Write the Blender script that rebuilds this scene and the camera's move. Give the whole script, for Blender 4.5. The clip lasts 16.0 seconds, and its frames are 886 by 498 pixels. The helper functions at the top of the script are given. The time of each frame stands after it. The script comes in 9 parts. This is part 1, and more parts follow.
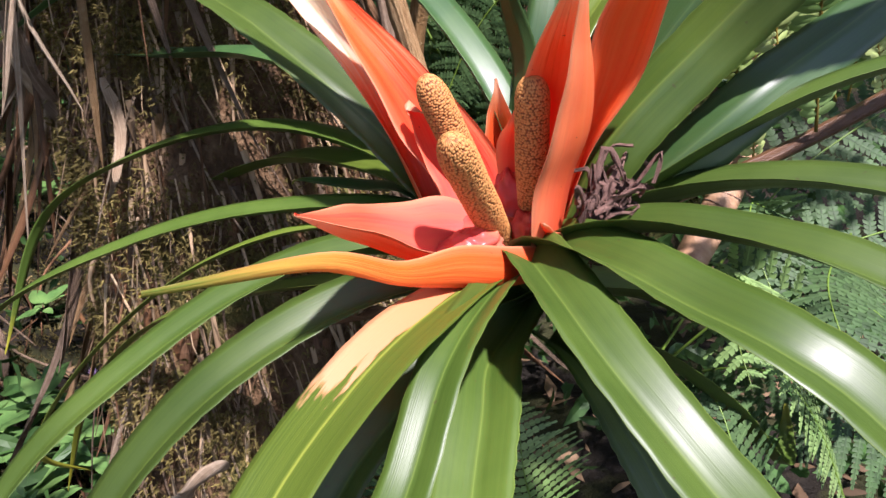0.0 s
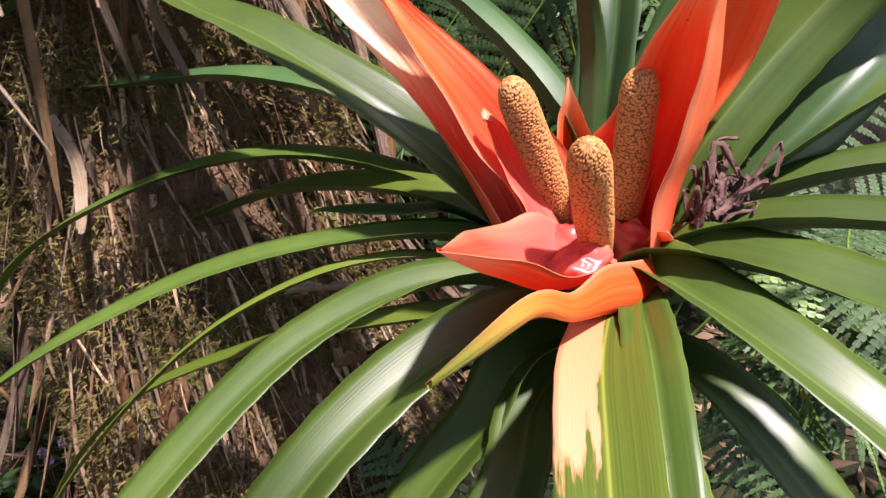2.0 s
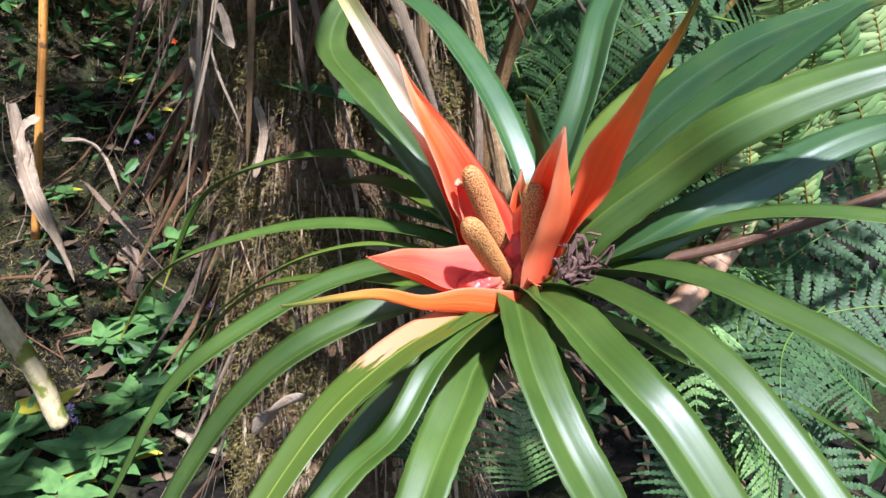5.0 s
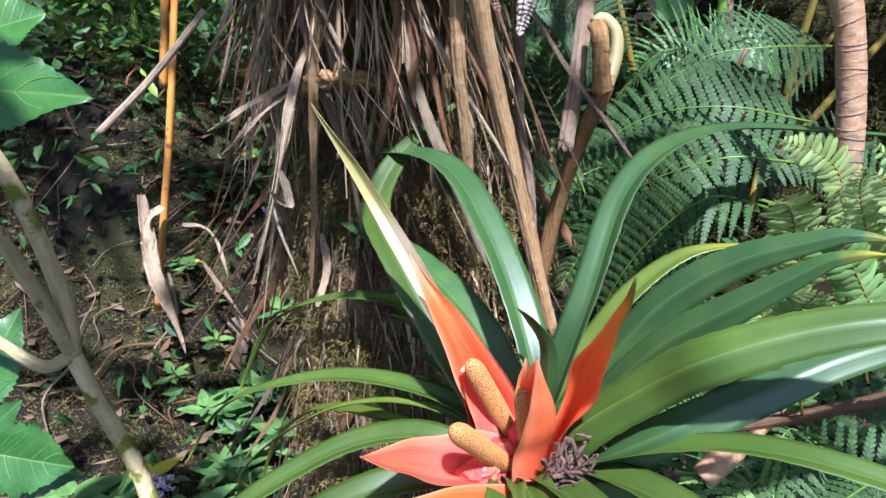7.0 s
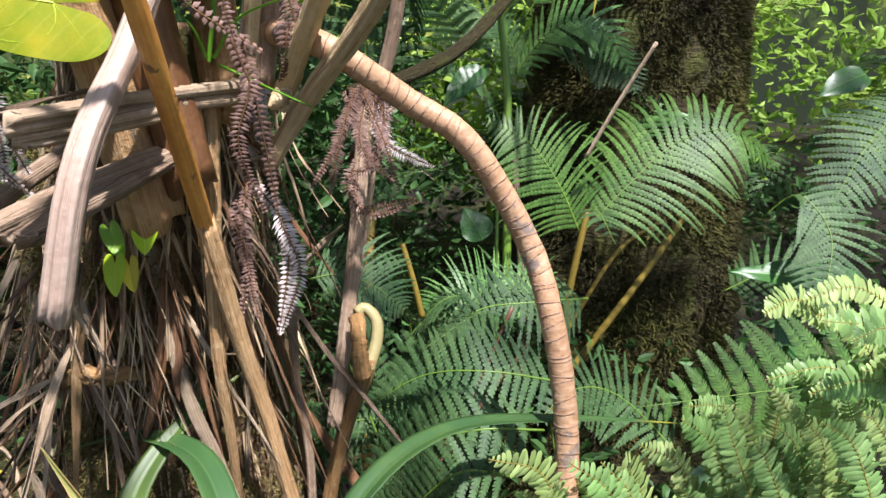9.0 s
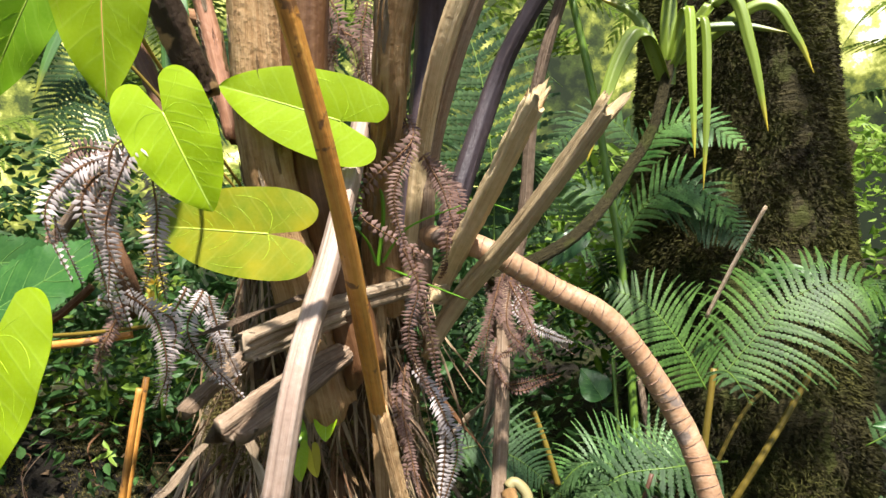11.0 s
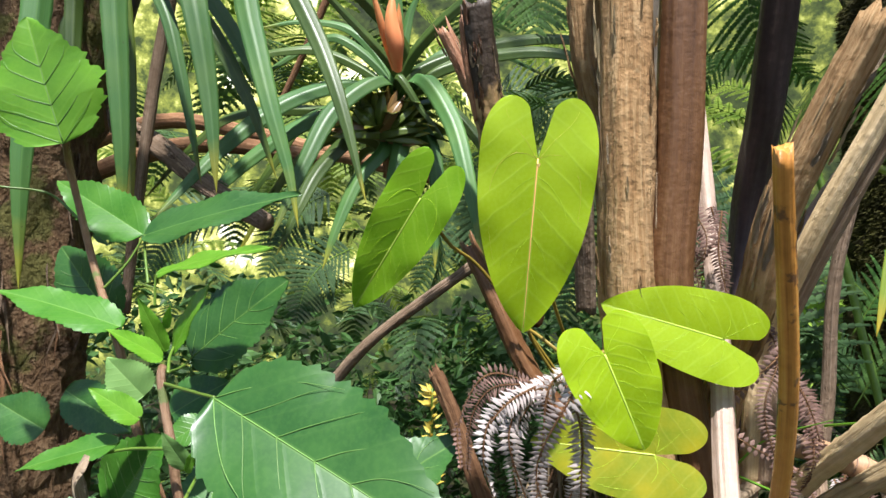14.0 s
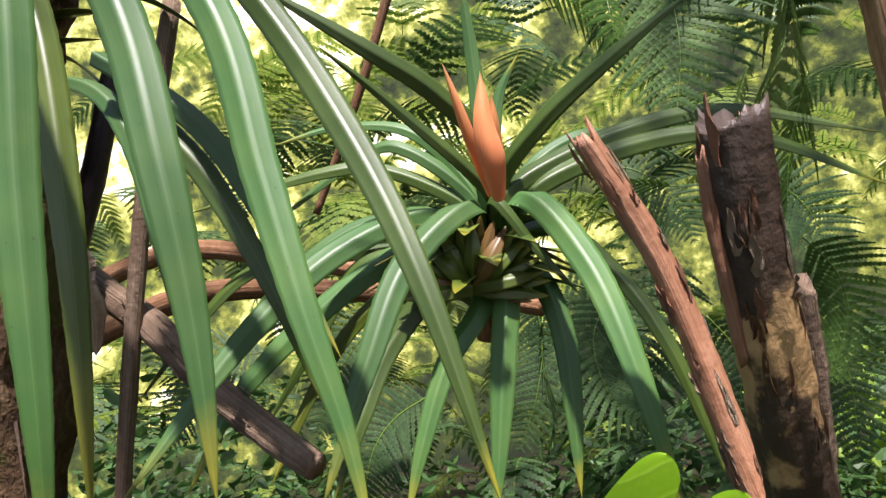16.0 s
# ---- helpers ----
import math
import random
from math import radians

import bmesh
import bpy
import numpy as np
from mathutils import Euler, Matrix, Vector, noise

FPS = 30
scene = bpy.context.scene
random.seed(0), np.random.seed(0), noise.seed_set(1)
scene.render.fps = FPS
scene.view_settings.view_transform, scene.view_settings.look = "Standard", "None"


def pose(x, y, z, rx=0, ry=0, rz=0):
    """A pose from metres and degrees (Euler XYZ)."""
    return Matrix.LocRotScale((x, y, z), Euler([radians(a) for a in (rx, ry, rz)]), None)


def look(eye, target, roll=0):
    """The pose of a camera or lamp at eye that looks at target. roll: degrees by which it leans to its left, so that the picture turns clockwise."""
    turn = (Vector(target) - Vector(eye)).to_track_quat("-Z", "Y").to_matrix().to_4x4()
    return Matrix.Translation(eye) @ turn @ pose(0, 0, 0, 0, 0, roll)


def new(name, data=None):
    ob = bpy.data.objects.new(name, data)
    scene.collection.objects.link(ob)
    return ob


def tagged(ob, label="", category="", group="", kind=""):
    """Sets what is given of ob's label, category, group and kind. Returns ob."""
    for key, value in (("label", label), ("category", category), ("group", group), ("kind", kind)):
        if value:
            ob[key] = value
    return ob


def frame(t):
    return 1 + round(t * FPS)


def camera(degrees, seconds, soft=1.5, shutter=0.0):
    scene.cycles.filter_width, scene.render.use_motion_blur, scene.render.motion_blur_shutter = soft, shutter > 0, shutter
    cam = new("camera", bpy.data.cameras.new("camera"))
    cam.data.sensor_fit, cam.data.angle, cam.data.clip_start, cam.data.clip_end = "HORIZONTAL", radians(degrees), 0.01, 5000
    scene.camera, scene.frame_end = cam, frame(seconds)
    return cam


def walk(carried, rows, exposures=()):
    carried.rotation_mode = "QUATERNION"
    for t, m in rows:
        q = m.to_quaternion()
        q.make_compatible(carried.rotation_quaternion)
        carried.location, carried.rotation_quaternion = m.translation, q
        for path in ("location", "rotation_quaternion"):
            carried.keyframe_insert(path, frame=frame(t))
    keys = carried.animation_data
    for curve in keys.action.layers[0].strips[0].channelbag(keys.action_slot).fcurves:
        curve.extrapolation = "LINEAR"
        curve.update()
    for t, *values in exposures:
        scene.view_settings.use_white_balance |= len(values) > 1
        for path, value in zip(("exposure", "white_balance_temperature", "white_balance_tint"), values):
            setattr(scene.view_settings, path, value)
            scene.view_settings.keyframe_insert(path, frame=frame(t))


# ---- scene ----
cam = camera(64.6, 16.0)

PATH = [
    (0, (-0.015, -1.079, 0.876), (0.253, 0.736, 0.081), -5.3),
    (0.5, (-0.032, -1.055, 0.871), (0.289, 0.753, 0.079), -6.2),
    (1, (-0.061, -1.027, 0.87), (0.321, 0.776, 0.094), -7.2),
    (1.5, (-0.087, -1.005, 0.875), (0.368, 0.782, 0.099), -7.9),
    (2, (-0.11, -0.998, 0.872), (0.425, 0.763, 0.088), -7.9),
    (2.5, (-0.115, -1.03, 0.878), (0.466, 0.714, 0.09), -7.6),
    (3, (-0.12, -1.085, 0.895), (0.45, 0.659, 0.098), -6.7),
    (3.2, (-0.109, -1.11, 0.912), (0.431, 0.638, 0.104), -6.1),
    (5.3, (0.04, -1.266, 1.037), (-0.067, 0.533, 0.172), 0.9),
    (5.5, (0.048, -1.259, 1.058), (-0.128, 0.534, 0.189), 1.1),
    (6, (0.053, -1.26, 1.114), (-0.265, 0.519, 0.259), -0.1),
    (6.5, (0.075, -1.251, 1.156), (-0.314, 0.533, 0.341), -1.8),
    (7, (0.143, -1.234, 1.179), (-0.218, 0.57, 0.394), -2.5),
    (7.5, (0.218, -1.222, 1.234), (-0.045, 0.625, 0.512), -1.4),
    (8, (0.28, -1.223, 1.289), (0.13, 0.665, 0.648), -0.2),
    (8.5, (0.314, -1.22, 1.36), (0.259, 0.703, 0.814), 0.2),
    (8.7, (0.317, -1.218, 1.388), (0.288, 0.717, 0.881), 0.3),
    (10.8, (0.249, -1.286, 1.504), (0.011, 0.697, 1.391), -2.2),
    (11, (0.233, -1.304, 1.486), (-0.033, 0.678, 1.45), -3.4),
    (11.5, (0.163, -1.329, 1.492), (-0.169, 0.643, 1.54), -4.2),
    (12, (0.1, -1.35, 1.526), (-0.296, 0.608, 1.616), -4.3),
    (12.5, (0.046, -1.363, 1.555), (-0.387, 0.585, 1.688), -4.2),
    (13, (-0.024, -1.382, 1.607), (-0.492, 0.556, 1.775), -3.3),
    (13.5, (-0.08, -1.389, 1.625), (-0.558, 0.543, 1.823), -2.7),
    (14, (-0.115, -1.389, 1.66), (-0.609, 0.534, 1.901), -2.6),
    (14.5, (-0.151, -1.336, 1.707), (-0.676, 0.572, 1.994), -3.2),
    (15, (-0.199, -1.163, 1.795), (-0.757, 0.725, 2.148), -3.9),
    (15.5, (-0.26, -1.035, 1.879), (-0.862, 0.832, 2.269), -5.7),
    (16, (-0.336, -0.941, 1.971), (-0.937, 0.93, 2.345), -7.5),
]
# the camera's white balance drifts a little on the way
TINTS = [(0.0, 1.32, 6150, 28), (1.5, 1.36, 6450, 33), (3.0, 1.48, 6300, 34), (5.5, 1.35, 5350, 17), (7.0, 1.48, 5350, 17), (8.5, 1.40, 5850, 18), (11.0, 1.40, 6550, 12), (12.5, 1.26, 6400, 12), (13.5, 1.22, 6250, 11), (15.0, 1.22, 6200, 18), (16.0, 1.18, 6400, 24)]
walk(cam, [(t, look(eye, target, roll)) for t, eye, target, roll in PATH], TINTS)

# ---- sky and sun ----
world = bpy.data.worlds.new("world")
scene.world = world
world.use_nodes = True
wn = world.node_tree.nodes
sky = wn.new("ShaderNodeTexSky")
sky.sky_type = "NISHITA"
sky.sun_disc = False
sky.sun_elevation = radians(61)
sky.sun_rotation = radians(154)
wn["Background"].inputs[1].default_value = 0.085
world.node_tree.links.new(sky.outputs[0], wn["Background"].inputs[0])
sun_data = bpy.data.lights.new("sun", "SUN")
sun_data.energy = 5.0
sun_data.angle = radians(2.0)
sun_data.color = (1.0, 0.97, 0.92)
sun = new("sun", sun_data)
# the sun stands high, behind the camera to its right
sun.matrix_world = look((1.2, -2.5, 5.0), (0, 0, 0))


# ---- materials ----
def nodes_of(name):
    m = bpy.data.materials.new(name)
    m.use_nodes = True
    nt = m.node_tree
    return m, nt, nt.nodes, nt.links, nt.nodes["Principled BSDF"]


def ramp(nt, fac, stops):
    r = nt.nodes.new("ShaderNodeValToRGB")
    while len(r.color_ramp.elements) < len(stops):
        r.color_ramp.elements.new(0.5)
    for e, (p, c) in zip(r.color_ramp.elements, stops):
        e.position = p
        e.color = (*c, 1)
    nt.links.new(fac, r.inputs[0])
    return r.outputs[0]


def math_node(nt, op, a, b=None, c=None):
    n = nt.nodes.new("ShaderNodeMath")
    n.operation = op
    for i, v in enumerate((a, b, c)):
        if v is None:
            continue
        if isinstance(v, (int, float)):
            n.inputs[i].default_value = v
        else:
            nt.links.new(v, n.inputs[i])
    return n.outputs[0]


def mix(nt, fac, a, b, mode="MIX"):
    n = nt.nodes.new("ShaderNodeMix")
    n.data_type = "RGBA"
    n.blend_type = mode
    for s, v in ((n.inputs[0], fac), (n.inputs[6], a), (n.inputs[7], b)):
        if isinstance(v, (int, float)):
            s.default_value = v
        elif isinstance(v, tuple):
            s.default_value = (*v, 1)
        else:
            nt.links.new(v, s)
    return n.outputs[2]


def noise_tex(nt, scale, detail=4, vec=None, rough=0.55):
    n = nt.nodes.new("ShaderNodeTexNoise")
    n.inputs["Scale"].default_value = scale
    n.inputs["Detail"].default_value = detail
    n.inputs["Roughness"].default_value = rough
    if vec is not None:
        nt.links.new(vec, n.inputs["Vector"])
    return n.outputs[0]


def coords(nt, which="Object", scale=(1, 1, 1)):
    c = nt.nodes.new("ShaderNodeTexCoord")
    m = nt.nodes.new("ShaderNodeMapping")
    m.inputs["Scale"].default_value = scale
    nt.links.new(c.outputs[which], m.inputs[0])
    return m.outputs[0]


def uv_of(nt):
    c = nt.nodes.new("ShaderNodeTexCoord")
    s = nt.nodes.new("ShaderNodeSeparateXYZ")
    nt.links.new(c.outputs["UV"], s.inputs[0])
    return s.outputs[0], s.outputs[1]


def bump(nt, bsdf, height, strength=0.3, distance=0.002):
    b = nt.nodes.new("ShaderNodeBump")
    b.inputs["Strength"].default_value = strength
    b.inputs["Distance"].default_value = distance
    nt.links.new(height, b.inputs["Height"])
    nt.links.new(b.outputs[0], bsdf.inputs["Normal"])


def see_through(nt, bsdf, colour, share):
    """Light that passes through a thin leaf."""
    t = nt.nodes.new("ShaderNodeBsdfTranslucent")
    nt.links.new(colour, t.inputs[0])
    m = nt.nodes.new("ShaderNodeMixShader")
    m.inputs[0].default_value = share
    nt.links.new(bsdf.outputs[0], m.inputs[1])
    nt.links.new(t.outputs[0], m.inputs[2])
    nt.links.new(m.outputs[0], nt.nodes["Material Output"].inputs[0])


def random_of(nt, island=False):
    if island:
        return nt.nodes.new("ShaderNodeNewGeometry").outputs["Random Per Island"]
    return nt.nodes.new("ShaderNodeObjectInfo").outputs["Random"]


def strap_material(name, dark, light, rib, rough=0.3, tip=(0.28, 0.26, 0.02), tip_from=0.93):
    """Glossy strap leaf: pale keel, fine lengthwise streaks, blotches, a yellowing tip."""
    m, nt, n, l, b = nodes_of(name)
    u, v = uv_of(nt)
    streak = noise_tex(nt, 1.0, 3, coords(nt, "UV", (26, 1.2, 1)))
    blotch = noise_tex(nt, 14, 5, coords(nt))
    mid = tuple((a + c) / 2 for a, c in zip(dark, light))
    col = ramp(nt, streak, [(0.25, tuple(0.35 * a + 0.65 * c for a, c in zip(dark, mid))), (0.75, tuple(0.5 * a + 0.5 * c for a, c in zip(light, mid)))])
    col = mix(nt, math_node(nt, "MULTIPLY", math_node(nt, "SUBTRACT", blotch, 0.42), 1.3), col, tuple(0.6 * a + 0.4 * c for a, c in zip(light, (0.16, 0.24, 0.03))))
    off = math_node(nt, "ABSOLUTE", math_node(nt, "SUBTRACT", u, 0.5))
    keel = ramp(nt, off, [(0.0, (0.40, 0.40, 0.40)), (0.012, (0.18, 0.18, 0.18)), (0.03, (0, 0, 0))])
    col = mix(nt, keel, col, rib)
    edge = ramp(nt, off, [(0.485, (0, 0, 0)), (0.5, (0.5, 0.5, 0.5))])
    col = mix(nt, edge, col, rib)
    age = ramp(nt, math_node(nt, "ADD", v, math_node(nt, "MULTIPLY", math_node(nt, "SUBTRACT", blotch, 0.5), 0.2)), [(tip_from, (0, 0, 0)), (1.0, (1, 1, 1))])
    col = mix(nt, age, col, tip)
    spot = ramp(nt, noise_tex(nt, 120, 2, coords(nt)), [(0.73, (0, 0, 0)), (0.76, (1, 1, 1))])
    col = mix(nt, math_node(nt, "MULTIPLY", spot, 0.6), col, (0.05, 0.04, 0.015))
    tone = math_node(nt, "ADD", 0.8, math_node(nt, "MULTIPLY", random_of(nt), 0.4))
    h = n.new("ShaderNodeHueSaturation")
    l.new(tone, h.inputs["Value"])
    l.new(col, h.inputs["Color"])
    col = h.outputs[0]
    l.new(col, b.inputs["Base Color"])
    l.new(math_node(nt, "ADD", rough, math_node(nt, "MULTIPLY", blotch, 0.16)), b.inputs["Roughness"])
    b.inputs["Specular IOR Level"].default_value = 0.62
    bump(nt, b, math_node(nt, "ADD", blotch, math_node(nt, "MULTIPLY", noise_tex(nt, 1.0, 2, coords(nt, "UV", (60, 0.8, 1))), 0.7)), 0.14, 0.0015)
    see_through(nt, b, col, 0.16)
    return m


def plain_leaf(name, dark, light, rough=0.4, share=0.3, island=True, scale=9, spread=0.6):
    """Small leaves and leaflets, each with a tone of its own."""
    m, nt, n, l, b = nodes_of(name)
    col = ramp(nt, noise_tex(nt, scale, 4, coords(nt)), [(0.3, dark), (0.7, light)])
    h = n.new("ShaderNodeHueSaturation")
    l.new(math_node(nt, "ADD", 1 - spread / 2, math_node(nt, "MULTIPLY", random_of(nt, island), spread)), h.inputs["Value"])
    l.new(col, h.inputs["Color"])
    l.new(h.outputs[0], b.inputs["Base Color"])
    b.inputs["Roughness"].default_value = rough
    b.inputs["Specular IOR Level"].default_value = 0.3
    see_through(nt, b, h.outputs[0], share)
    return m


def veined_leaf(name, dark, light, vein, rough=0.35, share=0.3, slant=0.45, count=9, mark=0.3):
    """Broad leaf with a net of side veins, u across and v along the blade."""
    m, nt, n, l, b = nodes_of(name)
    u, v = uv_of(nt)
    off = math_node(nt, "ABSOLUTE", math_node(nt, "SUBTRACT", u, 0.5))
    blotch = noise_tex(nt, 22, 5, coords(nt))
    run = math_node(nt, "ADD", math_node(nt, "SUBTRACT", v, math_node(nt, "MULTIPLY", off, slant)), math_node(nt, "MULTIPLY", blotch, 0.07))
    wave = math_node(nt, "ABSOLUTE", math_node(nt, "SUBTRACT", math_node(nt, "FRACT", math_node(nt, "MULTIPLY", run, count)), 0.5))
    line = ramp(nt, wave, [(0.0, (1, 1, 1)), (0.05, (0.5, 0.5, 0.5)), (0.13, (0, 0, 0))])
    fine = ramp(nt, noise_tex(nt, 260, 2, coords(nt)), [(0.45, (0, 0, 0)), (0.6, (1, 1, 1))])
    col = ramp(nt, blotch, [(0.3, dark), (0.7, light)])
    col = mix(nt, math_node(nt, "MULTIPLY", fine, 0.12), col, vein)
    col = mix(nt, math_node(nt, "MULTIPLY", line, mark), col, vein)
    rib = ramp(nt, off, [(0.0, (1, 1, 1)), (0.02, (0, 0, 0))])
    col = mix(nt, rib, col, vein)
    h = n.new("ShaderNodeHueSaturation")
    l.new(math_node(nt, "ADD", 0.85, math_node(nt, "MULTIPLY", random_of(nt), 0.3)), h.inputs["Value"])
    l.new(col, h.inputs["Color"])
    l.new(h.outputs[0], b.inputs["Base Color"])
    b.inputs["Roughness"].default_value = rough
    bump(nt, b, math_node(nt, "SUBTRACT", math_node(nt, "MULTIPLY", blotch, 0.8), math_node(nt, "MULTIPLY", line, 0.25)), 0.35, 0.0015)
    see_through(nt, b, h.outputs[0], share)
    return m


def bract_material(name, stops, rough=0.38):
    """Fleshy bract whose colour runs from its base to its tip."""
    m, nt, n, l, b = nodes_of(name)
    u, v = uv_of(nt)
    streak = noise_tex(nt, 1.0, 3, coords(nt, "UV", (16, 2.0, 1)))
    blotch = noise_tex(nt, 30, 5, coords(nt))
    along = math_node(nt, "ADD", v, math_node(nt, "MULTIPLY", math_node(nt, "SUBTRACT", streak, 0.5), 0.22))
    col = ramp(nt, along, stops)
    col = mix(nt, math_node(nt, "MULTIPLY", math_node(nt, "SUBTRACT", blotch, 0.45), 0.6), col, (0.82, 0.07, 0.02))
    band = ramp(nt, noise_tex(nt, 1.0, 4, coords(nt, "UV", (9, 1.1, 1))), [(0.42, (0, 0, 0)), (0.66, (1, 1, 1))])
    col = mix(nt, math_node(nt, "MULTIPLY", band, 0.38), col, mix(nt, 0.5, col, (0.92, 0.36, 0.10)))
    off = math_node(nt, "ABSOLUTE", math_node(nt, "SUBTRACT", u, 0.5))
    rim = ramp(nt, off, [(0.30, (0, 0, 0)), (0.45, (0.22, 0.22, 0.22)), (0.5, (0.7, 0.7, 0.7))])
    col = mix(nt, rim, col, (0.90, 0.46, 0.24))
    spot = ramp(nt, noise_tex(nt, 210, 2, coords(nt)), [(0.74, (0, 0, 0)), (0.77, (1, 1, 1))])
    col = mix(nt, math_node(nt, "MULTIPLY", spot, 0.7), col, (0.12, 0.02, 0.01))
    l.new(col, b.inputs["Base Color"])
    l.new(math_node(nt, "ADD", rough - 0.1, math_node(nt, "MULTIPLY", blotch, 0.25)), b.inputs["Roughness"])
    bump(nt, b, math_node(nt, "ADD", math_node(nt, "MULTIPLY", streak, 1.6), blotch), 0.4, 0.002)
    see_through(nt, b, col, 0.40)
    return m


def patched_leaf():
    """Green leaf with a ragged peach-coloured patch along one side near its base."""
    m, nt, n, l, b = nodes_of("bract_leaf_patched")
    u, v = uv_of(nt)
    wob = noise_tex(nt, 1.0, 4, coords(nt, "UV", (7, 9, 1)))
    wob = math_node(nt, "MULTIPLY", math_node(nt, "SUBTRACT", wob, 0.5), 0.5)
    side = math_node(nt, "ADD", math_node(nt, "SUBTRACT", 1.0, u), wob)
    along = math_node(nt, "ADD", v, wob)
    ink = math_node(nt, "MULTIPLY", ramp(nt, side, [(0.44, (1, 1, 1)), (0.48, (0, 0, 0))]), ramp(nt, along, [(0.40, (1, 1, 1)), (0.44, (0, 0, 0))]))
    streak = noise_tex(nt, 1.0, 3, coords(nt, "UV", (50, 1.5, 1)))
    green = ramp(nt, streak, [(0.3, (0.05, 0.085, 0.010)), (0.7, (0.09, 0.13, 0.015))])
    peach = ramp(nt, v, [(0.0, (0.68, 0.14, 0.025)), (0.15, (0.64, 0.24, 0.09)), (0.5, (0.62, 0.30, 0.16))])
    col = mix(nt, ink, green, peach)
    rib = ramp(nt, math_node(nt, "ABSOLUTE", math_node(nt, "SUBTRACT", u, 0.5)), [(0.0, (0.7, 0.7, 0.7)), (0.03, (0, 0, 0))])
    col = mix(nt, rib, col, (0.30, 0.34, 0.05))
    l.new(col, b.inputs["Base Color"])
    b.inputs["Roughness"].default_value = 0.38
    bump(nt, b, streak, 0.25, 0.001)
    see_through(nt, b, col, 0.16)
    return m


def bark(name, stops, scale=(30, 30, 4), fine=90, rough=0.8, strength=0.7, distance=0.006, patch=None):
    """Stem, bark and fibre: streaks along z of the part, fine grain, stains."""
    m, nt, n, l, b = nodes_of(name)
    u, v = uv_of(nt)
    streak = noise_tex(nt, 1.0, 6, coords(nt, "UV", scale), 0.65)
    grain = noise_tex(nt, fine, 5, coords(nt))
    stain = noise_tex(nt, 9, 4, coords(nt))
    k = math_node(nt, "ADD", math_node(nt, "MULTIPLY", streak, 0.6), math_node(nt, "ADD", math_node(nt, "MULTIPLY", grain, 0.2), math_node(nt, "MULTIPLY", stain, 0.2)))
    col = ramp(nt, k, stops)
    if patch:
        col = mix(nt, ramp(nt, noise_tex(nt, patch[1], 5, coords(nt)), [(patch[2], (0, 0, 0)), (patch[2] + 0.05, (1, 1, 1))]), col, patch[0])
    h = n.new("ShaderNodeHueSaturation")
    l.new(math_node(nt, "ADD", 0.75, math_node(nt, "MULTIPLY", random_of(nt), 0.5)), h.inputs["Value"])
    l.new(col, h.inputs["Color"])
    l.new(h.outputs[0], b.inputs["Base Color"])
    b.inputs["Roughness"].default_value = rough
    b.inputs["Specular IOR Level"].default_value = 0.2 if rough > 0.6 else 0.4
    bump(nt, b, math_node(nt, "ADD", streak, math_node(nt, "MULTIPLY", grain, 0.5)), strength, distance)
    return m


M_STRAP = strap_material("strap_leaf_green", (0.022, 0.052, 0.006), (0.062, 0.108, 0.013), (0.17, 0.24, 0.04), rough=0.36)
M_STRAP_BLUE = strap_material("strap_leaf_bluish", (0.019, 0.060, 0.017), (0.050, 0.116, 0.033), (0.13, 0.22, 0.055), rough=0.34)
M_STRAP_DEEP = strap_material("strap_leaf_deep_green", (0.028, 0.094, 0.020), (0.072, 0.172, 0.036), (0.13, 0.25, 0.05), rough=0.40, tip_from=0.86)
M_STRAP_OLD = strap_material("strap_leaf_olive", (0.05, 0.085, 0.010), (0.12, 0.17, 0.02), (0.24, 0.28, 0.05), tip_from=0.75)
M_BASE = strap_material("leaf_base_reddish", (0.12, 0.060, 0.020), (0.24, 0.14, 0.045), (0.30, 0.24, 0.07))
M_STRAP_LIME = strap_material("strap_leaf_lime", (0.14, 0.22, 0.018), (0.26, 0.34, 0.035), (0.36, 0.40, 0.06), tip=(0.55, 0.40, 0.03), tip_from=0.8)
M_BRACT_RED = bract_material("bract_red", [(0.0, (0.74, 0.10, 0.085)), (0.25, (0.82, 0.070, 0.035)), (0.5, (0.86, 0.080, 0.016)), (0.72, (0.88, 0.15, 0.03)), (0.86, (0.90, 0.42, 0.19)), (1.0, (0.88, 0.70, 0.46))])
M_BRACT_PALE = bract_material("bract_orange_to_cream", [(0.0, (0.80, 0.10, 0.04)), (0.20, (0.86, 0.12, 0.02)), (0.30, (0.90, 0.42, 0.19)), (0.38, (0.92, 0.80, 0.60)), (0.60, (0.86, 0.78, 0.56)), (0.71, (0.36, 0.45, 0.16)), (1.0, (0.10, 0.22, 0.04))])
M_BRACT_OUTER = bract_material("bract_outer_coral", [(0.0, (0.80, 0.10, 0.045)), (0.5, (0.87, 0.18, 0.055)), (0.85, (0.88, 0.26, 0.10)), (1.0, (0.86, 0.42, 0.26))])
M_BRACT_ORANGE = bract_material("bract_orange_to_green", [(0.0, (0.82, 0.060, 0.016)), (0.45, (0.87, 0.135, 0.016)), (0.66, (0.86, 0.25, 0.035)), (0.80, (0.60, 0.32, 0.05)), (0.90, (0.26, 0.27, 0.04)), (1.0, (0.13, 0.22, 0.03))])
M_BRACT_LEAF = patched_leaf()
M_BRACT_PEACH = bract_material("bract_peach", [(0.0, (0.84, 0.33, 0.15)), (0.5, (0.88, 0.38, 0.15)), (0.85, (0.86, 0.42, 0.16)), (1.0, (0.50, 0.36, 0.10))])
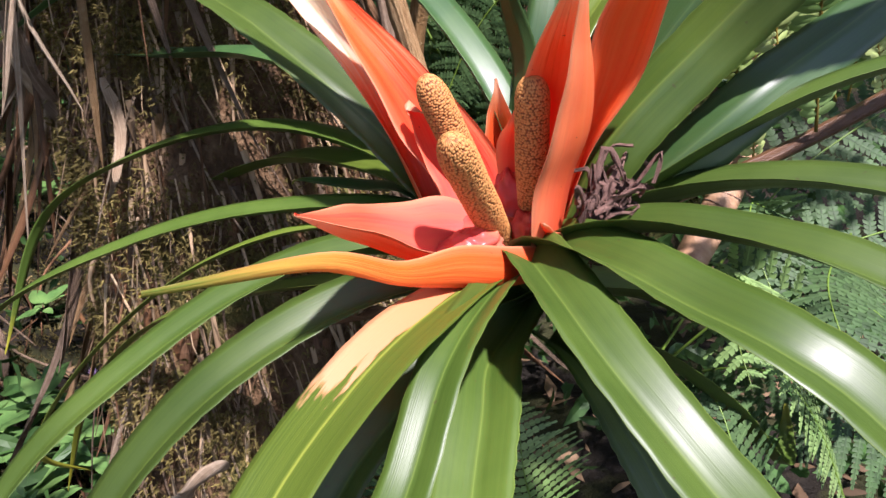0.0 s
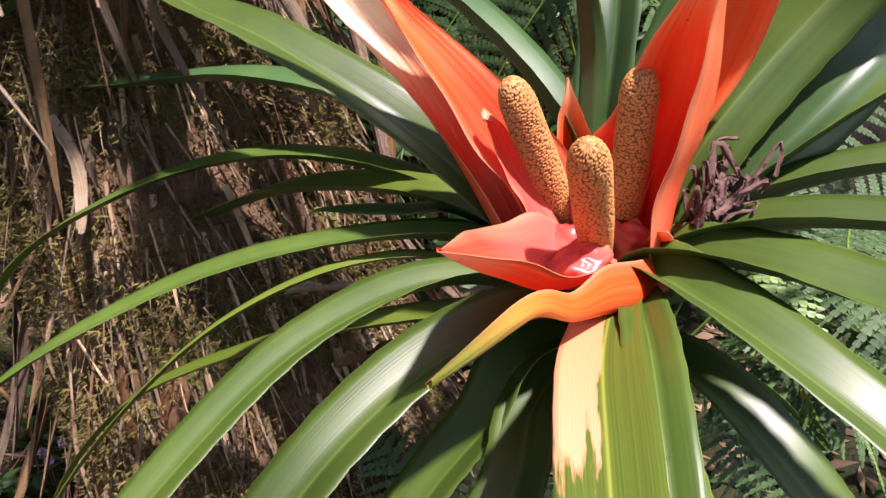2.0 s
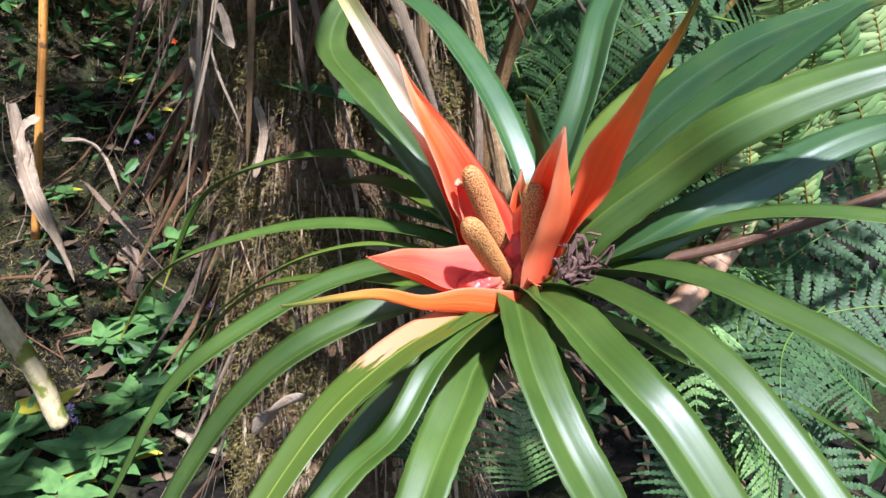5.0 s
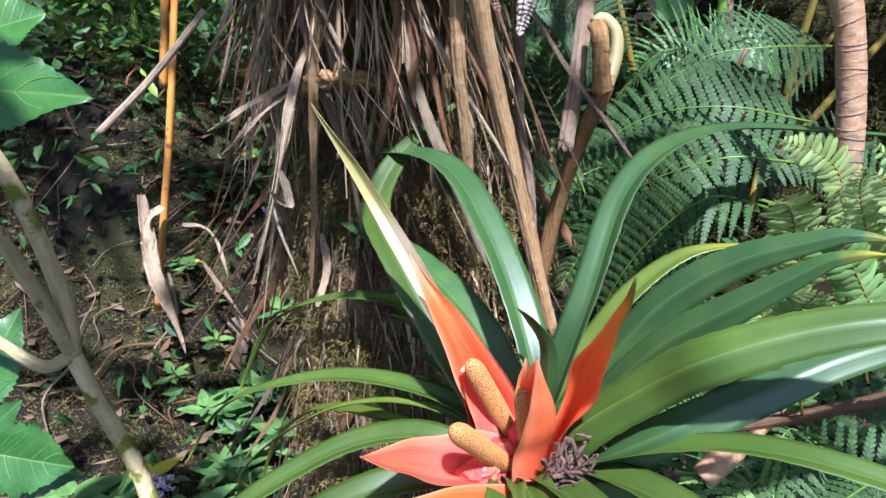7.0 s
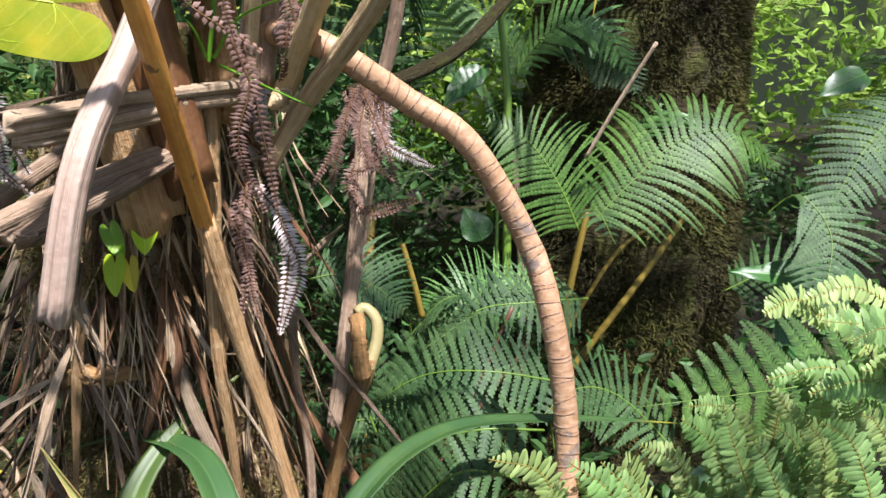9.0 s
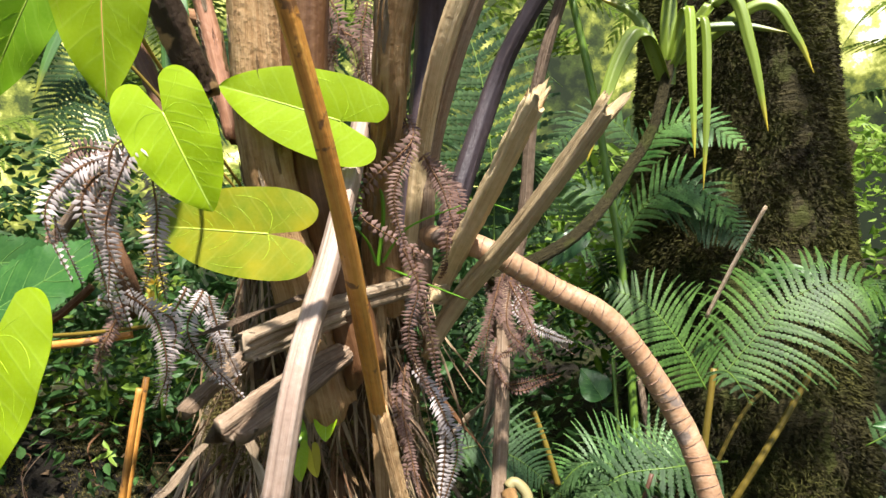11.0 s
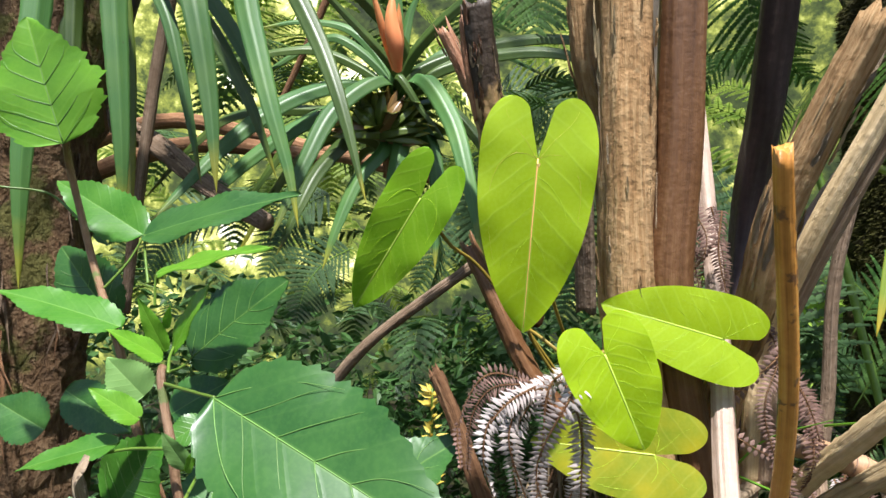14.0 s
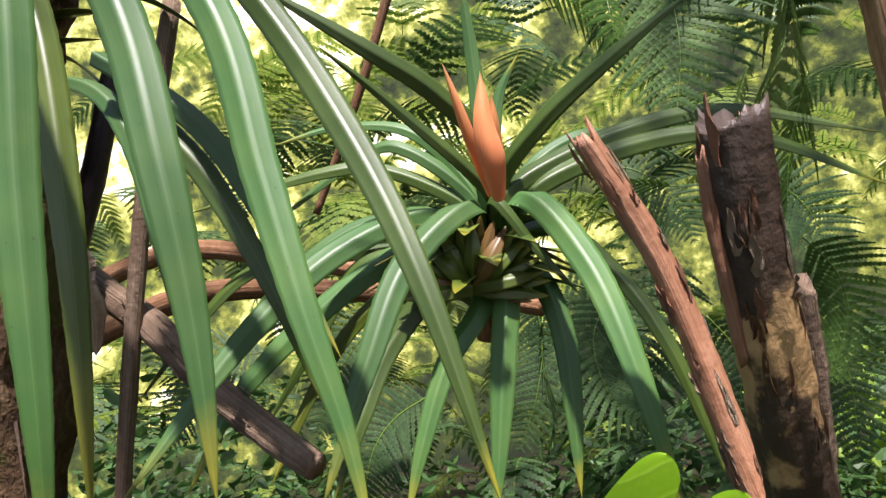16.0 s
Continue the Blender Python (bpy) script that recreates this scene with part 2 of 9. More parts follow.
M_BRACT_BOAT = bract_material("bract_salmon", [(0.0, (0.78, 0.17, 0.15)), (0.45, (0.84, 0.15, 0.11)), (0.7, (0.86, 0.10, 0.055)), (1.0, (0.86, 0.085, 0.04))], rough=0.20)
M_PINK = bract_material("pulp_pink", [(0.0, (0.70, 0.08, 0.07)), (1.0, (0.78, 0.16, 0.14))], rough=0.28)
M_FERN = plain_leaf("fern_green", (0.028, 0.070, 0.022), (0.074, 0.134, 0.045), 0.58, 0.30)
M_FERN_FRESH = plain_leaf("fern_fresh_green", (0.038, 0.095, 0.015), (0.090, 0.170, 0.032), 0.48, 0.30)
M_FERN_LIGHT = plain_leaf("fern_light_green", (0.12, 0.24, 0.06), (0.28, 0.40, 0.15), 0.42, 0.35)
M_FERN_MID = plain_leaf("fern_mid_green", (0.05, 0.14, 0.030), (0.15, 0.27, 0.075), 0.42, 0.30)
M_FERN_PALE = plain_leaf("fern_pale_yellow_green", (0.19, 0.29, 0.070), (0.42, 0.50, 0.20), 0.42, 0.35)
M_FERN_DEAD = plain_leaf("fern_dead_grey", (0.26, 0.20, 0.18), (0.58, 0.52, 0.49), 0.65, 0.12)
M_FERN_BROWN = plain_leaf("fern_dead_brown", (0.10, 0.052, 0.038), (0.24, 0.15, 0.12), 0.75, 0.12)
M_HEART = veined_leaf("anthurium_leaf", (0.36, 0.51, 0.009), (0.45, 0.61, 0.016), (0.52, 0.68, 0.09), 0.3, 0.52)
M_HEART_DARK = veined_leaf("anthurium_leaf_green", (0.20, 0.41, 0.012), (0.27, 0.48, 0.02), (0.36, 0.56, 0.07), 0.28, 0.45)
M_HEART_YELLOW = veined_leaf("anthurium_leaf_yellowing", (0.17, 0.29, 0.006), (0.42, 0.38, 0.006), (0.44, 0.44, 0.05), 0.55, 0.42)
M_VEIN = bark("leaf_vein_yellow", [(0.3, (0.44, 0.64, 0.025)), (0.7, (0.48, 0.68, 0.04))], (4, 1, 1), rough=0.4, strength=0.1)
M_VEIN_PEACH = bark("leaf_vein_peach", [(0.3, (0.58, 0.52, 0.06)), (0.7, (0.62, 0.56, 0.10))], (4, 1, 1), rough=0.4, strength=0.1)
M_RIB_PALE = bark("pale_midrib", [(0.3, (0.50, 0.66, 0.08)), (0.7, (0.58, 0.70, 0.14))], (4, 1, 1), rough=0.4, strength=0.1)
M_SHRUB = veined_leaf("shrub_leaf_green", (0.018, 0.080, 0.013), (0.045, 0.136, 0.024), (0.10, 0.21, 0.045), 0.38, 0.24, 0.6, 7, 0.12)
M_SHRUB_YOUNG = veined_leaf("shrub_leaf_young", (0.10, 0.28, 0.015), (0.16, 0.36, 0.025), (0.22, 0.42, 0.05), 0.35, 0.35, 0.6, 7)
M_SHRUB_MID = veined_leaf("shrub_leaf_fresh_green", (0.038, 0.150, 0.012), (0.080, 0.220, 0.024), (0.13, 0.28, 0.05), 0.34, 0.30, 0.6, 7, 0.12)
M_SHRUB_PALE = veined_leaf("shrub_leaf_pale", (0.18, 0.36, 0.09), (0.26, 0.44, 0.14), (0.30, 0.48, 0.16), 0.35, 0.35, 0.6, 7)
M_SHRUB_TWIG = bark("shrub_twig_brown", [(0.3, (0.10, 0.055, 0.028)), (0.5, (0.20, 0.11, 0.055)), (0.7, (0.32, 0.21, 0.12))], (6, 3, 1), rough=0.55, patch=((0.10, 0.13, 0.03), 40, 0.62))
M_SHRUB_VEIN = bark("shrub_leaf_vein", [(0.3, (0.09, 0.20, 0.04)), (0.7, (0.14, 0.26, 0.06))], (4, 1, 1), rough=0.4, strength=0.1)
M_HERB = plain_leaf("herb_leaf", (0.065, 0.155, 0.040), (0.17, 0.30, 0.085), 0.38, 0.3, scale=25)
M_HERB_YELLOW = plain_leaf("herb_leaf_yellow", (0.45, 0.38, 0.02), (0.55, 0.50, 0.06), 0.5, 0.3)
M_FLOWER = plain_leaf("lilac_flower", (0.55, 0.30, 0.55), (0.75, 0.55, 0.75), 0.6, 0.3)
# forest shade is put into this dark leaf green
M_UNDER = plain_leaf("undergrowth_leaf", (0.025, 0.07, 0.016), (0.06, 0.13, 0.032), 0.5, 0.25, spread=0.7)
# distant brightness is put into this fern green, to merge with the backdrop
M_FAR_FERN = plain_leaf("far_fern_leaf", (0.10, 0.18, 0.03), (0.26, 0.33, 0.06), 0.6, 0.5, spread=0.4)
# pale copy for leaf masses farther back; sunlight is put into the colour
M_SUN_TONED = plain_leaf("sun_toned_leaf", (0.16, 0.30, 0.04), (0.34, 0.48, 0.08), 0.5, 0.5, spread=0.6)
M_FAR_LEAF = plain_leaf("far_leaves", (0.04, 0.10, 0.015), (0.14, 0.22, 0.03), 0.5, 0.45, spread=1.0)
M_TRUNK = bark("fern_trunk_fibre", [(0.28, (0.015, 0.008, 0.004)), (0.5, (0.13, 0.075, 0.036)), (0.7, (0.33, 0.22, 0.12))], (46, 3, 1), patch=((0.12, 0.11, 0.03), 7, 0.54), distance=0.03, strength=1.0)
M_MOSS = bark("mossy_bark", [(0.25, (0.010, 0.008, 0.003)), (0.5, (0.045, 0.036, 0.012)), (0.7, (0.11, 0.09, 0.032))], (30, 12, 1), patch=((0.062, 0.066, 0.013), 11, 0.52), distance=0.03, strength=1.0)
M_STIPE = bark("stipe_brown", [(0.3, (0.12, 0.060, 0.022)), (0.46, (0.32, 0.185, 0.080)), (0.66, (0.52, 0.35, 0.18))], (30, 1.2, 1), patch=((0.42, 0.28, 0.14), 30, 0.62), distance=0.008, strength=1.0)
M_STIPE_DARK = bark("stipe_dark_brown", [(0.3, (0.045, 0.019, 0.008)), (0.5, (0.11, 0.050, 0.020)), (0.7, (0.20, 0.105, 0.05))], (16, 0.3, 1), rough=0.42, strength=0.5)
M_STIPE_BLACK = bark("stipe_blackish", [(0.3, (0.012, 0.008, 0.010)), (0.55, (0.05, 0.035, 0.038)), (0.75, (0.16, 0.12, 0.11))], (8, 0.8, 1), rough=0.45, strength=0.4)
M_STIPE_GREY = bark("stipe_weathered", [(0.28, (0.10, 0.060, 0.034)), (0.5, (0.27, 0.185, 0.12)), (0.7, (0.48, 0.37, 0.27))], (26, 0.4, 1), distance=0.008, strength=1.0)
M_STIPE_ORANGE = bark("stipe_orange", [(0.3, (0.17, 0.058, 0.014)), (0.5, (0.48, 0.205, 0.040)), (0.7, (0.64, 0.36, 0.085))], (10, 0.5, 1), rough=0.4, strength=0.4, patch=((0.16, 0.075, 0.03), 40, 0.6))
M_STIPE_YELLOW = bark("stipe_yellow", [(0.3, (0.12, 0.08, 0.01)), (0.6, (0.24, 0.17, 0.025)), (0.8, (0.32, 0.24, 0.05))], (6, 0.4, 1), rough=0.45, strength=0.3)
M_STRAW = bark("dry_straw", [(0.28, (0.15, 0.090, 0.05)), (0.5, (0.38, 0.28, 0.18)), (0.7, (0.64, 0.53, 0.40))], (20, 0.4, 1), distance=0.006, strength=0.9)
M_DRY_DARK = bark("dry_fibre_dark", [(0.28, (0.060, 0.026, 0.012)), (0.5, (0.21, 0.105, 0.050)), (0.7, (0.40, 0.25, 0.14))], (20, 0.4, 1), distance=0.006, strength=0.9)
M_STIPE_TAN = bark("stipe_tan", [(0.28, (0.26, 0.17, 0.080)), (0.5, (0.50, 0.37, 0.20)), (0.7, (0.68, 0.54, 0.34))], (20, 0.5, 1), distance=0.006, strength=0.9)
M_STIPE_PALE = bark("stipe_pale_peeling", [(0.28, (0.20, 0.13, 0.085)), (0.5, (0.40, 0.30, 0.21)), (0.7, (0.58, 0.48, 0.38))], (7, 1.2, 1), distance=0.004, strength=0.7)
M_STIPE_RED = bark("stipe_reddish", [(0.3, (0.14, 0.055, 0.028)), (0.5, (0.29, 0.135, 0.07)), (0.72, (0.44, 0.25, 0.15))], (16, 1.0, 1), rough=0.5)
M_RINGED = bark("ringed_stem", [(0.28, (0.27, 0.135, 0.065)), (0.5, (0.45, 0.26, 0.14)), (0.72, (0.60, 0.43, 0.28))], (4, 22, 1), rough=0.5, strength=0.35, patch=((0.24, 0.18, 0.14), 18, 0.6))
M_SHRUB_BARK = bark("shrub_bark", [(0.28, (0.26, 0.19, 0.085)), (0.5, (0.50, 0.40, 0.21)), (0.7, (0.66, 0.56, 0.36))], (6, 2.5, 1), patch=((0.17, 0.18, 0.03), 14, 0.57))
M_GREEN_STEM = bark("green_stem", [(0.3, (0.05, 0.11, 0.012)), (0.7, (0.14, 0.22, 0.03))], (4, 0.8, 1), rough=0.4, strength=0.2)
M_RED_STEM = bark("reddish_stem", [(0.3, (0.07, 0.03, 0.018)), (0.7, (0.18, 0.085, 0.05))], (4, 2, 1), rough=0.5, strength=0.4)
M_FIDDLE = bark("crozier_scales", [(0.3, (0.09, 0.045, 0.015)), (0.5, (0.20, 0.11, 0.04)), (0.7, (0.34, 0.22, 0.10))], (14, 3, 1), fine=300, patch=((0.42, 0.36, 0.2), 60, 0.66))
M_CREAM = bark("crozier_cream", [(0.3, (0.26, 0.21, 0.08)), (0.7, (0.40, 0.35, 0.16))], (4, 0.5, 1), rough=0.5, strength=0.3)
M_STIPE_PINK = bark("stipe_pale_pinkish", [(0.28, (0.14, 0.085, 0.06)), (0.5, (0.28, 0.20, 0.15)), (0.7, (0.40, 0.32, 0.26))], (14, 0.3, 1), rough=0.5, strength=0.7, distance=0.004)
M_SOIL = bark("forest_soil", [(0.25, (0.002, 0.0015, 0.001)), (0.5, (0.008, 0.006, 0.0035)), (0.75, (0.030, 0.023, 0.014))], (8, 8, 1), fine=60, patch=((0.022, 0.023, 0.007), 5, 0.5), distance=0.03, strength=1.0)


def spadix_material():
    m, nt, n, l, b = nodes_of("spadix_tan")
    a = n.new("ShaderNodeAttribute")
    a.attribute_name = "knob"
    col = ramp(nt, a.outputs["Fac"], [(0.1, (0.12, 0.034, 0.007)), (0.5, (0.32, 0.12, 0.024)), (0.9, (0.52, 0.25, 0.07))])
    col = mix(nt, math_node(nt, "MULTIPLY", noise_tex(nt, 60, 3, coords(nt)), 0.4), col, (0.36, 0.15, 0.035))
    l.new(col, b.inputs["Base Color"])
    b.inputs["Roughness"].default_value = 0.7
    return m


M_SPADIX = spadix_material()


def backdrop_material():
    m, nt, n, l, b = nodes_of("glowing_far_forest")
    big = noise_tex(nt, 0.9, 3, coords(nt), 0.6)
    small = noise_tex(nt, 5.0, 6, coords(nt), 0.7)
    # painted brightness rises with height and towards the left
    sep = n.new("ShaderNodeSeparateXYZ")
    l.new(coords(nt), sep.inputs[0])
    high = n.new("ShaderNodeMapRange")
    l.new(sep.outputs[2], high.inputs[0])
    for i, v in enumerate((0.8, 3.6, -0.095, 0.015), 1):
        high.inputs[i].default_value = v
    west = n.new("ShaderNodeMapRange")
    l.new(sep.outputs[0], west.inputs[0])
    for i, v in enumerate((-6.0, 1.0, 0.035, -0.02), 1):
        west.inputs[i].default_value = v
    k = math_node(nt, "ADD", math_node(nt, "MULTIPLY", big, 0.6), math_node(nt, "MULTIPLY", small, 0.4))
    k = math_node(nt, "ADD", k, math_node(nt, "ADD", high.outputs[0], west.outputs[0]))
    # sunlit patches and dark gaps are put into the colour, which also glows
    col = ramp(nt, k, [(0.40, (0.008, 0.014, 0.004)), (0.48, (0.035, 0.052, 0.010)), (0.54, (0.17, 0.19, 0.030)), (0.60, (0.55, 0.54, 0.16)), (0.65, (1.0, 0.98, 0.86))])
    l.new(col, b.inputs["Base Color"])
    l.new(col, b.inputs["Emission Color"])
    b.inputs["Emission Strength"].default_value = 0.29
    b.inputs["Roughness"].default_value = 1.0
    return m


M_BACKDROP = backdrop_material()


# ---- builders ----
def part(name, bm, material, parent=None, label="", smooth=True):
    """Links a bmesh, in world metres, as one mesh object, under a thing if one is given."""
    me = bpy.data.meshes.new(name)
    bm.to_mesh(me)
    bm.free()
    for mat in material if isinstance(material, tuple) else (material,):
        me.materials.append(mat)
    if smooth:
        me.polygons.foreach_set("use_smooth", [True] * len(me.polygons))
    ob = new(name, me)
    if parent is not None:
        ob.parent = parent
        ob.matrix_parent_inverse = home(parent).inverted()
    if label:
        tagged(ob, label)
    return ob


def home(ob):
    m = ob.matrix_basis.copy()
    return m if ob.parent is None else home(ob.parent) @ ob.matrix_parent_inverse @ m


def thing(name, place, label, category, group="", kind=""):
    ob = new(name)
    ob.empty_display_size = 0.03
    ob.location = place
    return tagged(ob, label, category, group, kind)


def spline(ctrl, n):
    """n points, evenly spaced, on a smooth curve through the control points; and their tangents."""
    p = np.array(ctrl, float)
    if len(p) == 2:
        p = np.array([p[0], (p[0] + p[1]) / 2, p[1]])
    q = np.vstack([2 * p[0] - p[1], p, 2 * p[-1] - p[-2]])
    out = []
    for i in range(1, len(q) - 2):
        s = np.linspace(0, 1, 24, endpoint=False)[:, None]
        a, b, c, d = q[i - 1], q[i], q[i + 1], q[i + 2]
        out.append(0.5 * (2 * b + (c - a) * s + (2 * a - 5 * b + 4 * c - d) * s**2 + (3 * b - a - 3 * c + d) * s**3))
    out = np.vstack(out + [p[-1:]])
    run = np.r_[0, np.cumsum(np.linalg.norm(np.diff(out, axis=0), axis=1))]
    want = np.linspace(0, run[-1], n)
    pts = np.stack([np.interp(want, run, out[:, k]) for k in range(3)], 1)
    tan = np.gradient(pts, axis=0)
    return pts, tan / np.linalg.norm(tan, axis=1, keepdims=True), run[-1]


def extend(ctrl, more, droop=0.5):
    """Carries a leaf's curve on past its last control point, bending towards the ground."""
    p = [np.array(c, float) for c in ctrl]
    d = p[-1] - p[-2]
    d /= np.linalg.norm(d)
    for k in range(3):
        d = d + np.array((0, 0, -droop / 3))
        d /= np.linalg.norm(d)
        p.append(p[-1] + d * more / 3)
    return p


def tube(bm, ctrl, r0, r1, sides=8, n=24, rough=0.0, flat=1.0, seed=0, rings=0, ring=0.0, groove=0.0, cap=True, flute=0.0, jag=0.0):
    """A stem along a curve from radius r0 to r1, uneven by rough, with raised leaf-scar rings."""
    rnd = np.random.RandomState(seed)
    pts, tan, length = spline(ctrl, n)
    uvl = bm.loops.layers.uv.verify()
    ref = np.array((0.31, 0.17, 0.93)) if abs(tan[0] @ (0.31, 0.17, 0.93)) < 0.85 else np.array((1.0, 0.1, 0.0))
    side = np.cross(tan[0], ref)
    rows = []
    lump = rnd.uniform(-1, 1, (n, sides))
    lump = (lump + np.roll(lump, 1, 0) + np.roll(lump, 2, 0) + np.roll(lump, 3, 0) + np.roll(lump, 1, 1)) / 2.4
    ph = rnd.uniform(0, 6.3, 3)
    for i in range(n):
        s = i / (n - 1)
        side = side - tan[i] * (side @ tan[i])
        side /= np.linalg.norm(side)
        up = np.cross(tan[i], side)
        r = r0 + (r1 - r0) * s
        if rings:
            w = (s * rings) % 1.0
            r *= 1 + ring * max(0.0, 1 - abs(w - 0.5) * 7)
        row = []
        for k in range(sides):
            a = 2 * math.pi * k / sides
            rr = r * (1 + rough * lump[i, k]) * (1 - groove * max(0.0, math.cos(a)) ** 6)
            if flute:
                rr *= 1 + flute * (0.5 * math.sin(3 * a + ph[0] + 2 * s) + 0.35 * math.sin(5 * a + ph[1] - 3 * s) + 0.4 * math.sin(9 * a + ph[2] + 4 * s))
            end = tan[i] * (jag * (lump[i, k] + math.sin(2 * a + ph[0]))) if jag and i in (0, n - 1) else 0.0
            row.append(bm.verts.new(pts[i] + side * (math.cos(a) * rr * flat) + up * (math.sin(a) * rr) + end))
        rows.append(row)
    if jag:
        rows.append([bm.verts.new(pts[-1] + (np.array(v.co) - pts[-1]) * 0.6 - tan[-1] * jag * 1.5) for v in rows[-1]])
        n += 1
    for i in range(n - 1):
        for k in range(sides):
            k2 = (k + 1) % sides
            fc = bm.faces.new((rows[i][k], rows[i][k2], rows[i + 1][k2], rows[i + 1][k]))
            for lp, (a, b) in zip(fc.loops, ((k, i), (k + 1, i), (k + 1, i + 1), (k, i + 1))):
                lp[uvl].uv = (a / sides, b / (n - 1) * length * 6)
    if cap:
        bm.faces.new(rows[0][::-1])
        bm.faces.new(rows[-1])
    return pts


def ribbon(bm, ctrl, width, shape, section, n=40, cols=6, across=None, twist=0.0, teeth=0.0, wave=0.0, seed=0, thick=0.0012):
    """A leaf along a curve. shape(s): its width share; section(u, s): its height across, u from -1 to 1.
    across: the level direction across the leaf; twist: degrees turned towards the tip."""
    rnd = np.random.RandomState(seed)
    pts, tan, length = spline(ctrl, n)
    uvl = bm.loops.layers.uv.verify()
    if across is None:
        h = pts[-1] - pts[0]
        across = (h[1], -h[0], 0)
    across = np.array(across, float)
    across /= np.linalg.norm(across) + 1e-9
    phase = rnd.uniform(0, 6.3)
    top, low = [], []
    for i in range(n):
        s = i / (n - 1)
        sd = across - tan[i] * (across @ tan[i])
        sd /= np.linalg.norm(sd) + 1e-9
        nm = np.cross(sd, tan[i])
        a = radians(twist) * s + wave * math.sin(phase + s * 9)
        sd, nm = sd * math.cos(a) + nm * math.sin(a), nm * math.cos(a) - sd * math.sin(a)
        w = width * max(shape(s), 0.012) / 2
        row, under = [], []
        for k in range(cols + 1):
            u = 2 * k / cols - 1
            e = w * (1 + (teeth * (1 if i % 2 else -1) if k in (0, cols) else 0))
            p = pts[i] + sd * (u * e) + nm * (section(u, s) * w * 2)
            row.append(bm.verts.new(p))
            under.append(bm.verts.new(p - nm * thick * (1 - 0.8 * u * u)))
        top.append(row)
        low.append(under)

    def quad(vs, us):
        fc = bm.faces.new(vs)
        for lp, q in zip(fc.loops, us):
            lp[uvl].uv = q

    for i in range(n - 1):
        v0, v1 = i / (n - 1), (i + 1) / (n - 1)
        for k in range(cols):
            u0, u1 = k / cols, (k + 1) / cols
            quad((top[i][k], top[i][k + 1], top[i + 1][k + 1], top[i + 1][k]), ((u0, v0), (u1, v0), (u1, v1), (u0, v1)))
            quad((low[i + 1][k], low[i + 1][k + 1], low[i][k + 1], low[i][k]), ((u0, v1), (u1, v1), (u1, v0), (u0, v0)))
        for k, u in ((0, 0), (cols, 1)):
            vs = (top[i][k], top[i + 1][k], low[i + 1][k], low[i][k])
            quad(vs if k == 0 else vs[::-1], ((u, v0), (u, v1), (u, v1), (u, v0)) if k == 0 else ((u, v0), (u, v1), (u, v1), (u, v0)))


def strap_shape(s):
    return (0.86 + 0.56 * min(s, 0.25)) * (1 - max(0.0, (s - 0.3) / 0.7) ** 2.2) ** 0.85 if s < 1 else 0.0


def strap_section(u, s):
    a = abs(u)
    return (0.34 * (1 - s) ** 3 + 0.125) * a**1.1 + 0.03 * math.sin(math.pi * a)


def strap_leaf(plant, ctrl, width=0.045, material=None, twist=0.0, more=0.0, droop=0.5, across=None, seed=0, name="leaf"):
    bm = bmesh.new()
    if more:
        ctrl = extend(ctrl, more, droop)
    ribbon(bm, ctrl, width, strap_shape, strap_section, 56, 8, across, twist, 0.02, 0.05, seed)
    return part(name, bm, material or M_STRAP, plant)


def facing(ctrl, eye, up=0.5):
    """The direction across a leaf whose upper side looks towards a point and the sky."""
    c = np.array(ctrl, float)
    f = np.array(eye, float) - c.mean(0)
    f = f / np.linalg.norm(f) + np.array((0, 0, up))
    return tuple(np.cross(f, c[-1] - c[0]))


def bract(plant, ctrl, width, material, cup=0.5, peak=0.4, across=None, twist=0.0, seed=0, label="", wave=0.08):
    def shape(s):
        return (0.45 + 0.55 * min(1, s / peak) ** 0.8) * (1 - max(0.0, (s - peak) / (1 - peak)) ** 1.5) ** 0.9

    def section(u, s):
        return cup * (abs(u) ** 1.8) * (1 - 0.4 * s)

    bm = bmesh.new()
    ribbon(bm, ctrl, width, shape, section, 40, 12, across, twist, 0.006, wave, seed, 0.0022)
    return part("bract", bm, material, plant, label)


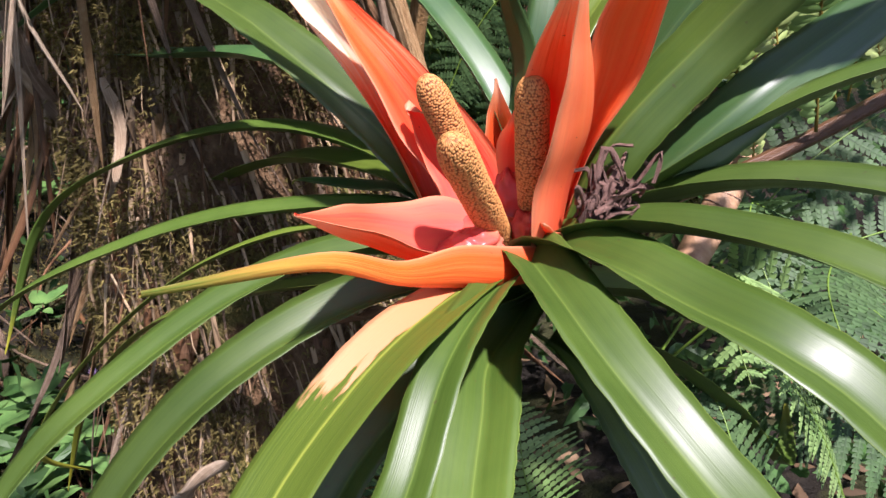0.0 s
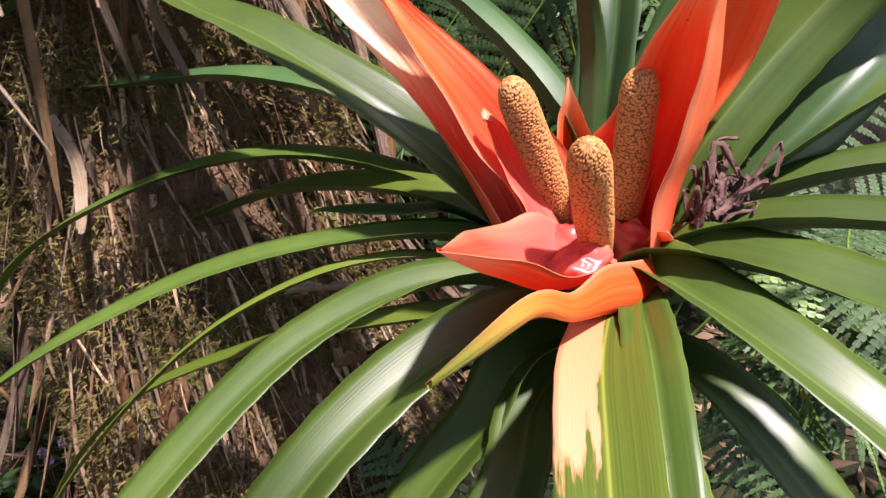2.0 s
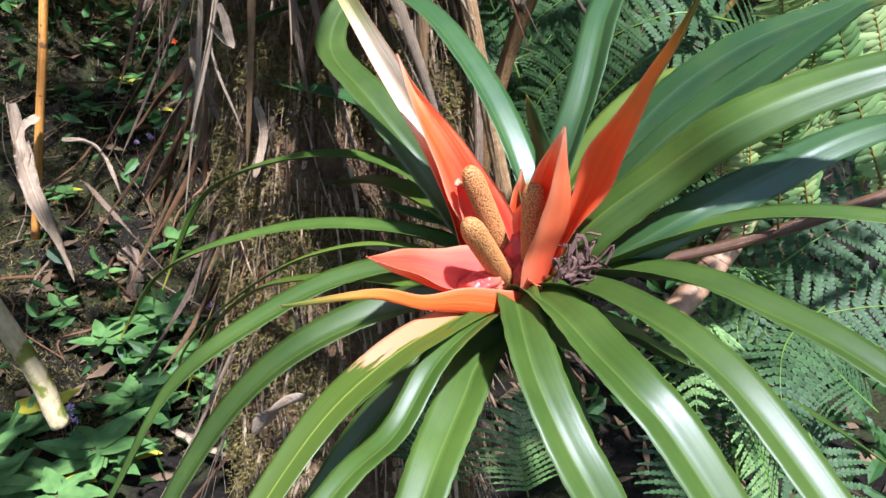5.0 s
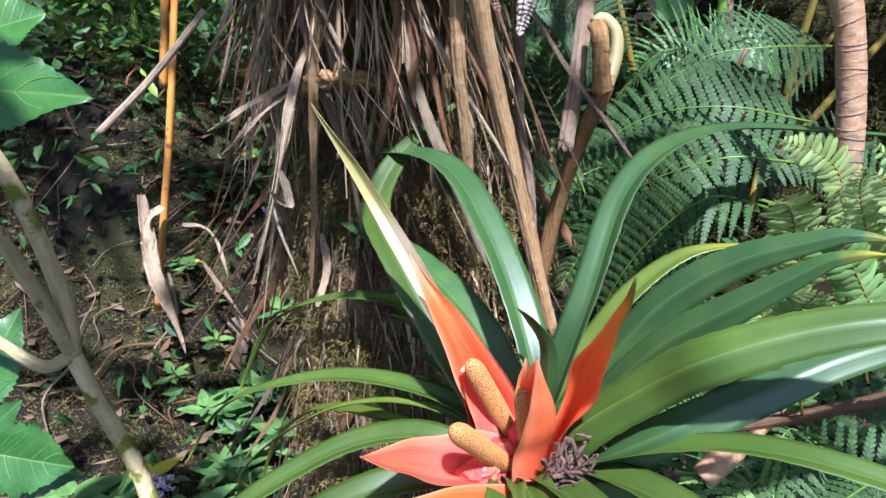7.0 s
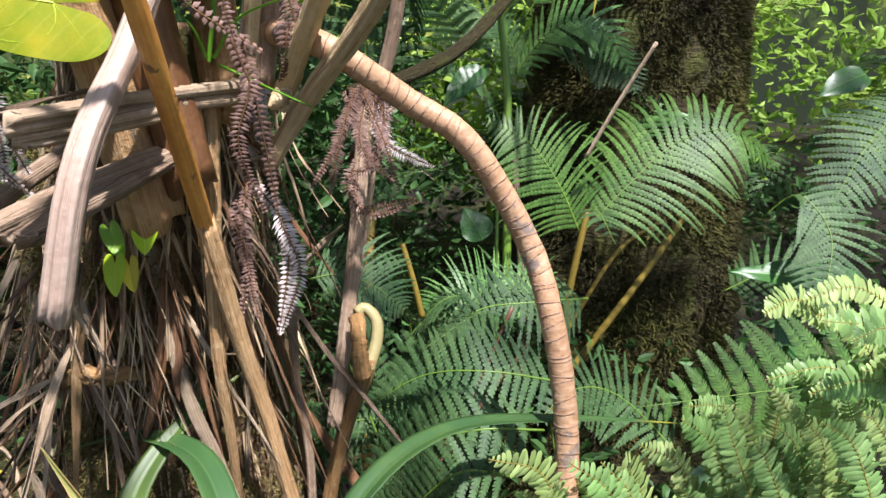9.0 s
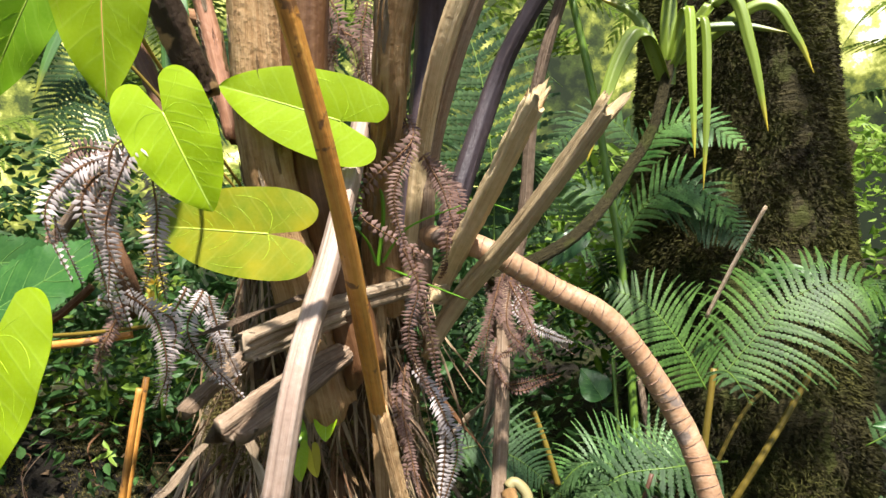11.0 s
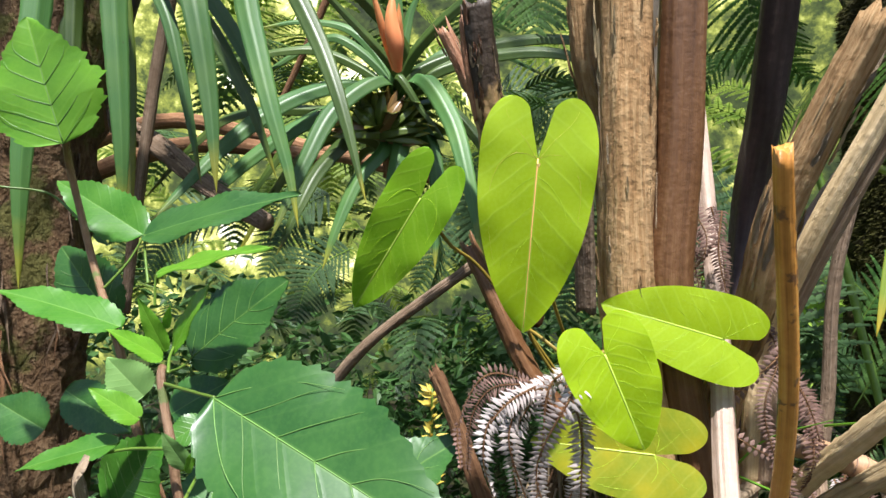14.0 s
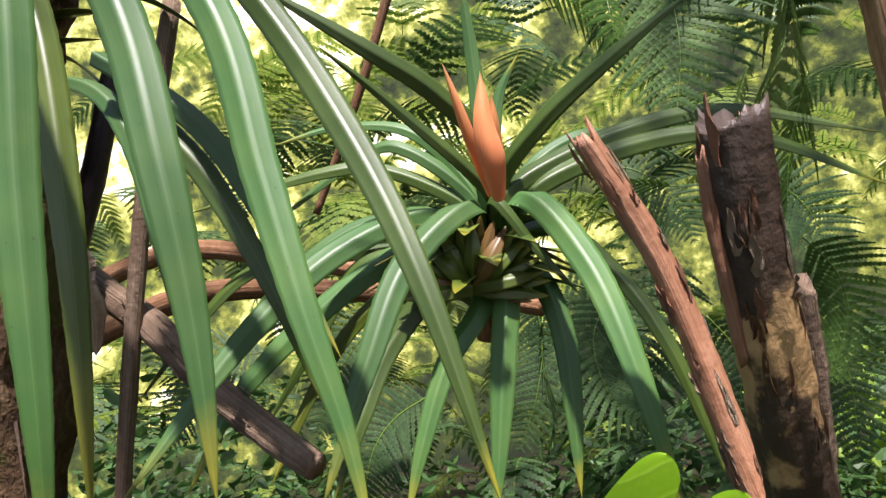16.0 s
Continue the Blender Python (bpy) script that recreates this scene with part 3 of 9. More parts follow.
def petal(plant, curves, material, n=34, cols=14, thick=0.0018, seed=0, label="", name="bract"):
    """A fleshy bract stretched over curves that run from its base to its tip, first edge to last edge."""
    rnd = np.random.RandomState(seed)
    lines = [spline(c, n)[0] for c in curves]
    grid = np.array([spline([ln[i] for ln in lines], cols + 1)[0] if i < n - 1 else np.repeat(lines[0][-1:], cols + 1, 0) for i in range(n)])
    a, b = np.gradient(grid, axis=0), np.gradient(grid, axis=1)
    nm = np.cross(b, a)
    nm /= np.linalg.norm(nm, axis=2, keepdims=True) + 1e-12
    nm[-1] = nm[-2]
    ph = rnd.uniform(0, 6.3, 4)
    for i in range(n):
        for k in range(cols + 1):
            q, w = i / (n - 1), k / cols
            grid[i, k] += nm[i, k] * (0.0010 * math.sin(11 * q + ph[0] + 3 * w) + 0.0007 * math.sin(23 * q + ph[1]) * (2 * w - 1) ** 2) * min(1, 4 * (1 - q))
    bm = bmesh.new()
    uvl = bm.loops.layers.uv.verify()
    top = [[bm.verts.new(p) for p in row] for row in grid]
    low = [[bm.verts.new(grid[i, k] - nm[i, k] * thick * (1 - 0.85 * abs(2 * k / cols - 1) ** 3)) for k in range(cols + 1)] for i in range(n)]

    def quad(vs, us, index):
        fc = bm.faces.new(vs)
        fc.material_index = index
        for lp, q in zip(fc.loops, us):
            lp[uvl].uv = q

    for i in range(n - 1):
        v0, v1 = i / (n - 1), (i + 1) / (n - 1)
        for k in range(cols):
            u0, u1 = k / cols, (k + 1) / cols
            quad((top[i][k], top[i][k + 1], top[i + 1][k + 1], top[i + 1][k]), ((u0, v0), (u1, v0), (u1, v1), (u0, v1)), 0)
            quad((low[i + 1][k], low[i + 1][k + 1], low[i][k + 1], low[i][k]), ((u0, v1), (u1, v1), (u1, v0), (u0, v0)), 1)
        for k, u in ((0, 0), (cols, 1)):
            quad((top[i][k], top[i + 1][k], low[i + 1][k], low[i][k]), ((u, v0), (u, v1), (u, v1), (u, v0)), 1)
    return part(name, bm, material, plant, label)


def cushion(bm, centre, size, seed=0, knob=0.25, rows=40, cols=60):
    """A lumpy, fleshy mass round a point."""
    off = seed * 3.7
    ring = []
    uvl = bm.loops.layers.uv.verify()
    for i in range(rows):
        a = math.pi * i / (rows - 1)
        row = []
        for k in range(cols):
            b = 2 * math.pi * k / cols
            d = Vector((math.sin(a) * math.cos(b), math.sin(a) * math.sin(b), math.cos(a)))
            r = 1 + knob * noise.noise(d * 2.2 + Vector((off, 0, 0))) + 0.5 * knob * abs(noise.noise(d * 6 + Vector((0, off, 0))))
            row.append(bm.verts.new([c + s * r * e for c, s, e in zip(centre, size, d)]))
        ring.append(row)
    for i in range(rows - 1):
        for k in range(cols):
            fc = bm.faces.new((ring[i][k], ring[i + 1][k], ring[i + 1][(k + 1) % cols], ring[i][(k + 1) % cols]))
            for lp in fc.loops:
                lp[uvl].uv = (k / cols, i / rows)


def spadix(plant, base, tip, radius, seed=0):
    """A club covered with small knobs."""
    rnd = np.random.RandomState(seed)
    base, tip = np.array(base, float), np.array(tip, float)
    ax = tip - base
    length = np.linalg.norm(ax)
    ax /= length
    sx = np.cross(ax, (0.2, 0.9, 0.1))
    sx /= np.linalg.norm(sx)
    sy = np.cross(ax, sx)
    nv, nu = 290, 160
    rows_n, knobs = int(length / 0.0018), 37
    cells = [(r, k, rnd.uniform(-0.32, 0.32), rnd.uniform(-0.3, 0.3), rnd.uniform(0.75, 1.1)) for r in range(rows_n) for k in range(knobs)]
    grid = np.array([((r + 0.5 + dy) / rows_n, ((k + 0.5 * (r % 2) + dx) / knobs) % 1.0, sz) for r, k, dx, dy, sz in cells])
    bm = bmesh.new()
    hl = bm.verts.layers.float.new("knob")
    rows = []
    for i in range(nv):
        s = i / (nv - 1)
        prof = min(1.0, 0.82 + 0.5 * s) * (1 - max(0.0, (s - 0.80) / 0.20) ** 2.4) ** 0.5
        near = grid[np.abs(grid[:, 0] - s) * length < 0.005]
        row = []
        for k in range(nu):
            a = k / nu
            du = np.abs(near[:, 1] - a)
            du = np.minimum(du, 1 - du) * 2 * math.pi * radius
            d = np.sqrt(du**2 + ((near[:, 0] - s) * length) ** 2) / (0.00108 * near[:, 2])
            h = max(0.0, 1 - d.min() ** 2) ** 0.5 if len(d) else 0.0
            r = radius * max(prof, 0.02) + 0.0009 * h * (prof > 0.1)
            c = base + ax * (length * s) + sx * (math.cos(2 * math.pi * a) * r) + sy * (math.sin(2 * math.pi * a) * r)
            v = bm.verts.new(c)
            v[hl] = h
            row.append(v)
        rows.append(row)
    for i in range(nv - 1):
        for k in range(nu):
            bm.faces.new((rows[i][k], rows[i][(k + 1) % nu], rows[i + 1][(k + 1) % nu], rows[i + 1][k]))
    return part("spadix", bm, M_SPADIX, plant, "tan club-shaped flower spike covered with small knobs")


def leaflet(bm, root, way, normal, length, width, curl=0.0):
    """One small pointed leaflet of four bent faces."""
    side = np.cross(way, normal)
    a = root + way * (length * 0.45) + normal * (curl * length * 0.1)
    b = root + way * length - normal * (curl * length * 0.35)
    f0 = normal * (width * 0.18)
    v = [bm.verts.new(p) for p in (root, a + side * (width / 2) - f0, b, a - side * (width / 2) - f0, a)]
    bm.faces.new((v[0], v[1], v[4]))
    bm.faces.new((v[1], v[2], v[4]))
    bm.faces.new((v[2], v[3], v[4]))
    bm.faces.new((v[3], v[0], v[4]))


def lobe(bm, a, b, way, side, normal, width, deep, curl, first, rnd):
    """One pair of rounded lobes on a side branch between a and b, joined along the middle."""
    mid = (a + b) / 2
    fwd = way * width * 0.42
    sag = normal * (-curl * width * 0.5)
    c0, c1, c2 = (bm.verts.new(p) for p in (a, mid, b))
    for g in (1, -1):
        w = width * rnd.uniform(0.88, 1.08)
        n0 = bm.verts.new(a + side * (g * w * deep) + normal * 0.0006)
        t0 = bm.verts.new(a + (mid - a) * 0.3 + side * (g * w * 0.92) + fwd * 0.8 + sag)
        t1 = bm.verts.new(mid + (b - mid) * 0.35 + side * (g * w) + fwd + sag)
        n1 = bm.verts.new(b + side * (g * w * deep) + normal * 0.0006)
        for vs in ((c0, c1, t0, n0), (c1, c2, n1, t1), (c1, t1, t0)):
            bm.faces.new(vs if g < 0 else vs[::-1])


def strand(plant, ctrl, size, material, seed=0, pairs=34, name="strand"):
    """One withered side branch of a fern, its leaflets curled and hanging."""
    rnd = np.random.RandomState(seed)
    pts, tan, length = spline(ctrl, pairs + 1)
    bm = bmesh.new()
    side = np.cross(tan[0], (0.15, -1, 0.1))
    spin = rnd.uniform(-0.6, 0.6)
    for k in range(pairs):
        d = tan[k]
        s2 = side - d * (side @ d)
        s2 /= np.linalg.norm(s2)
        n2 = np.cross(s2, d)
        a = spin * math.sin(k * 0.25)
        s2, n2 = s2 * math.cos(a) + n2 * math.sin(a), n2 * math.cos(a) - s2 * math.sin(a)
        f = k / pairs
        ll = size * (0.6 + 0.4 * min(1, f * 5)) * (1 - 0.75 * f**2.5)
        for g in (1, -1):
            w2 = s2 * g + d * rnd.uniform(0.25, 0.5) + n2 * rnd.uniform(-0.25, 0.25)
            w2 /= np.linalg.norm(w2)
            leaflet(bm, pts[k], w2, n2, ll * rnd.uniform(0.7, 1.15), length / pairs * 0.8, rnd.uniform(0.4, 1.1))
    stalk_bm = bmesh.new()
    tube(stalk_bm, [tuple(p) for p in pts[::3]] + [tuple(pts[-1])], 0.0016, 0.0006, 5, 24, 0.1, seed=seed)
    ob = part(name, stalk_bm, M_DRY_DARK, plant)
    tagged(part("foliage", bm, material, ob), kind="stuff")
    return ob


def frond(plant, ctrl, reach, material=None, pairs=22, small=14, lift=0.0, droop=0.35, stalk=0.12, curl=0.2, rachis=None, thick=0.004, seed=0, lean=0.45, tangle=0.0, face=None, name="frond", deep=0.42):
    """A twice-divided fern frond: rachis, side branches, leaflets. reach: the longest side branch; stalk: the bare share of the rachis."""
    rnd = np.random.RandomState(seed)
    pts, tan, length = spline(ctrl, 60)
    bm = bmesh.new()
    h = pts[-1] - pts[0]
    across = np.array((h[1], -h[0], 0.0))
    if np.linalg.norm(across) < 0.1 * np.linalg.norm(h):
        across = np.array((1.0, 0.15, 0.0))
    if face is not None:
        across = np.cross(h, np.array(face, float))
    across /= np.linalg.norm(across)
    room = length * (1 - stalk) / pairs
    for j in range(pairs):
        s = stalk + (1 - stalk) * ((j + 0.5) / pairs)
        x = s * 59
        i = min(int(x), 58)
        c = pts[i] + (pts[i + 1] - pts[i]) * (x - i)
        t = tan[i]
        sd = across - t * (across @ t)
        sd /= np.linalg.norm(sd)
        nm = np.cross(sd, t)
        if nm[2] < 0 and face is None:
            nm = -nm
        q = (s - stalk) / (1 - stalk)
        pl = reach * (0.55 + 0.45 * min(1, q / 0.25)) * (1 - max(0.0, (q - 0.25) / 0.75) ** 1.6) + reach * 0.05
        for sgn in (1, -1):
            le = lean + rnd.uniform(-0.08, 0.08) + tangle * rnd.uniform(-0.6, 0.6)
            way = sd * sgn * math.cos(le) + t * math.sin(le) + nm * (lift + tangle * rnd.uniform(-0.8, 0.8))
            way /= np.linalg.norm(way)
            m = max(5, int(small * (0.35 + 0.65 * pl / reach)))
            pll = pl * rnd.uniform(0.92, 1.06) * (1 - tangle * rnd.uniform(0, 0.5))
            prev = c
            d = way.copy()
            dr = droop * (1 + tangle * rnd.uniform(-0.5, 2.5))
            for k in range(m):
                f = (k + 0.5) / m
                d = d + np.array((0, 0, -dr / m * (0.5 + f)))
                d /= np.linalg.norm(d)
                cur = prev + d * pll / m
                n2 = nm - d * (nm @ d)
                n2 /= np.linalg.norm(n2) + 1e-9
                s2 = np.cross(d, n2)
                nxt = lobe(bm, prev, cur, d, s2, n2, min(room * 0.42, pll * 0.2) * (1 - 0.8 * f**2.2), deep, curl, k == 0, rnd)
                # the side branch itself
                e = s2 * (0.0009 + 0.0012 * (1 - f)) * reach / 0.15
                vs = [bm.verts.new(p) for p in (prev + e + n2 * 0.0006, prev - e + n2 * 0.0006, cur - e * 0.8 + n2 * 0.0006, cur + e * 0.8 + n2 * 0.0006)]
                bm.faces.new(vs)
                prev = cur
    stalk_bm = bmesh.new()
    tube(stalk_bm, [tuple(p) for p in pts[::6]] + [tuple(pts[-1])], thick * 0.6, thick * 0.18, 6, 30, 0.05, seed=seed)
    ob = part(name, stalk_bm, rachis or M_GREEN_STEM, plant)
    tagged(part("foliage", bm, material or M_FERN, ob), kind="stuff")
    return ob


def sword_frond(plant, ctrl, reach, material, pairs=26, seed=0):
    """A narrow once-divided frond with blunt oval leaflets."""
    rnd = np.random.RandomState(seed)
    pts, tan, length = spline(ctrl, 60)
    bm = bmesh.new()
    h = pts[-1] - pts[0]
    side = np.cross(h, (rnd.uniform(-0.4, 0.4), -1.0, 0.5))
    side /= np.linalg.norm(side)
    for j in range(pairs):
        q = (j + 0.5) / pairs
        x = (0.06 + 0.93 * q) * 59
        i = min(int(x), 58)
        c = pts[i] + (pts[i + 1] - pts[i]) * (x - i)
        t = tan[i]
        sd = side - t * (side @ t)
        sd /= np.linalg.norm(sd)
        nm = np.cross(sd, t)
        ln = reach * (0.65 + 0.35 * min(1.0, q / 0.2)) * (1 - max(0.0, (q - 0.55) / 0.45) ** 2 * 0.8)
        for g in (1, -1):
            way = sd * g * 0.95 + t * rnd.uniform(0.15, 0.45) + nm * rnd.uniform(-0.25, 0.3)
            way /= np.linalg.norm(way)
            w = min(ln * 0.5, length / pairs * 1.05) / 2
            s2 = np.cross(way, nm)
            ln *= rnd.uniform(0.88, 1.08)
            sag = nm * (-ln * rnd.uniform(0.02, 0.25))
            lo = [bm.verts.new(p) for p in (c - s2 * w * 0.5, c + way * ln * 0.4 - s2 * w, c + way * ln * 0.85 - s2 * w * 0.8 + sag, c + way * ln + sag, c + way * ln * 0.85 + s2 * w * 0.8 + sag, c + way * ln * 0.4 + s2 * w, c + s2 * w * 0.5)]
            ax = [bm.verts.new(p + nm * w * 0.25) for p in (c, c + way * ln * 0.45, c + way * ln * 0.85 + sag)]
            for vs in ((lo[0], lo[1], ax[1], ax[0]), (lo[1], lo[2], ax[2], ax[1]), (lo[2], lo[3], ax[2]), (lo[3], lo[4], ax[2]), (lo[4], lo[5], ax[1], ax[2]), (lo[5], lo[6], ax[0], ax[1])):
                bm.faces.new(vs)
    stalk = bmesh.new()
    tube(stalk, [tuple(p) for p in pts[::6]] + [tuple(pts[-1])], 0.0016, 0.0006, 6, 30, 0.05, seed=seed)
    ob = part("frond", stalk, M_STIPE_YELLOW, plant)
    tagged(part("foliage", bm, material, ob), kind="stuff")
    return ob


def blade(bm, base, tip, normal, width, outline, rows=26, cols=7, fold=0.15, bend=0.1, back=0.0, gap=0.0, teeth=0.0, ripple=0.0, seed=0, thick=0.0008):
    """A broad leaf from the joint of its stalk to its tip. outline(v): half width share for v from -back to 1;
    back: how far lobes reach behind the joint; gap: opening of the notch between them."""
    rnd = np.random.RandomState(seed)
    base, tip = np.array(base, float), np.array(tip, float)
    y = tip - base
    length = np.linalg.norm(y)
    y /= length
    nm = np.array(normal, float)
    nm -= y * (nm @ y)
    nm /= np.linalg.norm(nm)
    x = np.cross(y, nm)
    ph = rnd.uniform(0, 6.3)
    uvl = bm.loops.layers.uv.verify()
    for sgn in (1, -1):
        grid, under = [], []
        for i in range(rows + 1):
            v = -back + (1 + back) * (i / rows) ** (1.5 if back else 1.0)
            out = outline(v) * width / 2
            tooth = 1 + teeth * ((i % 4) / 1.5 - 1)
            inner = 0.0
            if v < 0 and back:
                t = min(1.0, -v / back)
                end = math.sqrt(max(0.0, 1 - t**2.3))
                mid = width * 0.26
                out = mid + (width / 2 - mid) * end
                inner = max(mid * (1 - end), gap * mid * t)
                inner = min(inner, mid)
            row, low = [], []
            for k in range(cols + 1):
                u = k / cols
                xx = inner + (max(out * tooth, inner + 1e-4) - inner) * u
                z = -bend * length * (v * v) + fold * xx - 0.45 * fold * xx * xx / (width / 2)
                z += ripple * length * math.sin(ph + v * 14 + sgn) * u * u * 0.5
                p = base + y * (v * length) + x * (sgn * xx) + nm * z
                row.append((bm.verts.new(p), (0.5 + sgn * 0.5 * xx / (width / 2), (v + back) / (1 + back))))
                low.append((bm.verts.new(p - nm * thick), row[-1][1]))
            grid.append(row)
            under.append(low)
        for i in range(rows):
            for k in range(cols):
                for g, flip in ((grid, sgn > 0), (under, sgn < 0)):
                    vs = [g[i][k], g[i][k + 1], g[i + 1][k + 1], g[i + 1][k]]
                    if flip:
                        vs = vs[::-1]
                    fc = bm.faces.new([q[0] for q in vs])
                    for lp, q in zip(fc.loops, vs):
                        lp[uvl].uv = q[1]


def heart_outline(v):
    if v < 0:
        return 1.0
    return max(0.0, (1 - v**2.2)) ** 0.78 + 0.012 * (v > 0.97)


def heart_leaf(plant, base, tip, normal, width, material, fold=0.2, bend=0.12, stalk=None, seed=0, back=0.35, gap=0.5, rib=None, label=""):
    bm = bmesh.new()
    blade(bm, base, tip, normal, width, heart_outline, 72, 10, fold, bend, back, gap, 0, 0.02, seed)
    ob = part("leaf_blade", bm, material, plant, label)
    if stalk:
        bm = bmesh.new()
        tube(bm, stalk, 0.0028, 0.0022, 7, 24, 0.03)
        part("leaf_stalk", bm, M_STIPE_YELLOW, plant)
    yv = np.array(tip, float) - np.array(base, float)
    ln = np.linalg.norm(yv)
    yv /= ln
    nv = np.array(normal, float)
    nv -= yv * (nv @ yv)
    nv /= np.linalg.norm(nv)
    xv = np.cross(yv, nv)

    def spot(v, x):
        z = -bend * ln * v * v + fold * abs(x) - 0.45 * fold * x * x / (width / 2)
        return np.array(base, float) + yv * (v * ln) + xv * x + nv * (z + 0.0002)

    for g in (1, -1) if width > 0.06 else ():
        for way in (((0.0, 0.01), (-0.10, 0.12), (-0.20, 0.26), (-0.27, 0.31)), ((0.0, 0.01), (-0.03, 0.16), (0.03, 0.30), (0.16, 0.38), (0.40, 0.37), (0.62, 0.30)), ((0.10, 0.01), (0.16, 0.14), (0.28, 0.26), (0.45, 0.30)), ((0.26, 0.0), (0.34, 0.12), (0.48, 0.22), (0.62, 0.24)), ((0.44, 0.0), (0.52, 0.10), (0.64, 0.17)), ((0.62, 0.0), (0.70, 0.07), (0.78, 0.10))):
            bm = bmesh.new()
            tube(bm, [spot(v, g * x * width) for v, x in way], 0.00020 if way[0][0] == 0 else 0.00014, 0.00008, 5, 14)
            part("vein", bm, (M_VEIN_PEACH if rib is not M_RIB_PALE and rib and way[0][0] == 0 else M_VEIN), ob)
    if rib:
        b, t = np.array(base, float), np.array(tip, float)
        y = (t - b) / np.linalg.norm(t - b)
        nm = np.array(normal, float)
        nm -= y * (nm @ y)
        nm /= np.linalg.norm(nm)
        ln = np.linalg.norm(t - b)
        bm = bmesh.new()
        tube(bm, [b + y * (ln * s) + nm * (-bend * ln * s * s + 0.0004) for s in (0, 0.3, 0.6, 0.97)], 0.0009, 0.0003, 6, 20)
        part("midrib", bm, rib, ob)
    return ob


def ovate(v):
    v = min(1.0, max(0.0, v))
    return max(0.0, math.sin(math.pi * v**0.62)) ** 0.72 * (1 - 0.55 * max(0.0, (v - 0.70) / 0.30) ** 1.2 * (1 - 0.6 * max(0.0, (v - 0.70) / 0.30))) + 0.008


def lobed(v):
    return ovate(v) * (1 + 0.07 * math.sin(v * 34)) + 0.10 * math.exp(-((v - 0.42) / 0.10) ** 2)


def broad(v):
    v = min(1.0, max(0.0, v))
    return max(0.0, math.sin(math.pi * v**0.72)) ** 0.62 * (1 - 0.45 * max(0.0, (v - 0.62) / 0.38) ** 1.1 * (1 - 0.5 * max(0.0, (v - 0.62) / 0.38))) * (1 + 0.025 * math.sin(v * 47)) + 0.006


def shrub_leaf(plant, base, tip, normal, width, material=None, fold=0.25, bend=0.15, outline=ovate, teeth=0.05, seed=0):
    bm = bmesh.new()
    blade(bm, base, tip, normal, width, outline, 66, 8, fold, bend, 0, 0, teeth * 0.9, 0.03, seed)
    ob = part("leaf_blade", bm, material or M_SHRUB, plant)
    if width < 0.08:
        return ob
    b0, t0 = np.array(base, float), np.array(tip, float)
    y = t0 - b0
    ln = np.linalg.norm(y)
    y /= ln
    nm = np.array(normal, float)
    nm -= y * (nm @ y)
    nm /= np.linalg.norm(nm)
    x = np.cross(y, nm)

    def spot(v, w):
        xx = w * outline(v) * width / 2
        z = -bend * ln * v * v + fold * abs(xx) - 0.45 * fold * xx * xx / (width / 2)
        return b0 + y * (v * ln) + x * xx + nm * (z + 0.0004)

    lines = [[(0.0, 0.0), (0.3, 0.0), (0.65, 0.0), (0.97, 0.0)]]
    for g in (1, -1):
        lines += [[(0.0, 0.0), (0.10, g * 0.45), (0.24, g * 0.72), (0.42, g * 0.88)]]
        lines += [[(v, 0.0), (v + 0.08, g * 0.30), (v + 0.17, g * 0.62), (v + 0.24, g * 0.88)] for v in (0.14, 0.30, 0.46, 0.60)]
    for k, way in enumerate(lines):
        bm = bmesh.new()
        tube(bm, [spot(v, w) for v, w in way], 0.0009 if k == 0 else 0.0005, 0.0002, 5, 14)
        part("vein", bm, M_SHRUB_VEIN, ob)
    return ob


def stem(plant, name, ctrl, r0, r1, material, sides=10, n=30, rough=0.05, seed=0, **more):
    bm = bmesh.new()
    tube(bm, ctrl, r0, r1, sides, n, rough, seed=seed, **more)
    return part(name, bm, material, plant)


# ---- the ground ----
def hill(x, y):
    """Height of the forest floor: level in front, a bank that rises behind to the left."""
    back = max(0.0, y - 0.5)
    z = 0.34 * min(back, 3.0) + 0.05 * noise.noise((x * 1.5, y * 1.5, 0)) + 0.02 * noise.noise((x * 6, y * 6, 3))
    z += 0.75 * math.exp(-(((x + 1.75) / 0.75) ** 2) - ((y - 1.0) / 0.9) ** 2)
    return z - 0.02


def ground():
    bm = bmesh.new()
    uvl = bm.loops.layers.uv.verify()
    xs = np.concatenate([np.linspace(-60, -4, 10), np.linspace(-3.6, 3.6, 90), np.linspace(4, 60, 10)])
    ys = np.concatenate([np.linspace(-60, -4, 8), np.linspace(-3.6, 4.4, 100), np.linspace(5, 60, 10)])
    g = [[bm.verts.new((x, y, hill(x, y) if abs(x) < 6 and y < 6 else hill(x, min(y, 6)))) for x in xs] for y in ys]
    for j in range(len(ys) - 1):
        for i in range(len(xs) - 1):
            fc = bm.faces.new((g[j][i], g[j][i + 1], g[j + 1][i + 1], g[j + 1][i]))
            for lp in fc.loops:
                lp[uvl].uv = (lp.vert.co.x, lp.vert.co.y)
    tagged(part("ground", bm, M_SOIL), "near-black forest soil with moss and litter", "ground", kind="structure")


ground()


def backdrop():
    bm = bmesh.new()
    rows = []
    for i in range(13):
        z = -1 + i * 1.0
        rows.append([bm.verts.new((9 * math.sin(a), 7.5 * math.cos(a) + 0.5, z)) for a in np.linspace(-1.7, 1.7, 40)])
    for a, b in zip(rows[:-1], rows[1:]):
        for k in range(39):
            bm.faces.new((a[k], a[k + 1], b[k + 1], b[k]))
    tagged(part("backdrop", bm, M_BACKDROP), "glowing backdrop painted with the light and dark of a far forest", "forest", kind="structure")


backdrop()

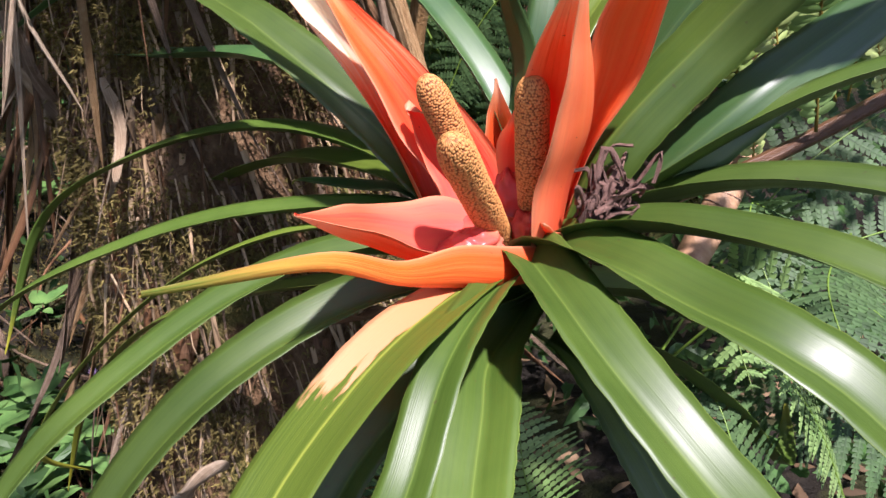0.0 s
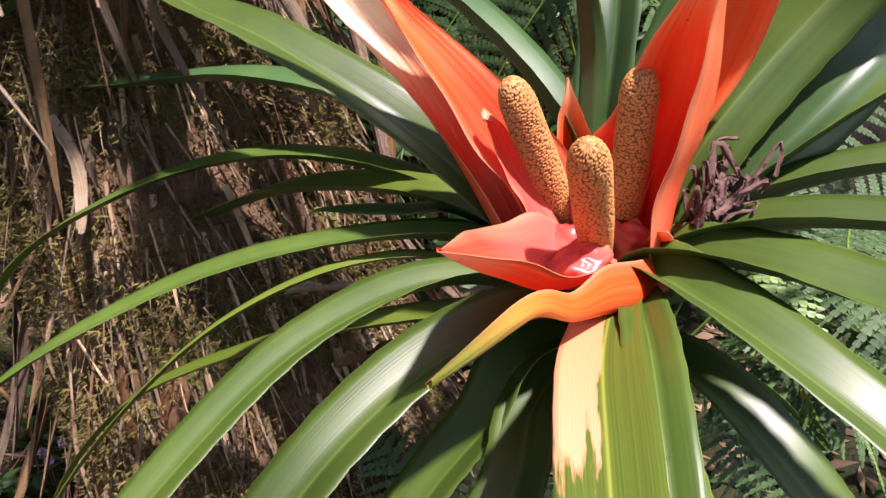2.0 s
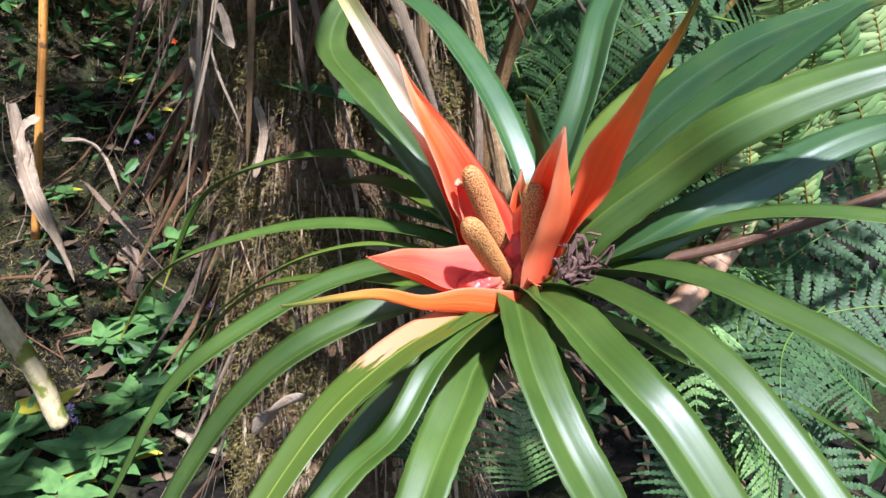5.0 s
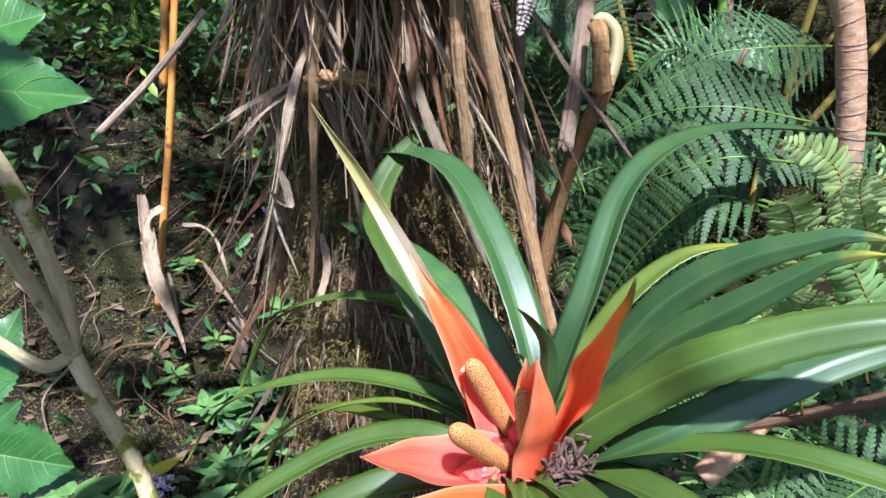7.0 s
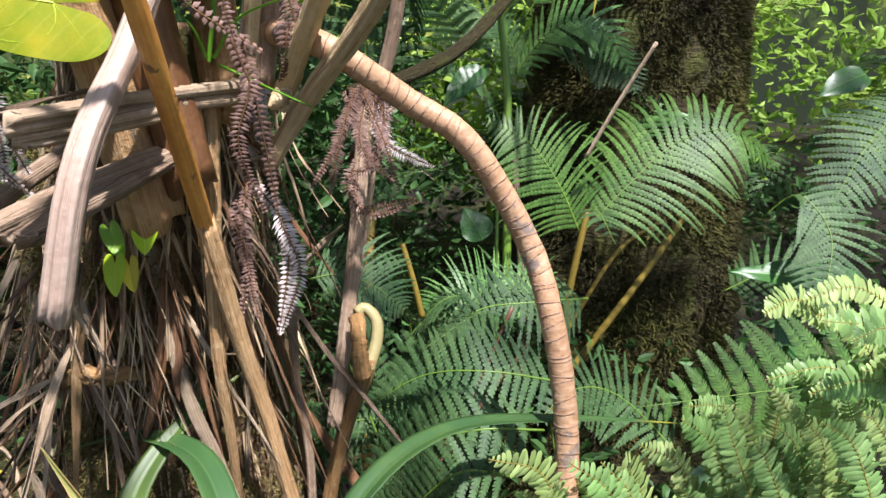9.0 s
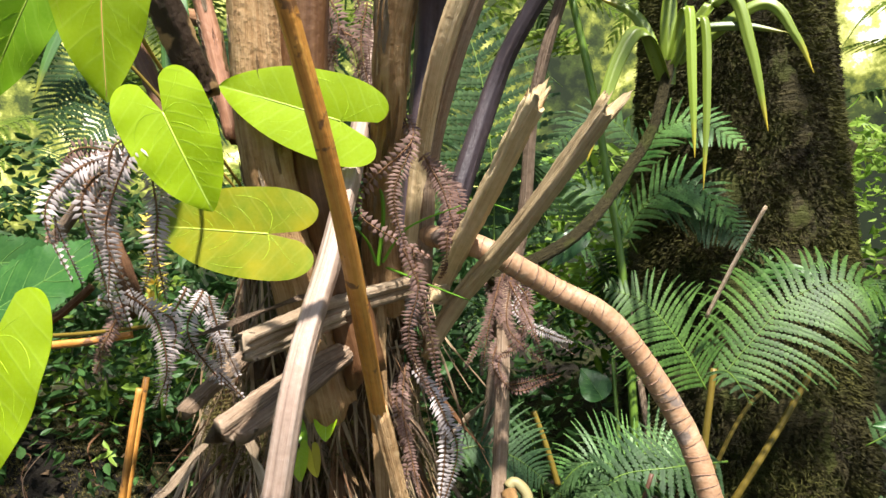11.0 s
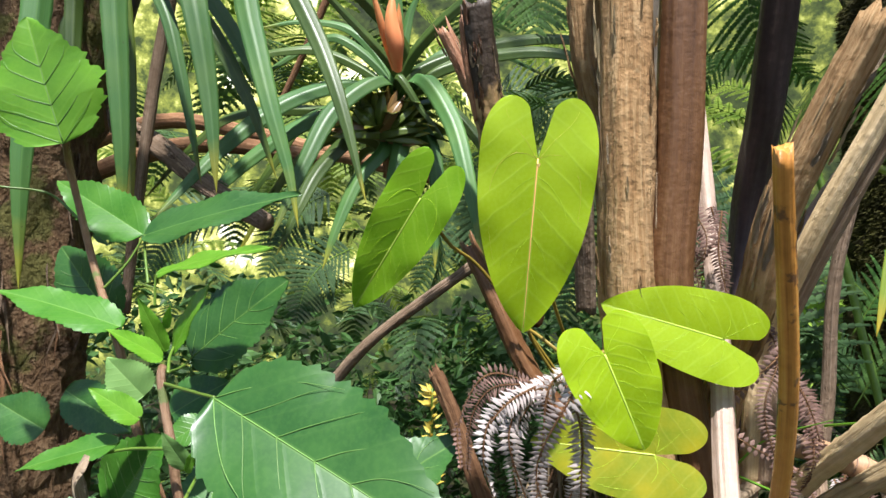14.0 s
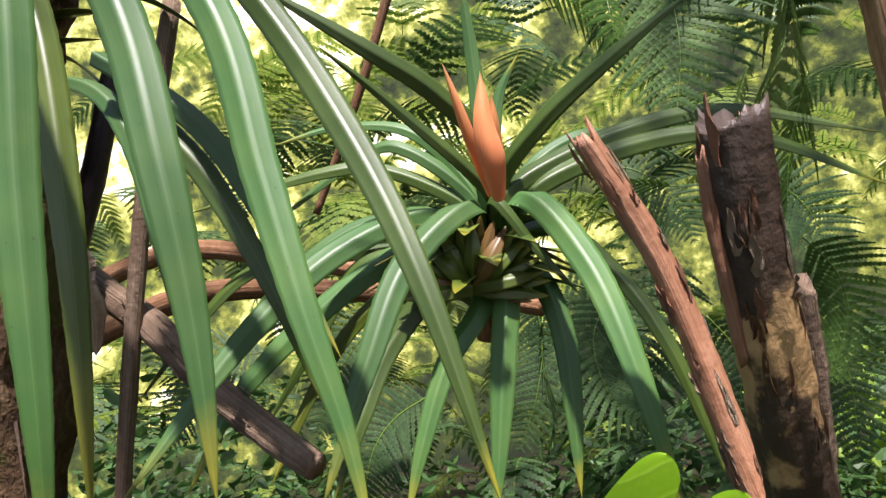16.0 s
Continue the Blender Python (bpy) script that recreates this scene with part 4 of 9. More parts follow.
M_WITHER = bark("withered_brown", [(0.3, (0.06, 0.030, 0.024)), (0.6, (0.19, 0.11, 0.085)), (0.8, (0.36, 0.25, 0.20))], (6, 2, 1))

# ---- the flowering screwpine ----
plant = thing("screwpine", (0.105, -0.675, 0.64), "climbing screwpine with glossy green strap leaves and an orange-red flower head", "plant")
CROWN = (0.105, -0.665, 0.650)
REAR = (0.105, -0.60, 0.64)
# leaves, from the lowest on one side round to the back
strap_leaf(plant, [CROWN, (0.039, -0.583, 0.687), (-0.072, -0.532, 0.691), (-0.185, -0.511, 0.674), (-0.301, -0.523, 0.634), (-0.370, -0.540, 0.544)], 0.033, M_STRAP, seed=1)
strap_leaf(plant, [REAR, (0.024, -0.507, 0.712), (-0.073, -0.413, 0.732), (-0.193, -0.355, 0.712), (-0.307, -0.348, 0.658), (-0.377, -0.382, 0.528)], 0.033, M_STRAP, seed=2)
strap_leaf(plant, [CROWN, (0.010, -0.623, 0.680), (-0.079, -0.615, 0.666), (-0.163, -0.648, 0.636), (-0.236, -0.699, 0.596), (-0.278, -0.762, 0.529)], 0.039, M_STRAP, more=0.11, droop=0.6, seed=3)
strap_leaf(plant, [CROWN, (0.031, -0.672, 0.670), (-0.038, -0.691, 0.668), (-0.108, -0.718, 0.645), (-0.163, -0.747, 0.606), (-0.206, -0.786, 0.553)], 0.046, M_STRAP, more=0.20, droop=0.9, seed=4)
strap_leaf(plant, [CROWN, (0.079, -0.711, 0.688), (0.050, -0.765, 0.704), (0.019, -0.818, 0.703), (-0.009, -0.867, 0.678), (-0.039, -0.915, 0.679)], 0.024, M_STRAP, more=0.24, droop=0.9, seed=5)
strap_leaf(plant, [CROWN, (0.092, -0.701, 0.695), (0.091, -0.755, 0.700), (0.097, -0.812, 0.689), (0.115, -0.861, 0.663), (0.143, -0.896, 0.622)], 0.040, M_STRAP, more=0.31, droop=0.9, seed=6)
strap_leaf(plant, [CROWN, (0.107, -0.696, 0.695), (0.124, -0.748, 0.707), (0.144, -0.804, 0.705), (0.161, -0.848, 0.703), (0.188, -0.881, 0.681)], 0.045, M_STRAP, more=0.35, droop=0.9, seed=7)
strap_leaf(plant, [CROWN, (0.125, -0.692, 0.695), (0.154, -0.731, 0.716), (0.184, -0.778, 0.723), (0.209, -0.828, 0.724), (0.239, -0.880, 0.707)], 0.039, M_STRAP, more=0.34, droop=0.9, seed=8)
strap_leaf(plant, [CROWN, (0.144, -0.678, 0.698), (0.189, -0.711, 0.725), (0.236, -0.753, 0.738), (0.277, -0.802, 0.738), (0.316, -0.854, 0.733)], 0.039, M_STRAP, more=0.30, droop=0.6, seed=9)
strap_leaf(plant, [REAR, (0.140, -0.649, 0.674), (0.178, -0.681, 0.719), (0.227, -0.707, 0.759), (0.284, -0.730, 0.788), (0.345, -0.759, 0.801)], 0.034, M_STRAP, more=0.26, droop=0.6, seed=10)
strap_leaf(plant, [REAR, (0.145, -0.651, 0.686), (0.188, -0.687, 0.736), (0.242, -0.698, 0.781), (0.308, -0.678, 0.807), (0.376, -0.656, 0.834)], 0.040, M_STRAP_BLUE, more=0.22, droop=0.6, seed=11, across=facing([(0.145, -0.651, 0.686), (0.188, -0.687, 0.736), (0.242, -0.698, 0.781), (0.308, -0.678, 0.807), (0.376, -0.656, 0.834)], (0.0, -1.3, 1.1)))
strap_leaf(plant, [CROWN, (0.130, -0.664, 0.700), (0.156, -0.676, 0.756), (0.208, -0.690, 0.812), (0.253, -0.721, 0.866), (0.324, -0.729, 0.902)], 0.044, M_STRAP, more=0.22, droop=0.6, seed=12, across=facing([(0.130, -0.664, 0.700), (0.156, -0.676, 0.756), (0.208, -0.690, 0.812), (0.253, -0.721, 0.866), (0.324, -0.729, 0.902)], (0.0, -1.3, 1.1)))
strap_leaf(plant, [REAR, (0.148, -0.592, 0.713), (0.190, -0.588, 0.786), (0.235, -0.596, 0.854), (0.291, -0.616, 0.908), (0.356, -0.644, 0.945)], 0.044, M_STRAP_BLUE, more=0.05, droop=0.6, seed=13, across=facing([(0.148, -0.592, 0.713), (0.190, -0.588, 0.786), (0.235, -0.596, 0.854), (0.291, -0.616, 0.908), (0.356, -0.644, 0.945)], (0.0, -1.3, 1.1)))
strap_leaf(plant, [REAR, (0.153, -0.613, 0.705), (0.191, -0.626, 0.775), (0.231, -0.650, 0.839), (0.278, -0.681, 0.894), (0.328, -0.709, 0.948)], 0.040, M_STRAP_BLUE, more=0.05, droop=0.6, seed=14, across=facing([(0.153, -0.613, 0.705), (0.191, -0.626, 0.775), (0.231, -0.650, 0.839), (0.278, -0.681, 0.894), (0.328, -0.709, 0.948)], (0.0, -1.3, 1.1)))
strap_leaf(plant, [REAR, (0.022, -0.571, 0.753), (-0.056, -0.491, 0.827), (-0.113, -0.392, 0.871), (-0.087, -0.287, 0.929), (-0.017, -0.183, 0.978)], 0.044, M_STRAP, seed=15)
strap_leaf(plant, [REAR, (0.105, -0.588, 0.757), (0.049, -0.476, 0.863), (-0.037, -0.353, 0.922), (-0.189, -0.253, 0.896), (-0.363, -0.197, 0.818)], 0.046, M_STRAP_BLUE, seed=16)
strap_leaf(plant, [REAR, (0.041, -0.499, 0.743), (-0.060, -0.397, 0.790), (-0.174, -0.282, 0.793), (-0.283, -0.156, 0.791), (-0.400, -0.035, 0.782)], 0.046, M_STRAP_BLUE, seed=17)
strap_leaf(plant, [REAR, (0.162, -0.575, 0.835), (0.210, -0.463, 0.937), (0.314, -0.335, 0.959), (0.478, -0.261, 0.940), (0.663, -0.213, 0.913)], 0.042, M_STRAP_BLUE, seed=18)
strap_leaf(plant, [REAR, (0.115, -0.599, 0.695), (0.123, -0.602, 0.750), (0.122, -0.610, 0.802), (0.107, -0.630, 0.841), (0.095, -0.663, 0.875)], 0.021, M_STRAP_BLUE, seed=19)
strap_leaf(plant, [REAR, (0.133, -0.563, 0.703), (0.171, -0.529, 0.761), (0.215, -0.498, 0.814), (0.272, -0.474, 0.852), (0.345, -0.464, 0.864)], 0.039, M_STRAP_OLD, seed=20)
strap_leaf(plant, [REAR, (-0.013, -0.563, 0.681), (-0.132, -0.539, 0.657), (-0.242, -0.529, 0.583), (-0.313, -0.511, 0.492), (-0.310, -0.436, 0.404)], 0.012, M_STRAP_OLD, seed=21)
strap_leaf(plant, [CROWN, (-0.014, -0.558, 0.628), (-0.130, -0.460, 0.586), (-0.243, -0.377, 0.524), (-0.341, -0.322, 0.418), (-0.412, -0.293, 0.277)], 0.028, M_STRAP_OLD, seed=22)
strap_leaf(plant, [(0.115, -0.668, 0.615), (0.125, -0.715, 0.617), (0.140, -0.770, 0.585), (0.160, -0.812, 0.530), (0.182, -0.845, 0.465)], 0.042, M_STRAP, seed=24)
strap_leaf(plant, [CROWN, (0.081, -0.700, 0.648), (0.056, -0.735, 0.647), (0.043, -0.773, 0.640), (0.029, -0.811, 0.631), (0.016, -0.849, 0.622)], 0.043, M_STRAP, more=0.21, droop=0.6, seed=24)
strap_leaf(plant, [CROWN, (0.061, -0.676, 0.639), (0.022, -0.695, 0.627), (-0.003, -0.727, 0.616), (-0.032, -0.756, 0.604), (-0.056, -0.787, 0.587)], 0.036, M_STRAP, more=0.20, droop=0.6, seed=25)
strap_leaf(plant, [CROWN, (0.065, -0.673, 0.646), (0.028, -0.674, 0.645), (0.002, -0.682, 0.619), (-0.039, -0.682, 0.585), (-0.084, -0.692, 0.548)], 0.046, M_STRAP, more=0.19, droop=0.6, seed=26)
strap_leaf(plant, [CROWN, (0.164, -0.592, 0.570), (0.250, -0.541, 0.501), (0.340, -0.537, 0.418), (0.411, -0.543, 0.331), (0.478, -0.454, 0.339)], 0.046, M_STRAP, seed=27)
strap_leaf(plant, [CROWN, (0.207, -0.613, 0.605), (0.294, -0.566, 0.538), (0.397, -0.534, 0.487), (0.507, -0.537, 0.429), (0.615, -0.560, 0.364)], 0.046, M_STRAP, seed=28)
strap_leaf(plant, [REAR, (0.026, -0.55, 0.71), (-0.09, -0.35, 0.68), (-0.24, -0.17, 0.57), (-0.422, 0.045, 0.335)], 0.036, M_STRAP_OLD, seed=19)
strap_leaf(plant, [REAR, (0.047, -0.552, 0.693), (0.009, -0.513, 0.693), (-0.045, -0.47, 0.696), (-0.055, -0.465, 0.692)], 0.034, M_STRAP_BLUE, seed=24)
# the bracts round the flower spikes
BOAT_TIP = (-0.038, -0.752, 0.762)
petal(plant, [[(0.088, -0.632, 0.702), (0.066, -0.642, 0.716), (0.045, -0.658, 0.729), (0.022, -0.678, 0.735), (-0.005, -0.7005, 0.746), BOAT_TIP],
              [(0.085, -0.648, 0.692), (0.055, -0.668, 0.704), (0.025, -0.694, 0.722), (-0.008, -0.720, 0.741), BOAT_TIP],
              [(0.088, -0.668, 0.686), (0.05, -0.692, 0.696), (0.0165, -0.7155, 0.714), (-0.012, -0.738, 0.738), BOAT_TIP],
              [(0.098, -0.690, 0.692), (0.056, -0.726, 0.718), (0.030, -0.738, 0.724), (0.008, -0.746, 0.741), (-0.015, -0.753, 0.754), BOAT_TIP]],
      (M_BRACT_RED, M_BRACT_BOAT), seed=31, label="salmon boat-shaped bract with a wet sheen")
ORANGE_TIP = (-0.080, -0.872, 0.786)
petal(plant, [[(0.130, -0.678, 0.692), (0.096, -0.702, 0.704), (0.046, -0.738, 0.727), (0.010, -0.772, 0.7385), (-0.026, -0.812, 0.766), ORANGE_TIP],
              [(0.128, -0.692, 0.684), (0.086, -0.722, 0.694), (0.040, -0.750, 0.714), (0.006, -0.780, 0.732), (-0.028, -0.818, 0.763), ORANGE_TIP],
              [(0.112, -0.692, 0.676), (0.070, -0.716, 0.688), (0.034, -0.742, 0.707), (0.004, -0.775, 0.7275), (-0.029, -0.815, 0.760), ORANGE_TIP]],
      (M_BRACT_ORANGE, M_BRACT_ORANGE), seed=32, label="orange bract running out into a green tip")
RED_TIP = (-0.019, -0.600, 0.897)
petal(plant, [[(0.062, -0.645, 0.69), (0.047, -0.638, 0.735), (0.030, -0.628, 0.765), (0.012, -0.615, 0.808), (-0.006, -0.605, 0.855), RED_TIP],
              [(0.075, -0.625, 0.69), (0.055, -0.612, 0.75), (0.027, -0.600, 0.805), (-0.002, -0.590, 0.857), RED_TIP],
              [(0.110, -0.622, 0.69), (0.098, -0.620, 0.74), (0.053, -0.604, 0.803), (0.0144, -0.592, 0.846), (-0.0085, -0.594, 0.875), RED_TIP]],
      (M_BRACT_RED, M_BRACT_OUTER), seed=33)
PALE_TIP = (-0.132, -0.535, 1.036)
petal(plant, [[(0.050, -0.640, 0.69), (0.0153, -0.597, 0.779), (-0.0225, -0.571, 0.842), (-0.0626, -0.555, 0.908), (-0.1, -0.543, 0.978), PALE_TIP],
              [(0.050, -0.615, 0.69), (0.020, -0.583, 0.785), (-0.018, -0.562, 0.850), (-0.056, -0.549, 0.912), (-0.096, -0.539, 0.978), PALE_TIP],
              [(0.080, -0.618, 0.69), (0.044, -0.592, 0.785), (0.004, -0.578, 0.850), (-0.040, -0.558, 0.912), (-0.086, -0.545, 0.978), PALE_TIP]],
      (M_BRACT_PALE, M_BRACT_PALE), seed=34, label="bract fading from orange through cream to a green tip")
FOLD_TIP = (0.117, -0.733, 0.865)
petal(plant, [[(0.100, -0.632, 0.69), (0.091, -0.640, 0.747), (0.0955, -0.667, 0.777), (0.1037, -0.702, 0.824), FOLD_TIP],
              [(0.122, -0.640, 0.69), (0.124, -0.655, 0.75), (0.124, -0.680, 0.785), (0.120, -0.708, 0.828), FOLD_TIP],
              [(0.114, -0.684, 0.69), (0.126, -0.690, 0.742), (0.131, -0.700, 0.772), (0.1275, -0.714, 0.812), FOLD_TIP],
              [(0.093, -0.702, 0.69), (0.097, -0.7085, 0.742), (0.1063, -0.717, 0.781), (0.1138, -0.726, 0.822), FOLD_TIP]],
      (M_BRACT_RED, M_BRACT_OUTER), seed=35, label="red bract folded round a flower spike")
OUTER_TIP = (0.184, -0.804, 0.975)
petal(plant, [[(0.108, -0.660, 0.69), (0.138, -0.665, 0.771), (0.146, -0.678, 0.827), (0.161, -0.703, 0.864), (0.177, -0.729, 0.908), (0.182, -0.767, 0.942), OUTER_TIP],
              [(0.130, -0.650, 0.69), (0.150, -0.664, 0.765), (0.164, -0.685, 0.825), (0.172, -0.710, 0.868), (0.184, -0.737, 0.908), (0.186, -0.768, 0.940), OUTER_TIP],
              [(0.118, -0.676, 0.69), (0.145, -0.678, 0.755), (0.167, -0.694, 0.798), (0.176, -0.712, 0.847), (0.182, -0.735, 0.895), (0.184, -0.767, 0.936), OUTER_TIP]],
      (M_BRACT_ORANGE, M_BRACT_ORANGE), seed=36, label="long orange bract with a green tip")
petal(plant, [[(0.085, -0.620, 0.69), (0.088, -0.612, 0.74), (0.100, -0.615, 0.79)],
              [(0.105, -0.612, 0.69), (0.105, -0.606, 0.74), (0.100, -0.615, 0.79)],
              [(0.125, -0.625, 0.69), (0.118, -0.615, 0.74), (0.100, -0.615, 0.79)]], (M_BRACT_RED, M_BRACT_OUTER), seed=38)
# a torn inner flap beside the rear spike
petal(plant, [[(0.060, -0.650, 0.695), (0.044, -0.640, 0.745), (0.036, -0.632, 0.780)],
              [(0.066, -0.641, 0.695), (0.053, -0.630, 0.750), (0.038, -0.626, 0.784), (0.036, -0.632, 0.780)],
              [(0.080, -0.640, 0.695), (0.066, -0.632, 0.735), (0.050, -0.628, 0.772), (0.036, -0.632, 0.780)]], (M_BRACT_BOAT, M_BRACT_OUTER), 24, 8, 0.0012, seed=39, label="torn pink inner flap")
petal(plant, [[(0.098, -0.69, 0.69), (0.115, -0.70, 0.705), (0.10, -0.712, 0.722)], [(0.092, -0.675, 0.69), (0.1, -0.688, 0.71), (0.10, -0.712, 0.722)]], (M_BRACT_BOAT, M_BRACT_RED), 16, 6, 0.0015, seed=40)
bract(plant, [(0.098, -0.680, 0.672), (0.066, -0.716, 0.696), (0.018, -0.781, 0.712), (-0.022, -0.849, 0.722), (-0.059, -0.915, 0.716), (-0.105, -0.985, 0.665), (-0.14, -1.03, 0.58)], 0.036, M_BRACT_LEAF, 0.10, 0.3, seed=37, label="leafy bract half orange, half green")
# pink pulp at the foot of the spikes
for k, (c, r) in enumerate((((0.075, -0.655, 0.700), (0.022, 0.018, 0.012)), ((0.100, -0.640, 0.706), (0.016, 0.014, 0.026)), ((0.103, -0.672, 0.700), (0.012, 0.016, 0.014)), ((0.060, -0.690, 0.704), (0.020, 0.015, 0.011)))):
    bm = bmesh.new()
    cushion(bm, c, r, k)
    part("pulp", bm, M_PINK, plant, "pink fleshy pulp")
# withered flower stalk beside the head
for k in range(60):
    q = np.random.RandomState(800 + k)
    c = np.array((0.138, -0.698, 0.706)) + q.uniform(-1, 1, 3) * (0.014, 0.01, 0.02)
    e = c + q.uniform(-1, 1, 3) * (0.016, 0.012, 0.018) + np.array((0.012, 0, 0.016))
    g = e + q.uniform(-1, 1, 3) * (0.014, 0.012, 0.016) + np.array((0.004, 0, -0.010))
    bm = bmesh.new()
    ribbon(bm, [c, e, g], q.uniform(0.0015, 0.006), lambda t: 1 - 0.5 * t, lambda u, t: 0.5 * u * u, 14, 3, (0.7, 0.5, 0.5), q.uniform(-300, 300), 0.15, 0.8, k, 0.0006)
    part("withered_shred", bm, M_WITHER, plant)
spadix(plant, (0.085, -0.665, 0.695), (0.044, -0.731, 0.785), 0.0100, 1)
spadix(plant, (0.088, -0.624, 0.70), (0.047, -0.645, 0.803), 0.0100, 2)
spadix(plant, (0.108, -0.66, 0.715), (0.104, -0.686, 0.803), 0.0098, 3)

# ---- the tree-fern trunk behind it ----
fern = thing("tree_fern", (-0.1, 0.0, 0.0), "old tree fern with a fibrous mossy trunk and broken leaf stalks", "tree fern")
TRUNK = [(-0.116, -0.327, -0.058), (-0.133, -0.177, 0.421), (-0.156, -0.063, 0.822), (-0.179, 0.029, 1.045), (-0.165, -0.132, 1.164), (-0.126, -0.091, 1.496)]
stem(fern, "trunk", TRUNK, 0.20, 0.13, M_TRUNK, 48, 90, 0.08, 1)


def stipe(ctrl, r0, r1, material, seed=0, rough=0.06, label="", n=40, flute=0.13, jag=0.007, **more):
    """One leaf stalk of the tree fern."""
    bm = bmesh.new()
    tube(bm, ctrl, r0, r1, 28, n, rough, seed=seed, flute=flute, jag=jag, **more)
    return part("leaf_stalk", bm, material, fern, label)


# standing stalks
stipe([(-0.07, -0.34, 1.25), (-0.11, -0.42, 1.62), (-0.098, -0.455, 1.925), (-0.073, -0.478, 2.26)], 0.038, 0.033, M_STIPE, 2, 0.09, "thick brown stalk with peeling bark")
stipe([(-0.10, -0.30, 1.40), (-0.123, -0.343, 1.916), (-0.141, -0.369, 2.057), (-0.14, -0.377, 2.316)], 0.028, 0.024, M_STIPE, 12, 0.09)
stipe([(-0.035, 0.131, 1.877), (-0.026, 0.076, 2.051), (-0.010, 0.039, 2.250), (0.006, -0.005, 2.488)], 0.030, 0.034, M_STIPE_PALE, 40, 0.06, "pale grey-brown stalk with papery peeling bark")
stipe([(-0.02, -0.34, 1.3), (-0.06, -0.40, 1.65), (-0.032, -0.432, 1.908), (0.001, -0.47, 2.223)], 0.031, 0.029, M_STIPE_DARK, 3, 0.03, "smooth dark brown stalk", groove=0.35)
stipe([(0.03, -0.2, 1.45), (0.08, -0.17, 1.80), (0.11, -0.29, 1.99), (0.125, -0.42, 2.15)], 0.027, 0.024, M_STIPE_BLACK, 4, 0.04, "blackish purple stalk")
stipe([(0.0, -0.25, 1.38), (0.005, -0.28, 1.53), (0.045, -0.37, 1.66), (0.085, -0.44, 1.80), (0.19, -0.52, 2.0)], 0.028, 0.021, M_STIPE, 5, 0.10)
stipe([(0.04, -0.25, 1.42), (0.07, -0.27, 1.60), (0.13, -0.355, 1.76), (0.245, -0.43, 1.96)], 0.017, 0.013, M_STIPE_TAN, 6, 0.05, groove=0.4)
stipe([(0.06, -0.26, 1.42), (0.085, -0.27, 1.60), (0.15, -0.35, 1.755), (0.262, -0.42, 1.95)], 0.013, 0.010, M_STIPE_GREY, 16, 0.05)
stipe([(0.08, -0.1, 1.5), (0.16, -0.04, 1.72), (0.22, -0.04, 1.84), (0.36, -0.075, 2.02)], 0.02, 0.014, M_STIPE_BLACK, 17, 0.06)
stipe([(0.15, -0.05, 1.3), (0.21, -0.012, 1.5), (0.25, -0.02, 1.75), (0.36, -0.025, 2.05)], 0.012, 0.010, M_STIPE_GREY, 18)
stipe([(0.117, -0.288, 0.633), (0.054, -0.291, 0.923), (0.025, -0.32, 1.078), (0.005, -0.37, 1.255)], 0.0105, 0.0120, M_STIPE, 37, 0.12)
stipe([(0.0, -0.35, 1.22), (0.007, -0.383, 1.27), (0.03, -0.60, 1.54), (0.019, -0.769, 1.801)], 0.0115, 0.0095, M_STIPE_ORANGE, 7, 0.04, "orange-brown cut stalk", groove=0.3, jag=0.002)
stipe([(0.093, -0.302, 1.401), (0.095, -0.278, 1.418), (0.17, -0.41, 1.525), (0.244, -0.545, 1.63)], 0.0165, 0.0145, M_STIPE_TAN, 8, 0.14, "weathered broken stalk", groove=0.5, jag=0.012)
stipe([(0.062, -0.26, 1.321), (0.12, -0.30, 1.40), (0.22, -0.42, 1.50), (0.32, -0.547, 1.617)], 0.0145, 0.0125, M_STIPE_TAN, 9, 0.14, "weathered broken stalk", groove=0.5, jag=0.012)
stipe([(-0.058, -0.603, 1.205), (-0.029, -0.582, 1.351), (-0.015, -0.472, 1.477), (0.007, -0.347, 1.67), (0.035, -0.092, 2.07)], 0.015, 0.012, M_STIPE_PINK, 10, 0.05, "pale pinkish dry stalk, split lengthwise", groove=0.4)
stipe([(-0.005, -0.271, 0.735), (-0.003, -0.301, 0.915), (-0.01, -0.313, 1.075), (-0.009, -0.303, 1.239), (-0.006, -0.293, 1.407)], 0.004, 0.014, M_STIPE, 20, 0.1)
stipe([(0.129, -0.209, 0.898), (0.144, -0.179, 1.021), (0.158, -0.143, 1.165), (0.165, -0.106, 1.281), (0.172, -0.066, 1.406)], 0.011, 0.013, M_STIPE_GREY, 21, 0.06)
stipe([(0.083, -0.187, 0.60), (0.075, -0.152, 0.811), (0.055, -0.14, 0.939), (0.061, -0.17, 1.09), (0.065, -0.18, 1.2)], 0.0075, 0.007, M_STIPE_GREY, 22, 0.05)
stipe([(0.055, 0.238, 0.55), (0.083, 0.217, 0.879), (0.107, 0.193, 1.037), (0.14, 0.165, 1.25)], 0.016, 0.017, M_STIPE_GREY, 23, 0.05, groove=0.3)
stipe([(-0.072, -0.191, 0.847), (-0.052, -0.185, 0.994), (-0.036, -0.163, 1.127), (-0.052, -0.116, 1.253)], 0.004, 0.013, M_STIPE, 24, 0.1)
stipe([(-0.106, -0.175, 0.927), (-0.147, -0.152, 1.058), (-0.171, -0.077, 1.257)], 0.011, 0.012, M_STIPE_GREY, 25, 0.06)
stipe([(-0.325, -0.387, 1.407), (-0.367, -0.392, 1.544), (-0.391, -0.395, 1.608)], 0.013, 0.010, M_DRY_DARK, 27, 0.1)
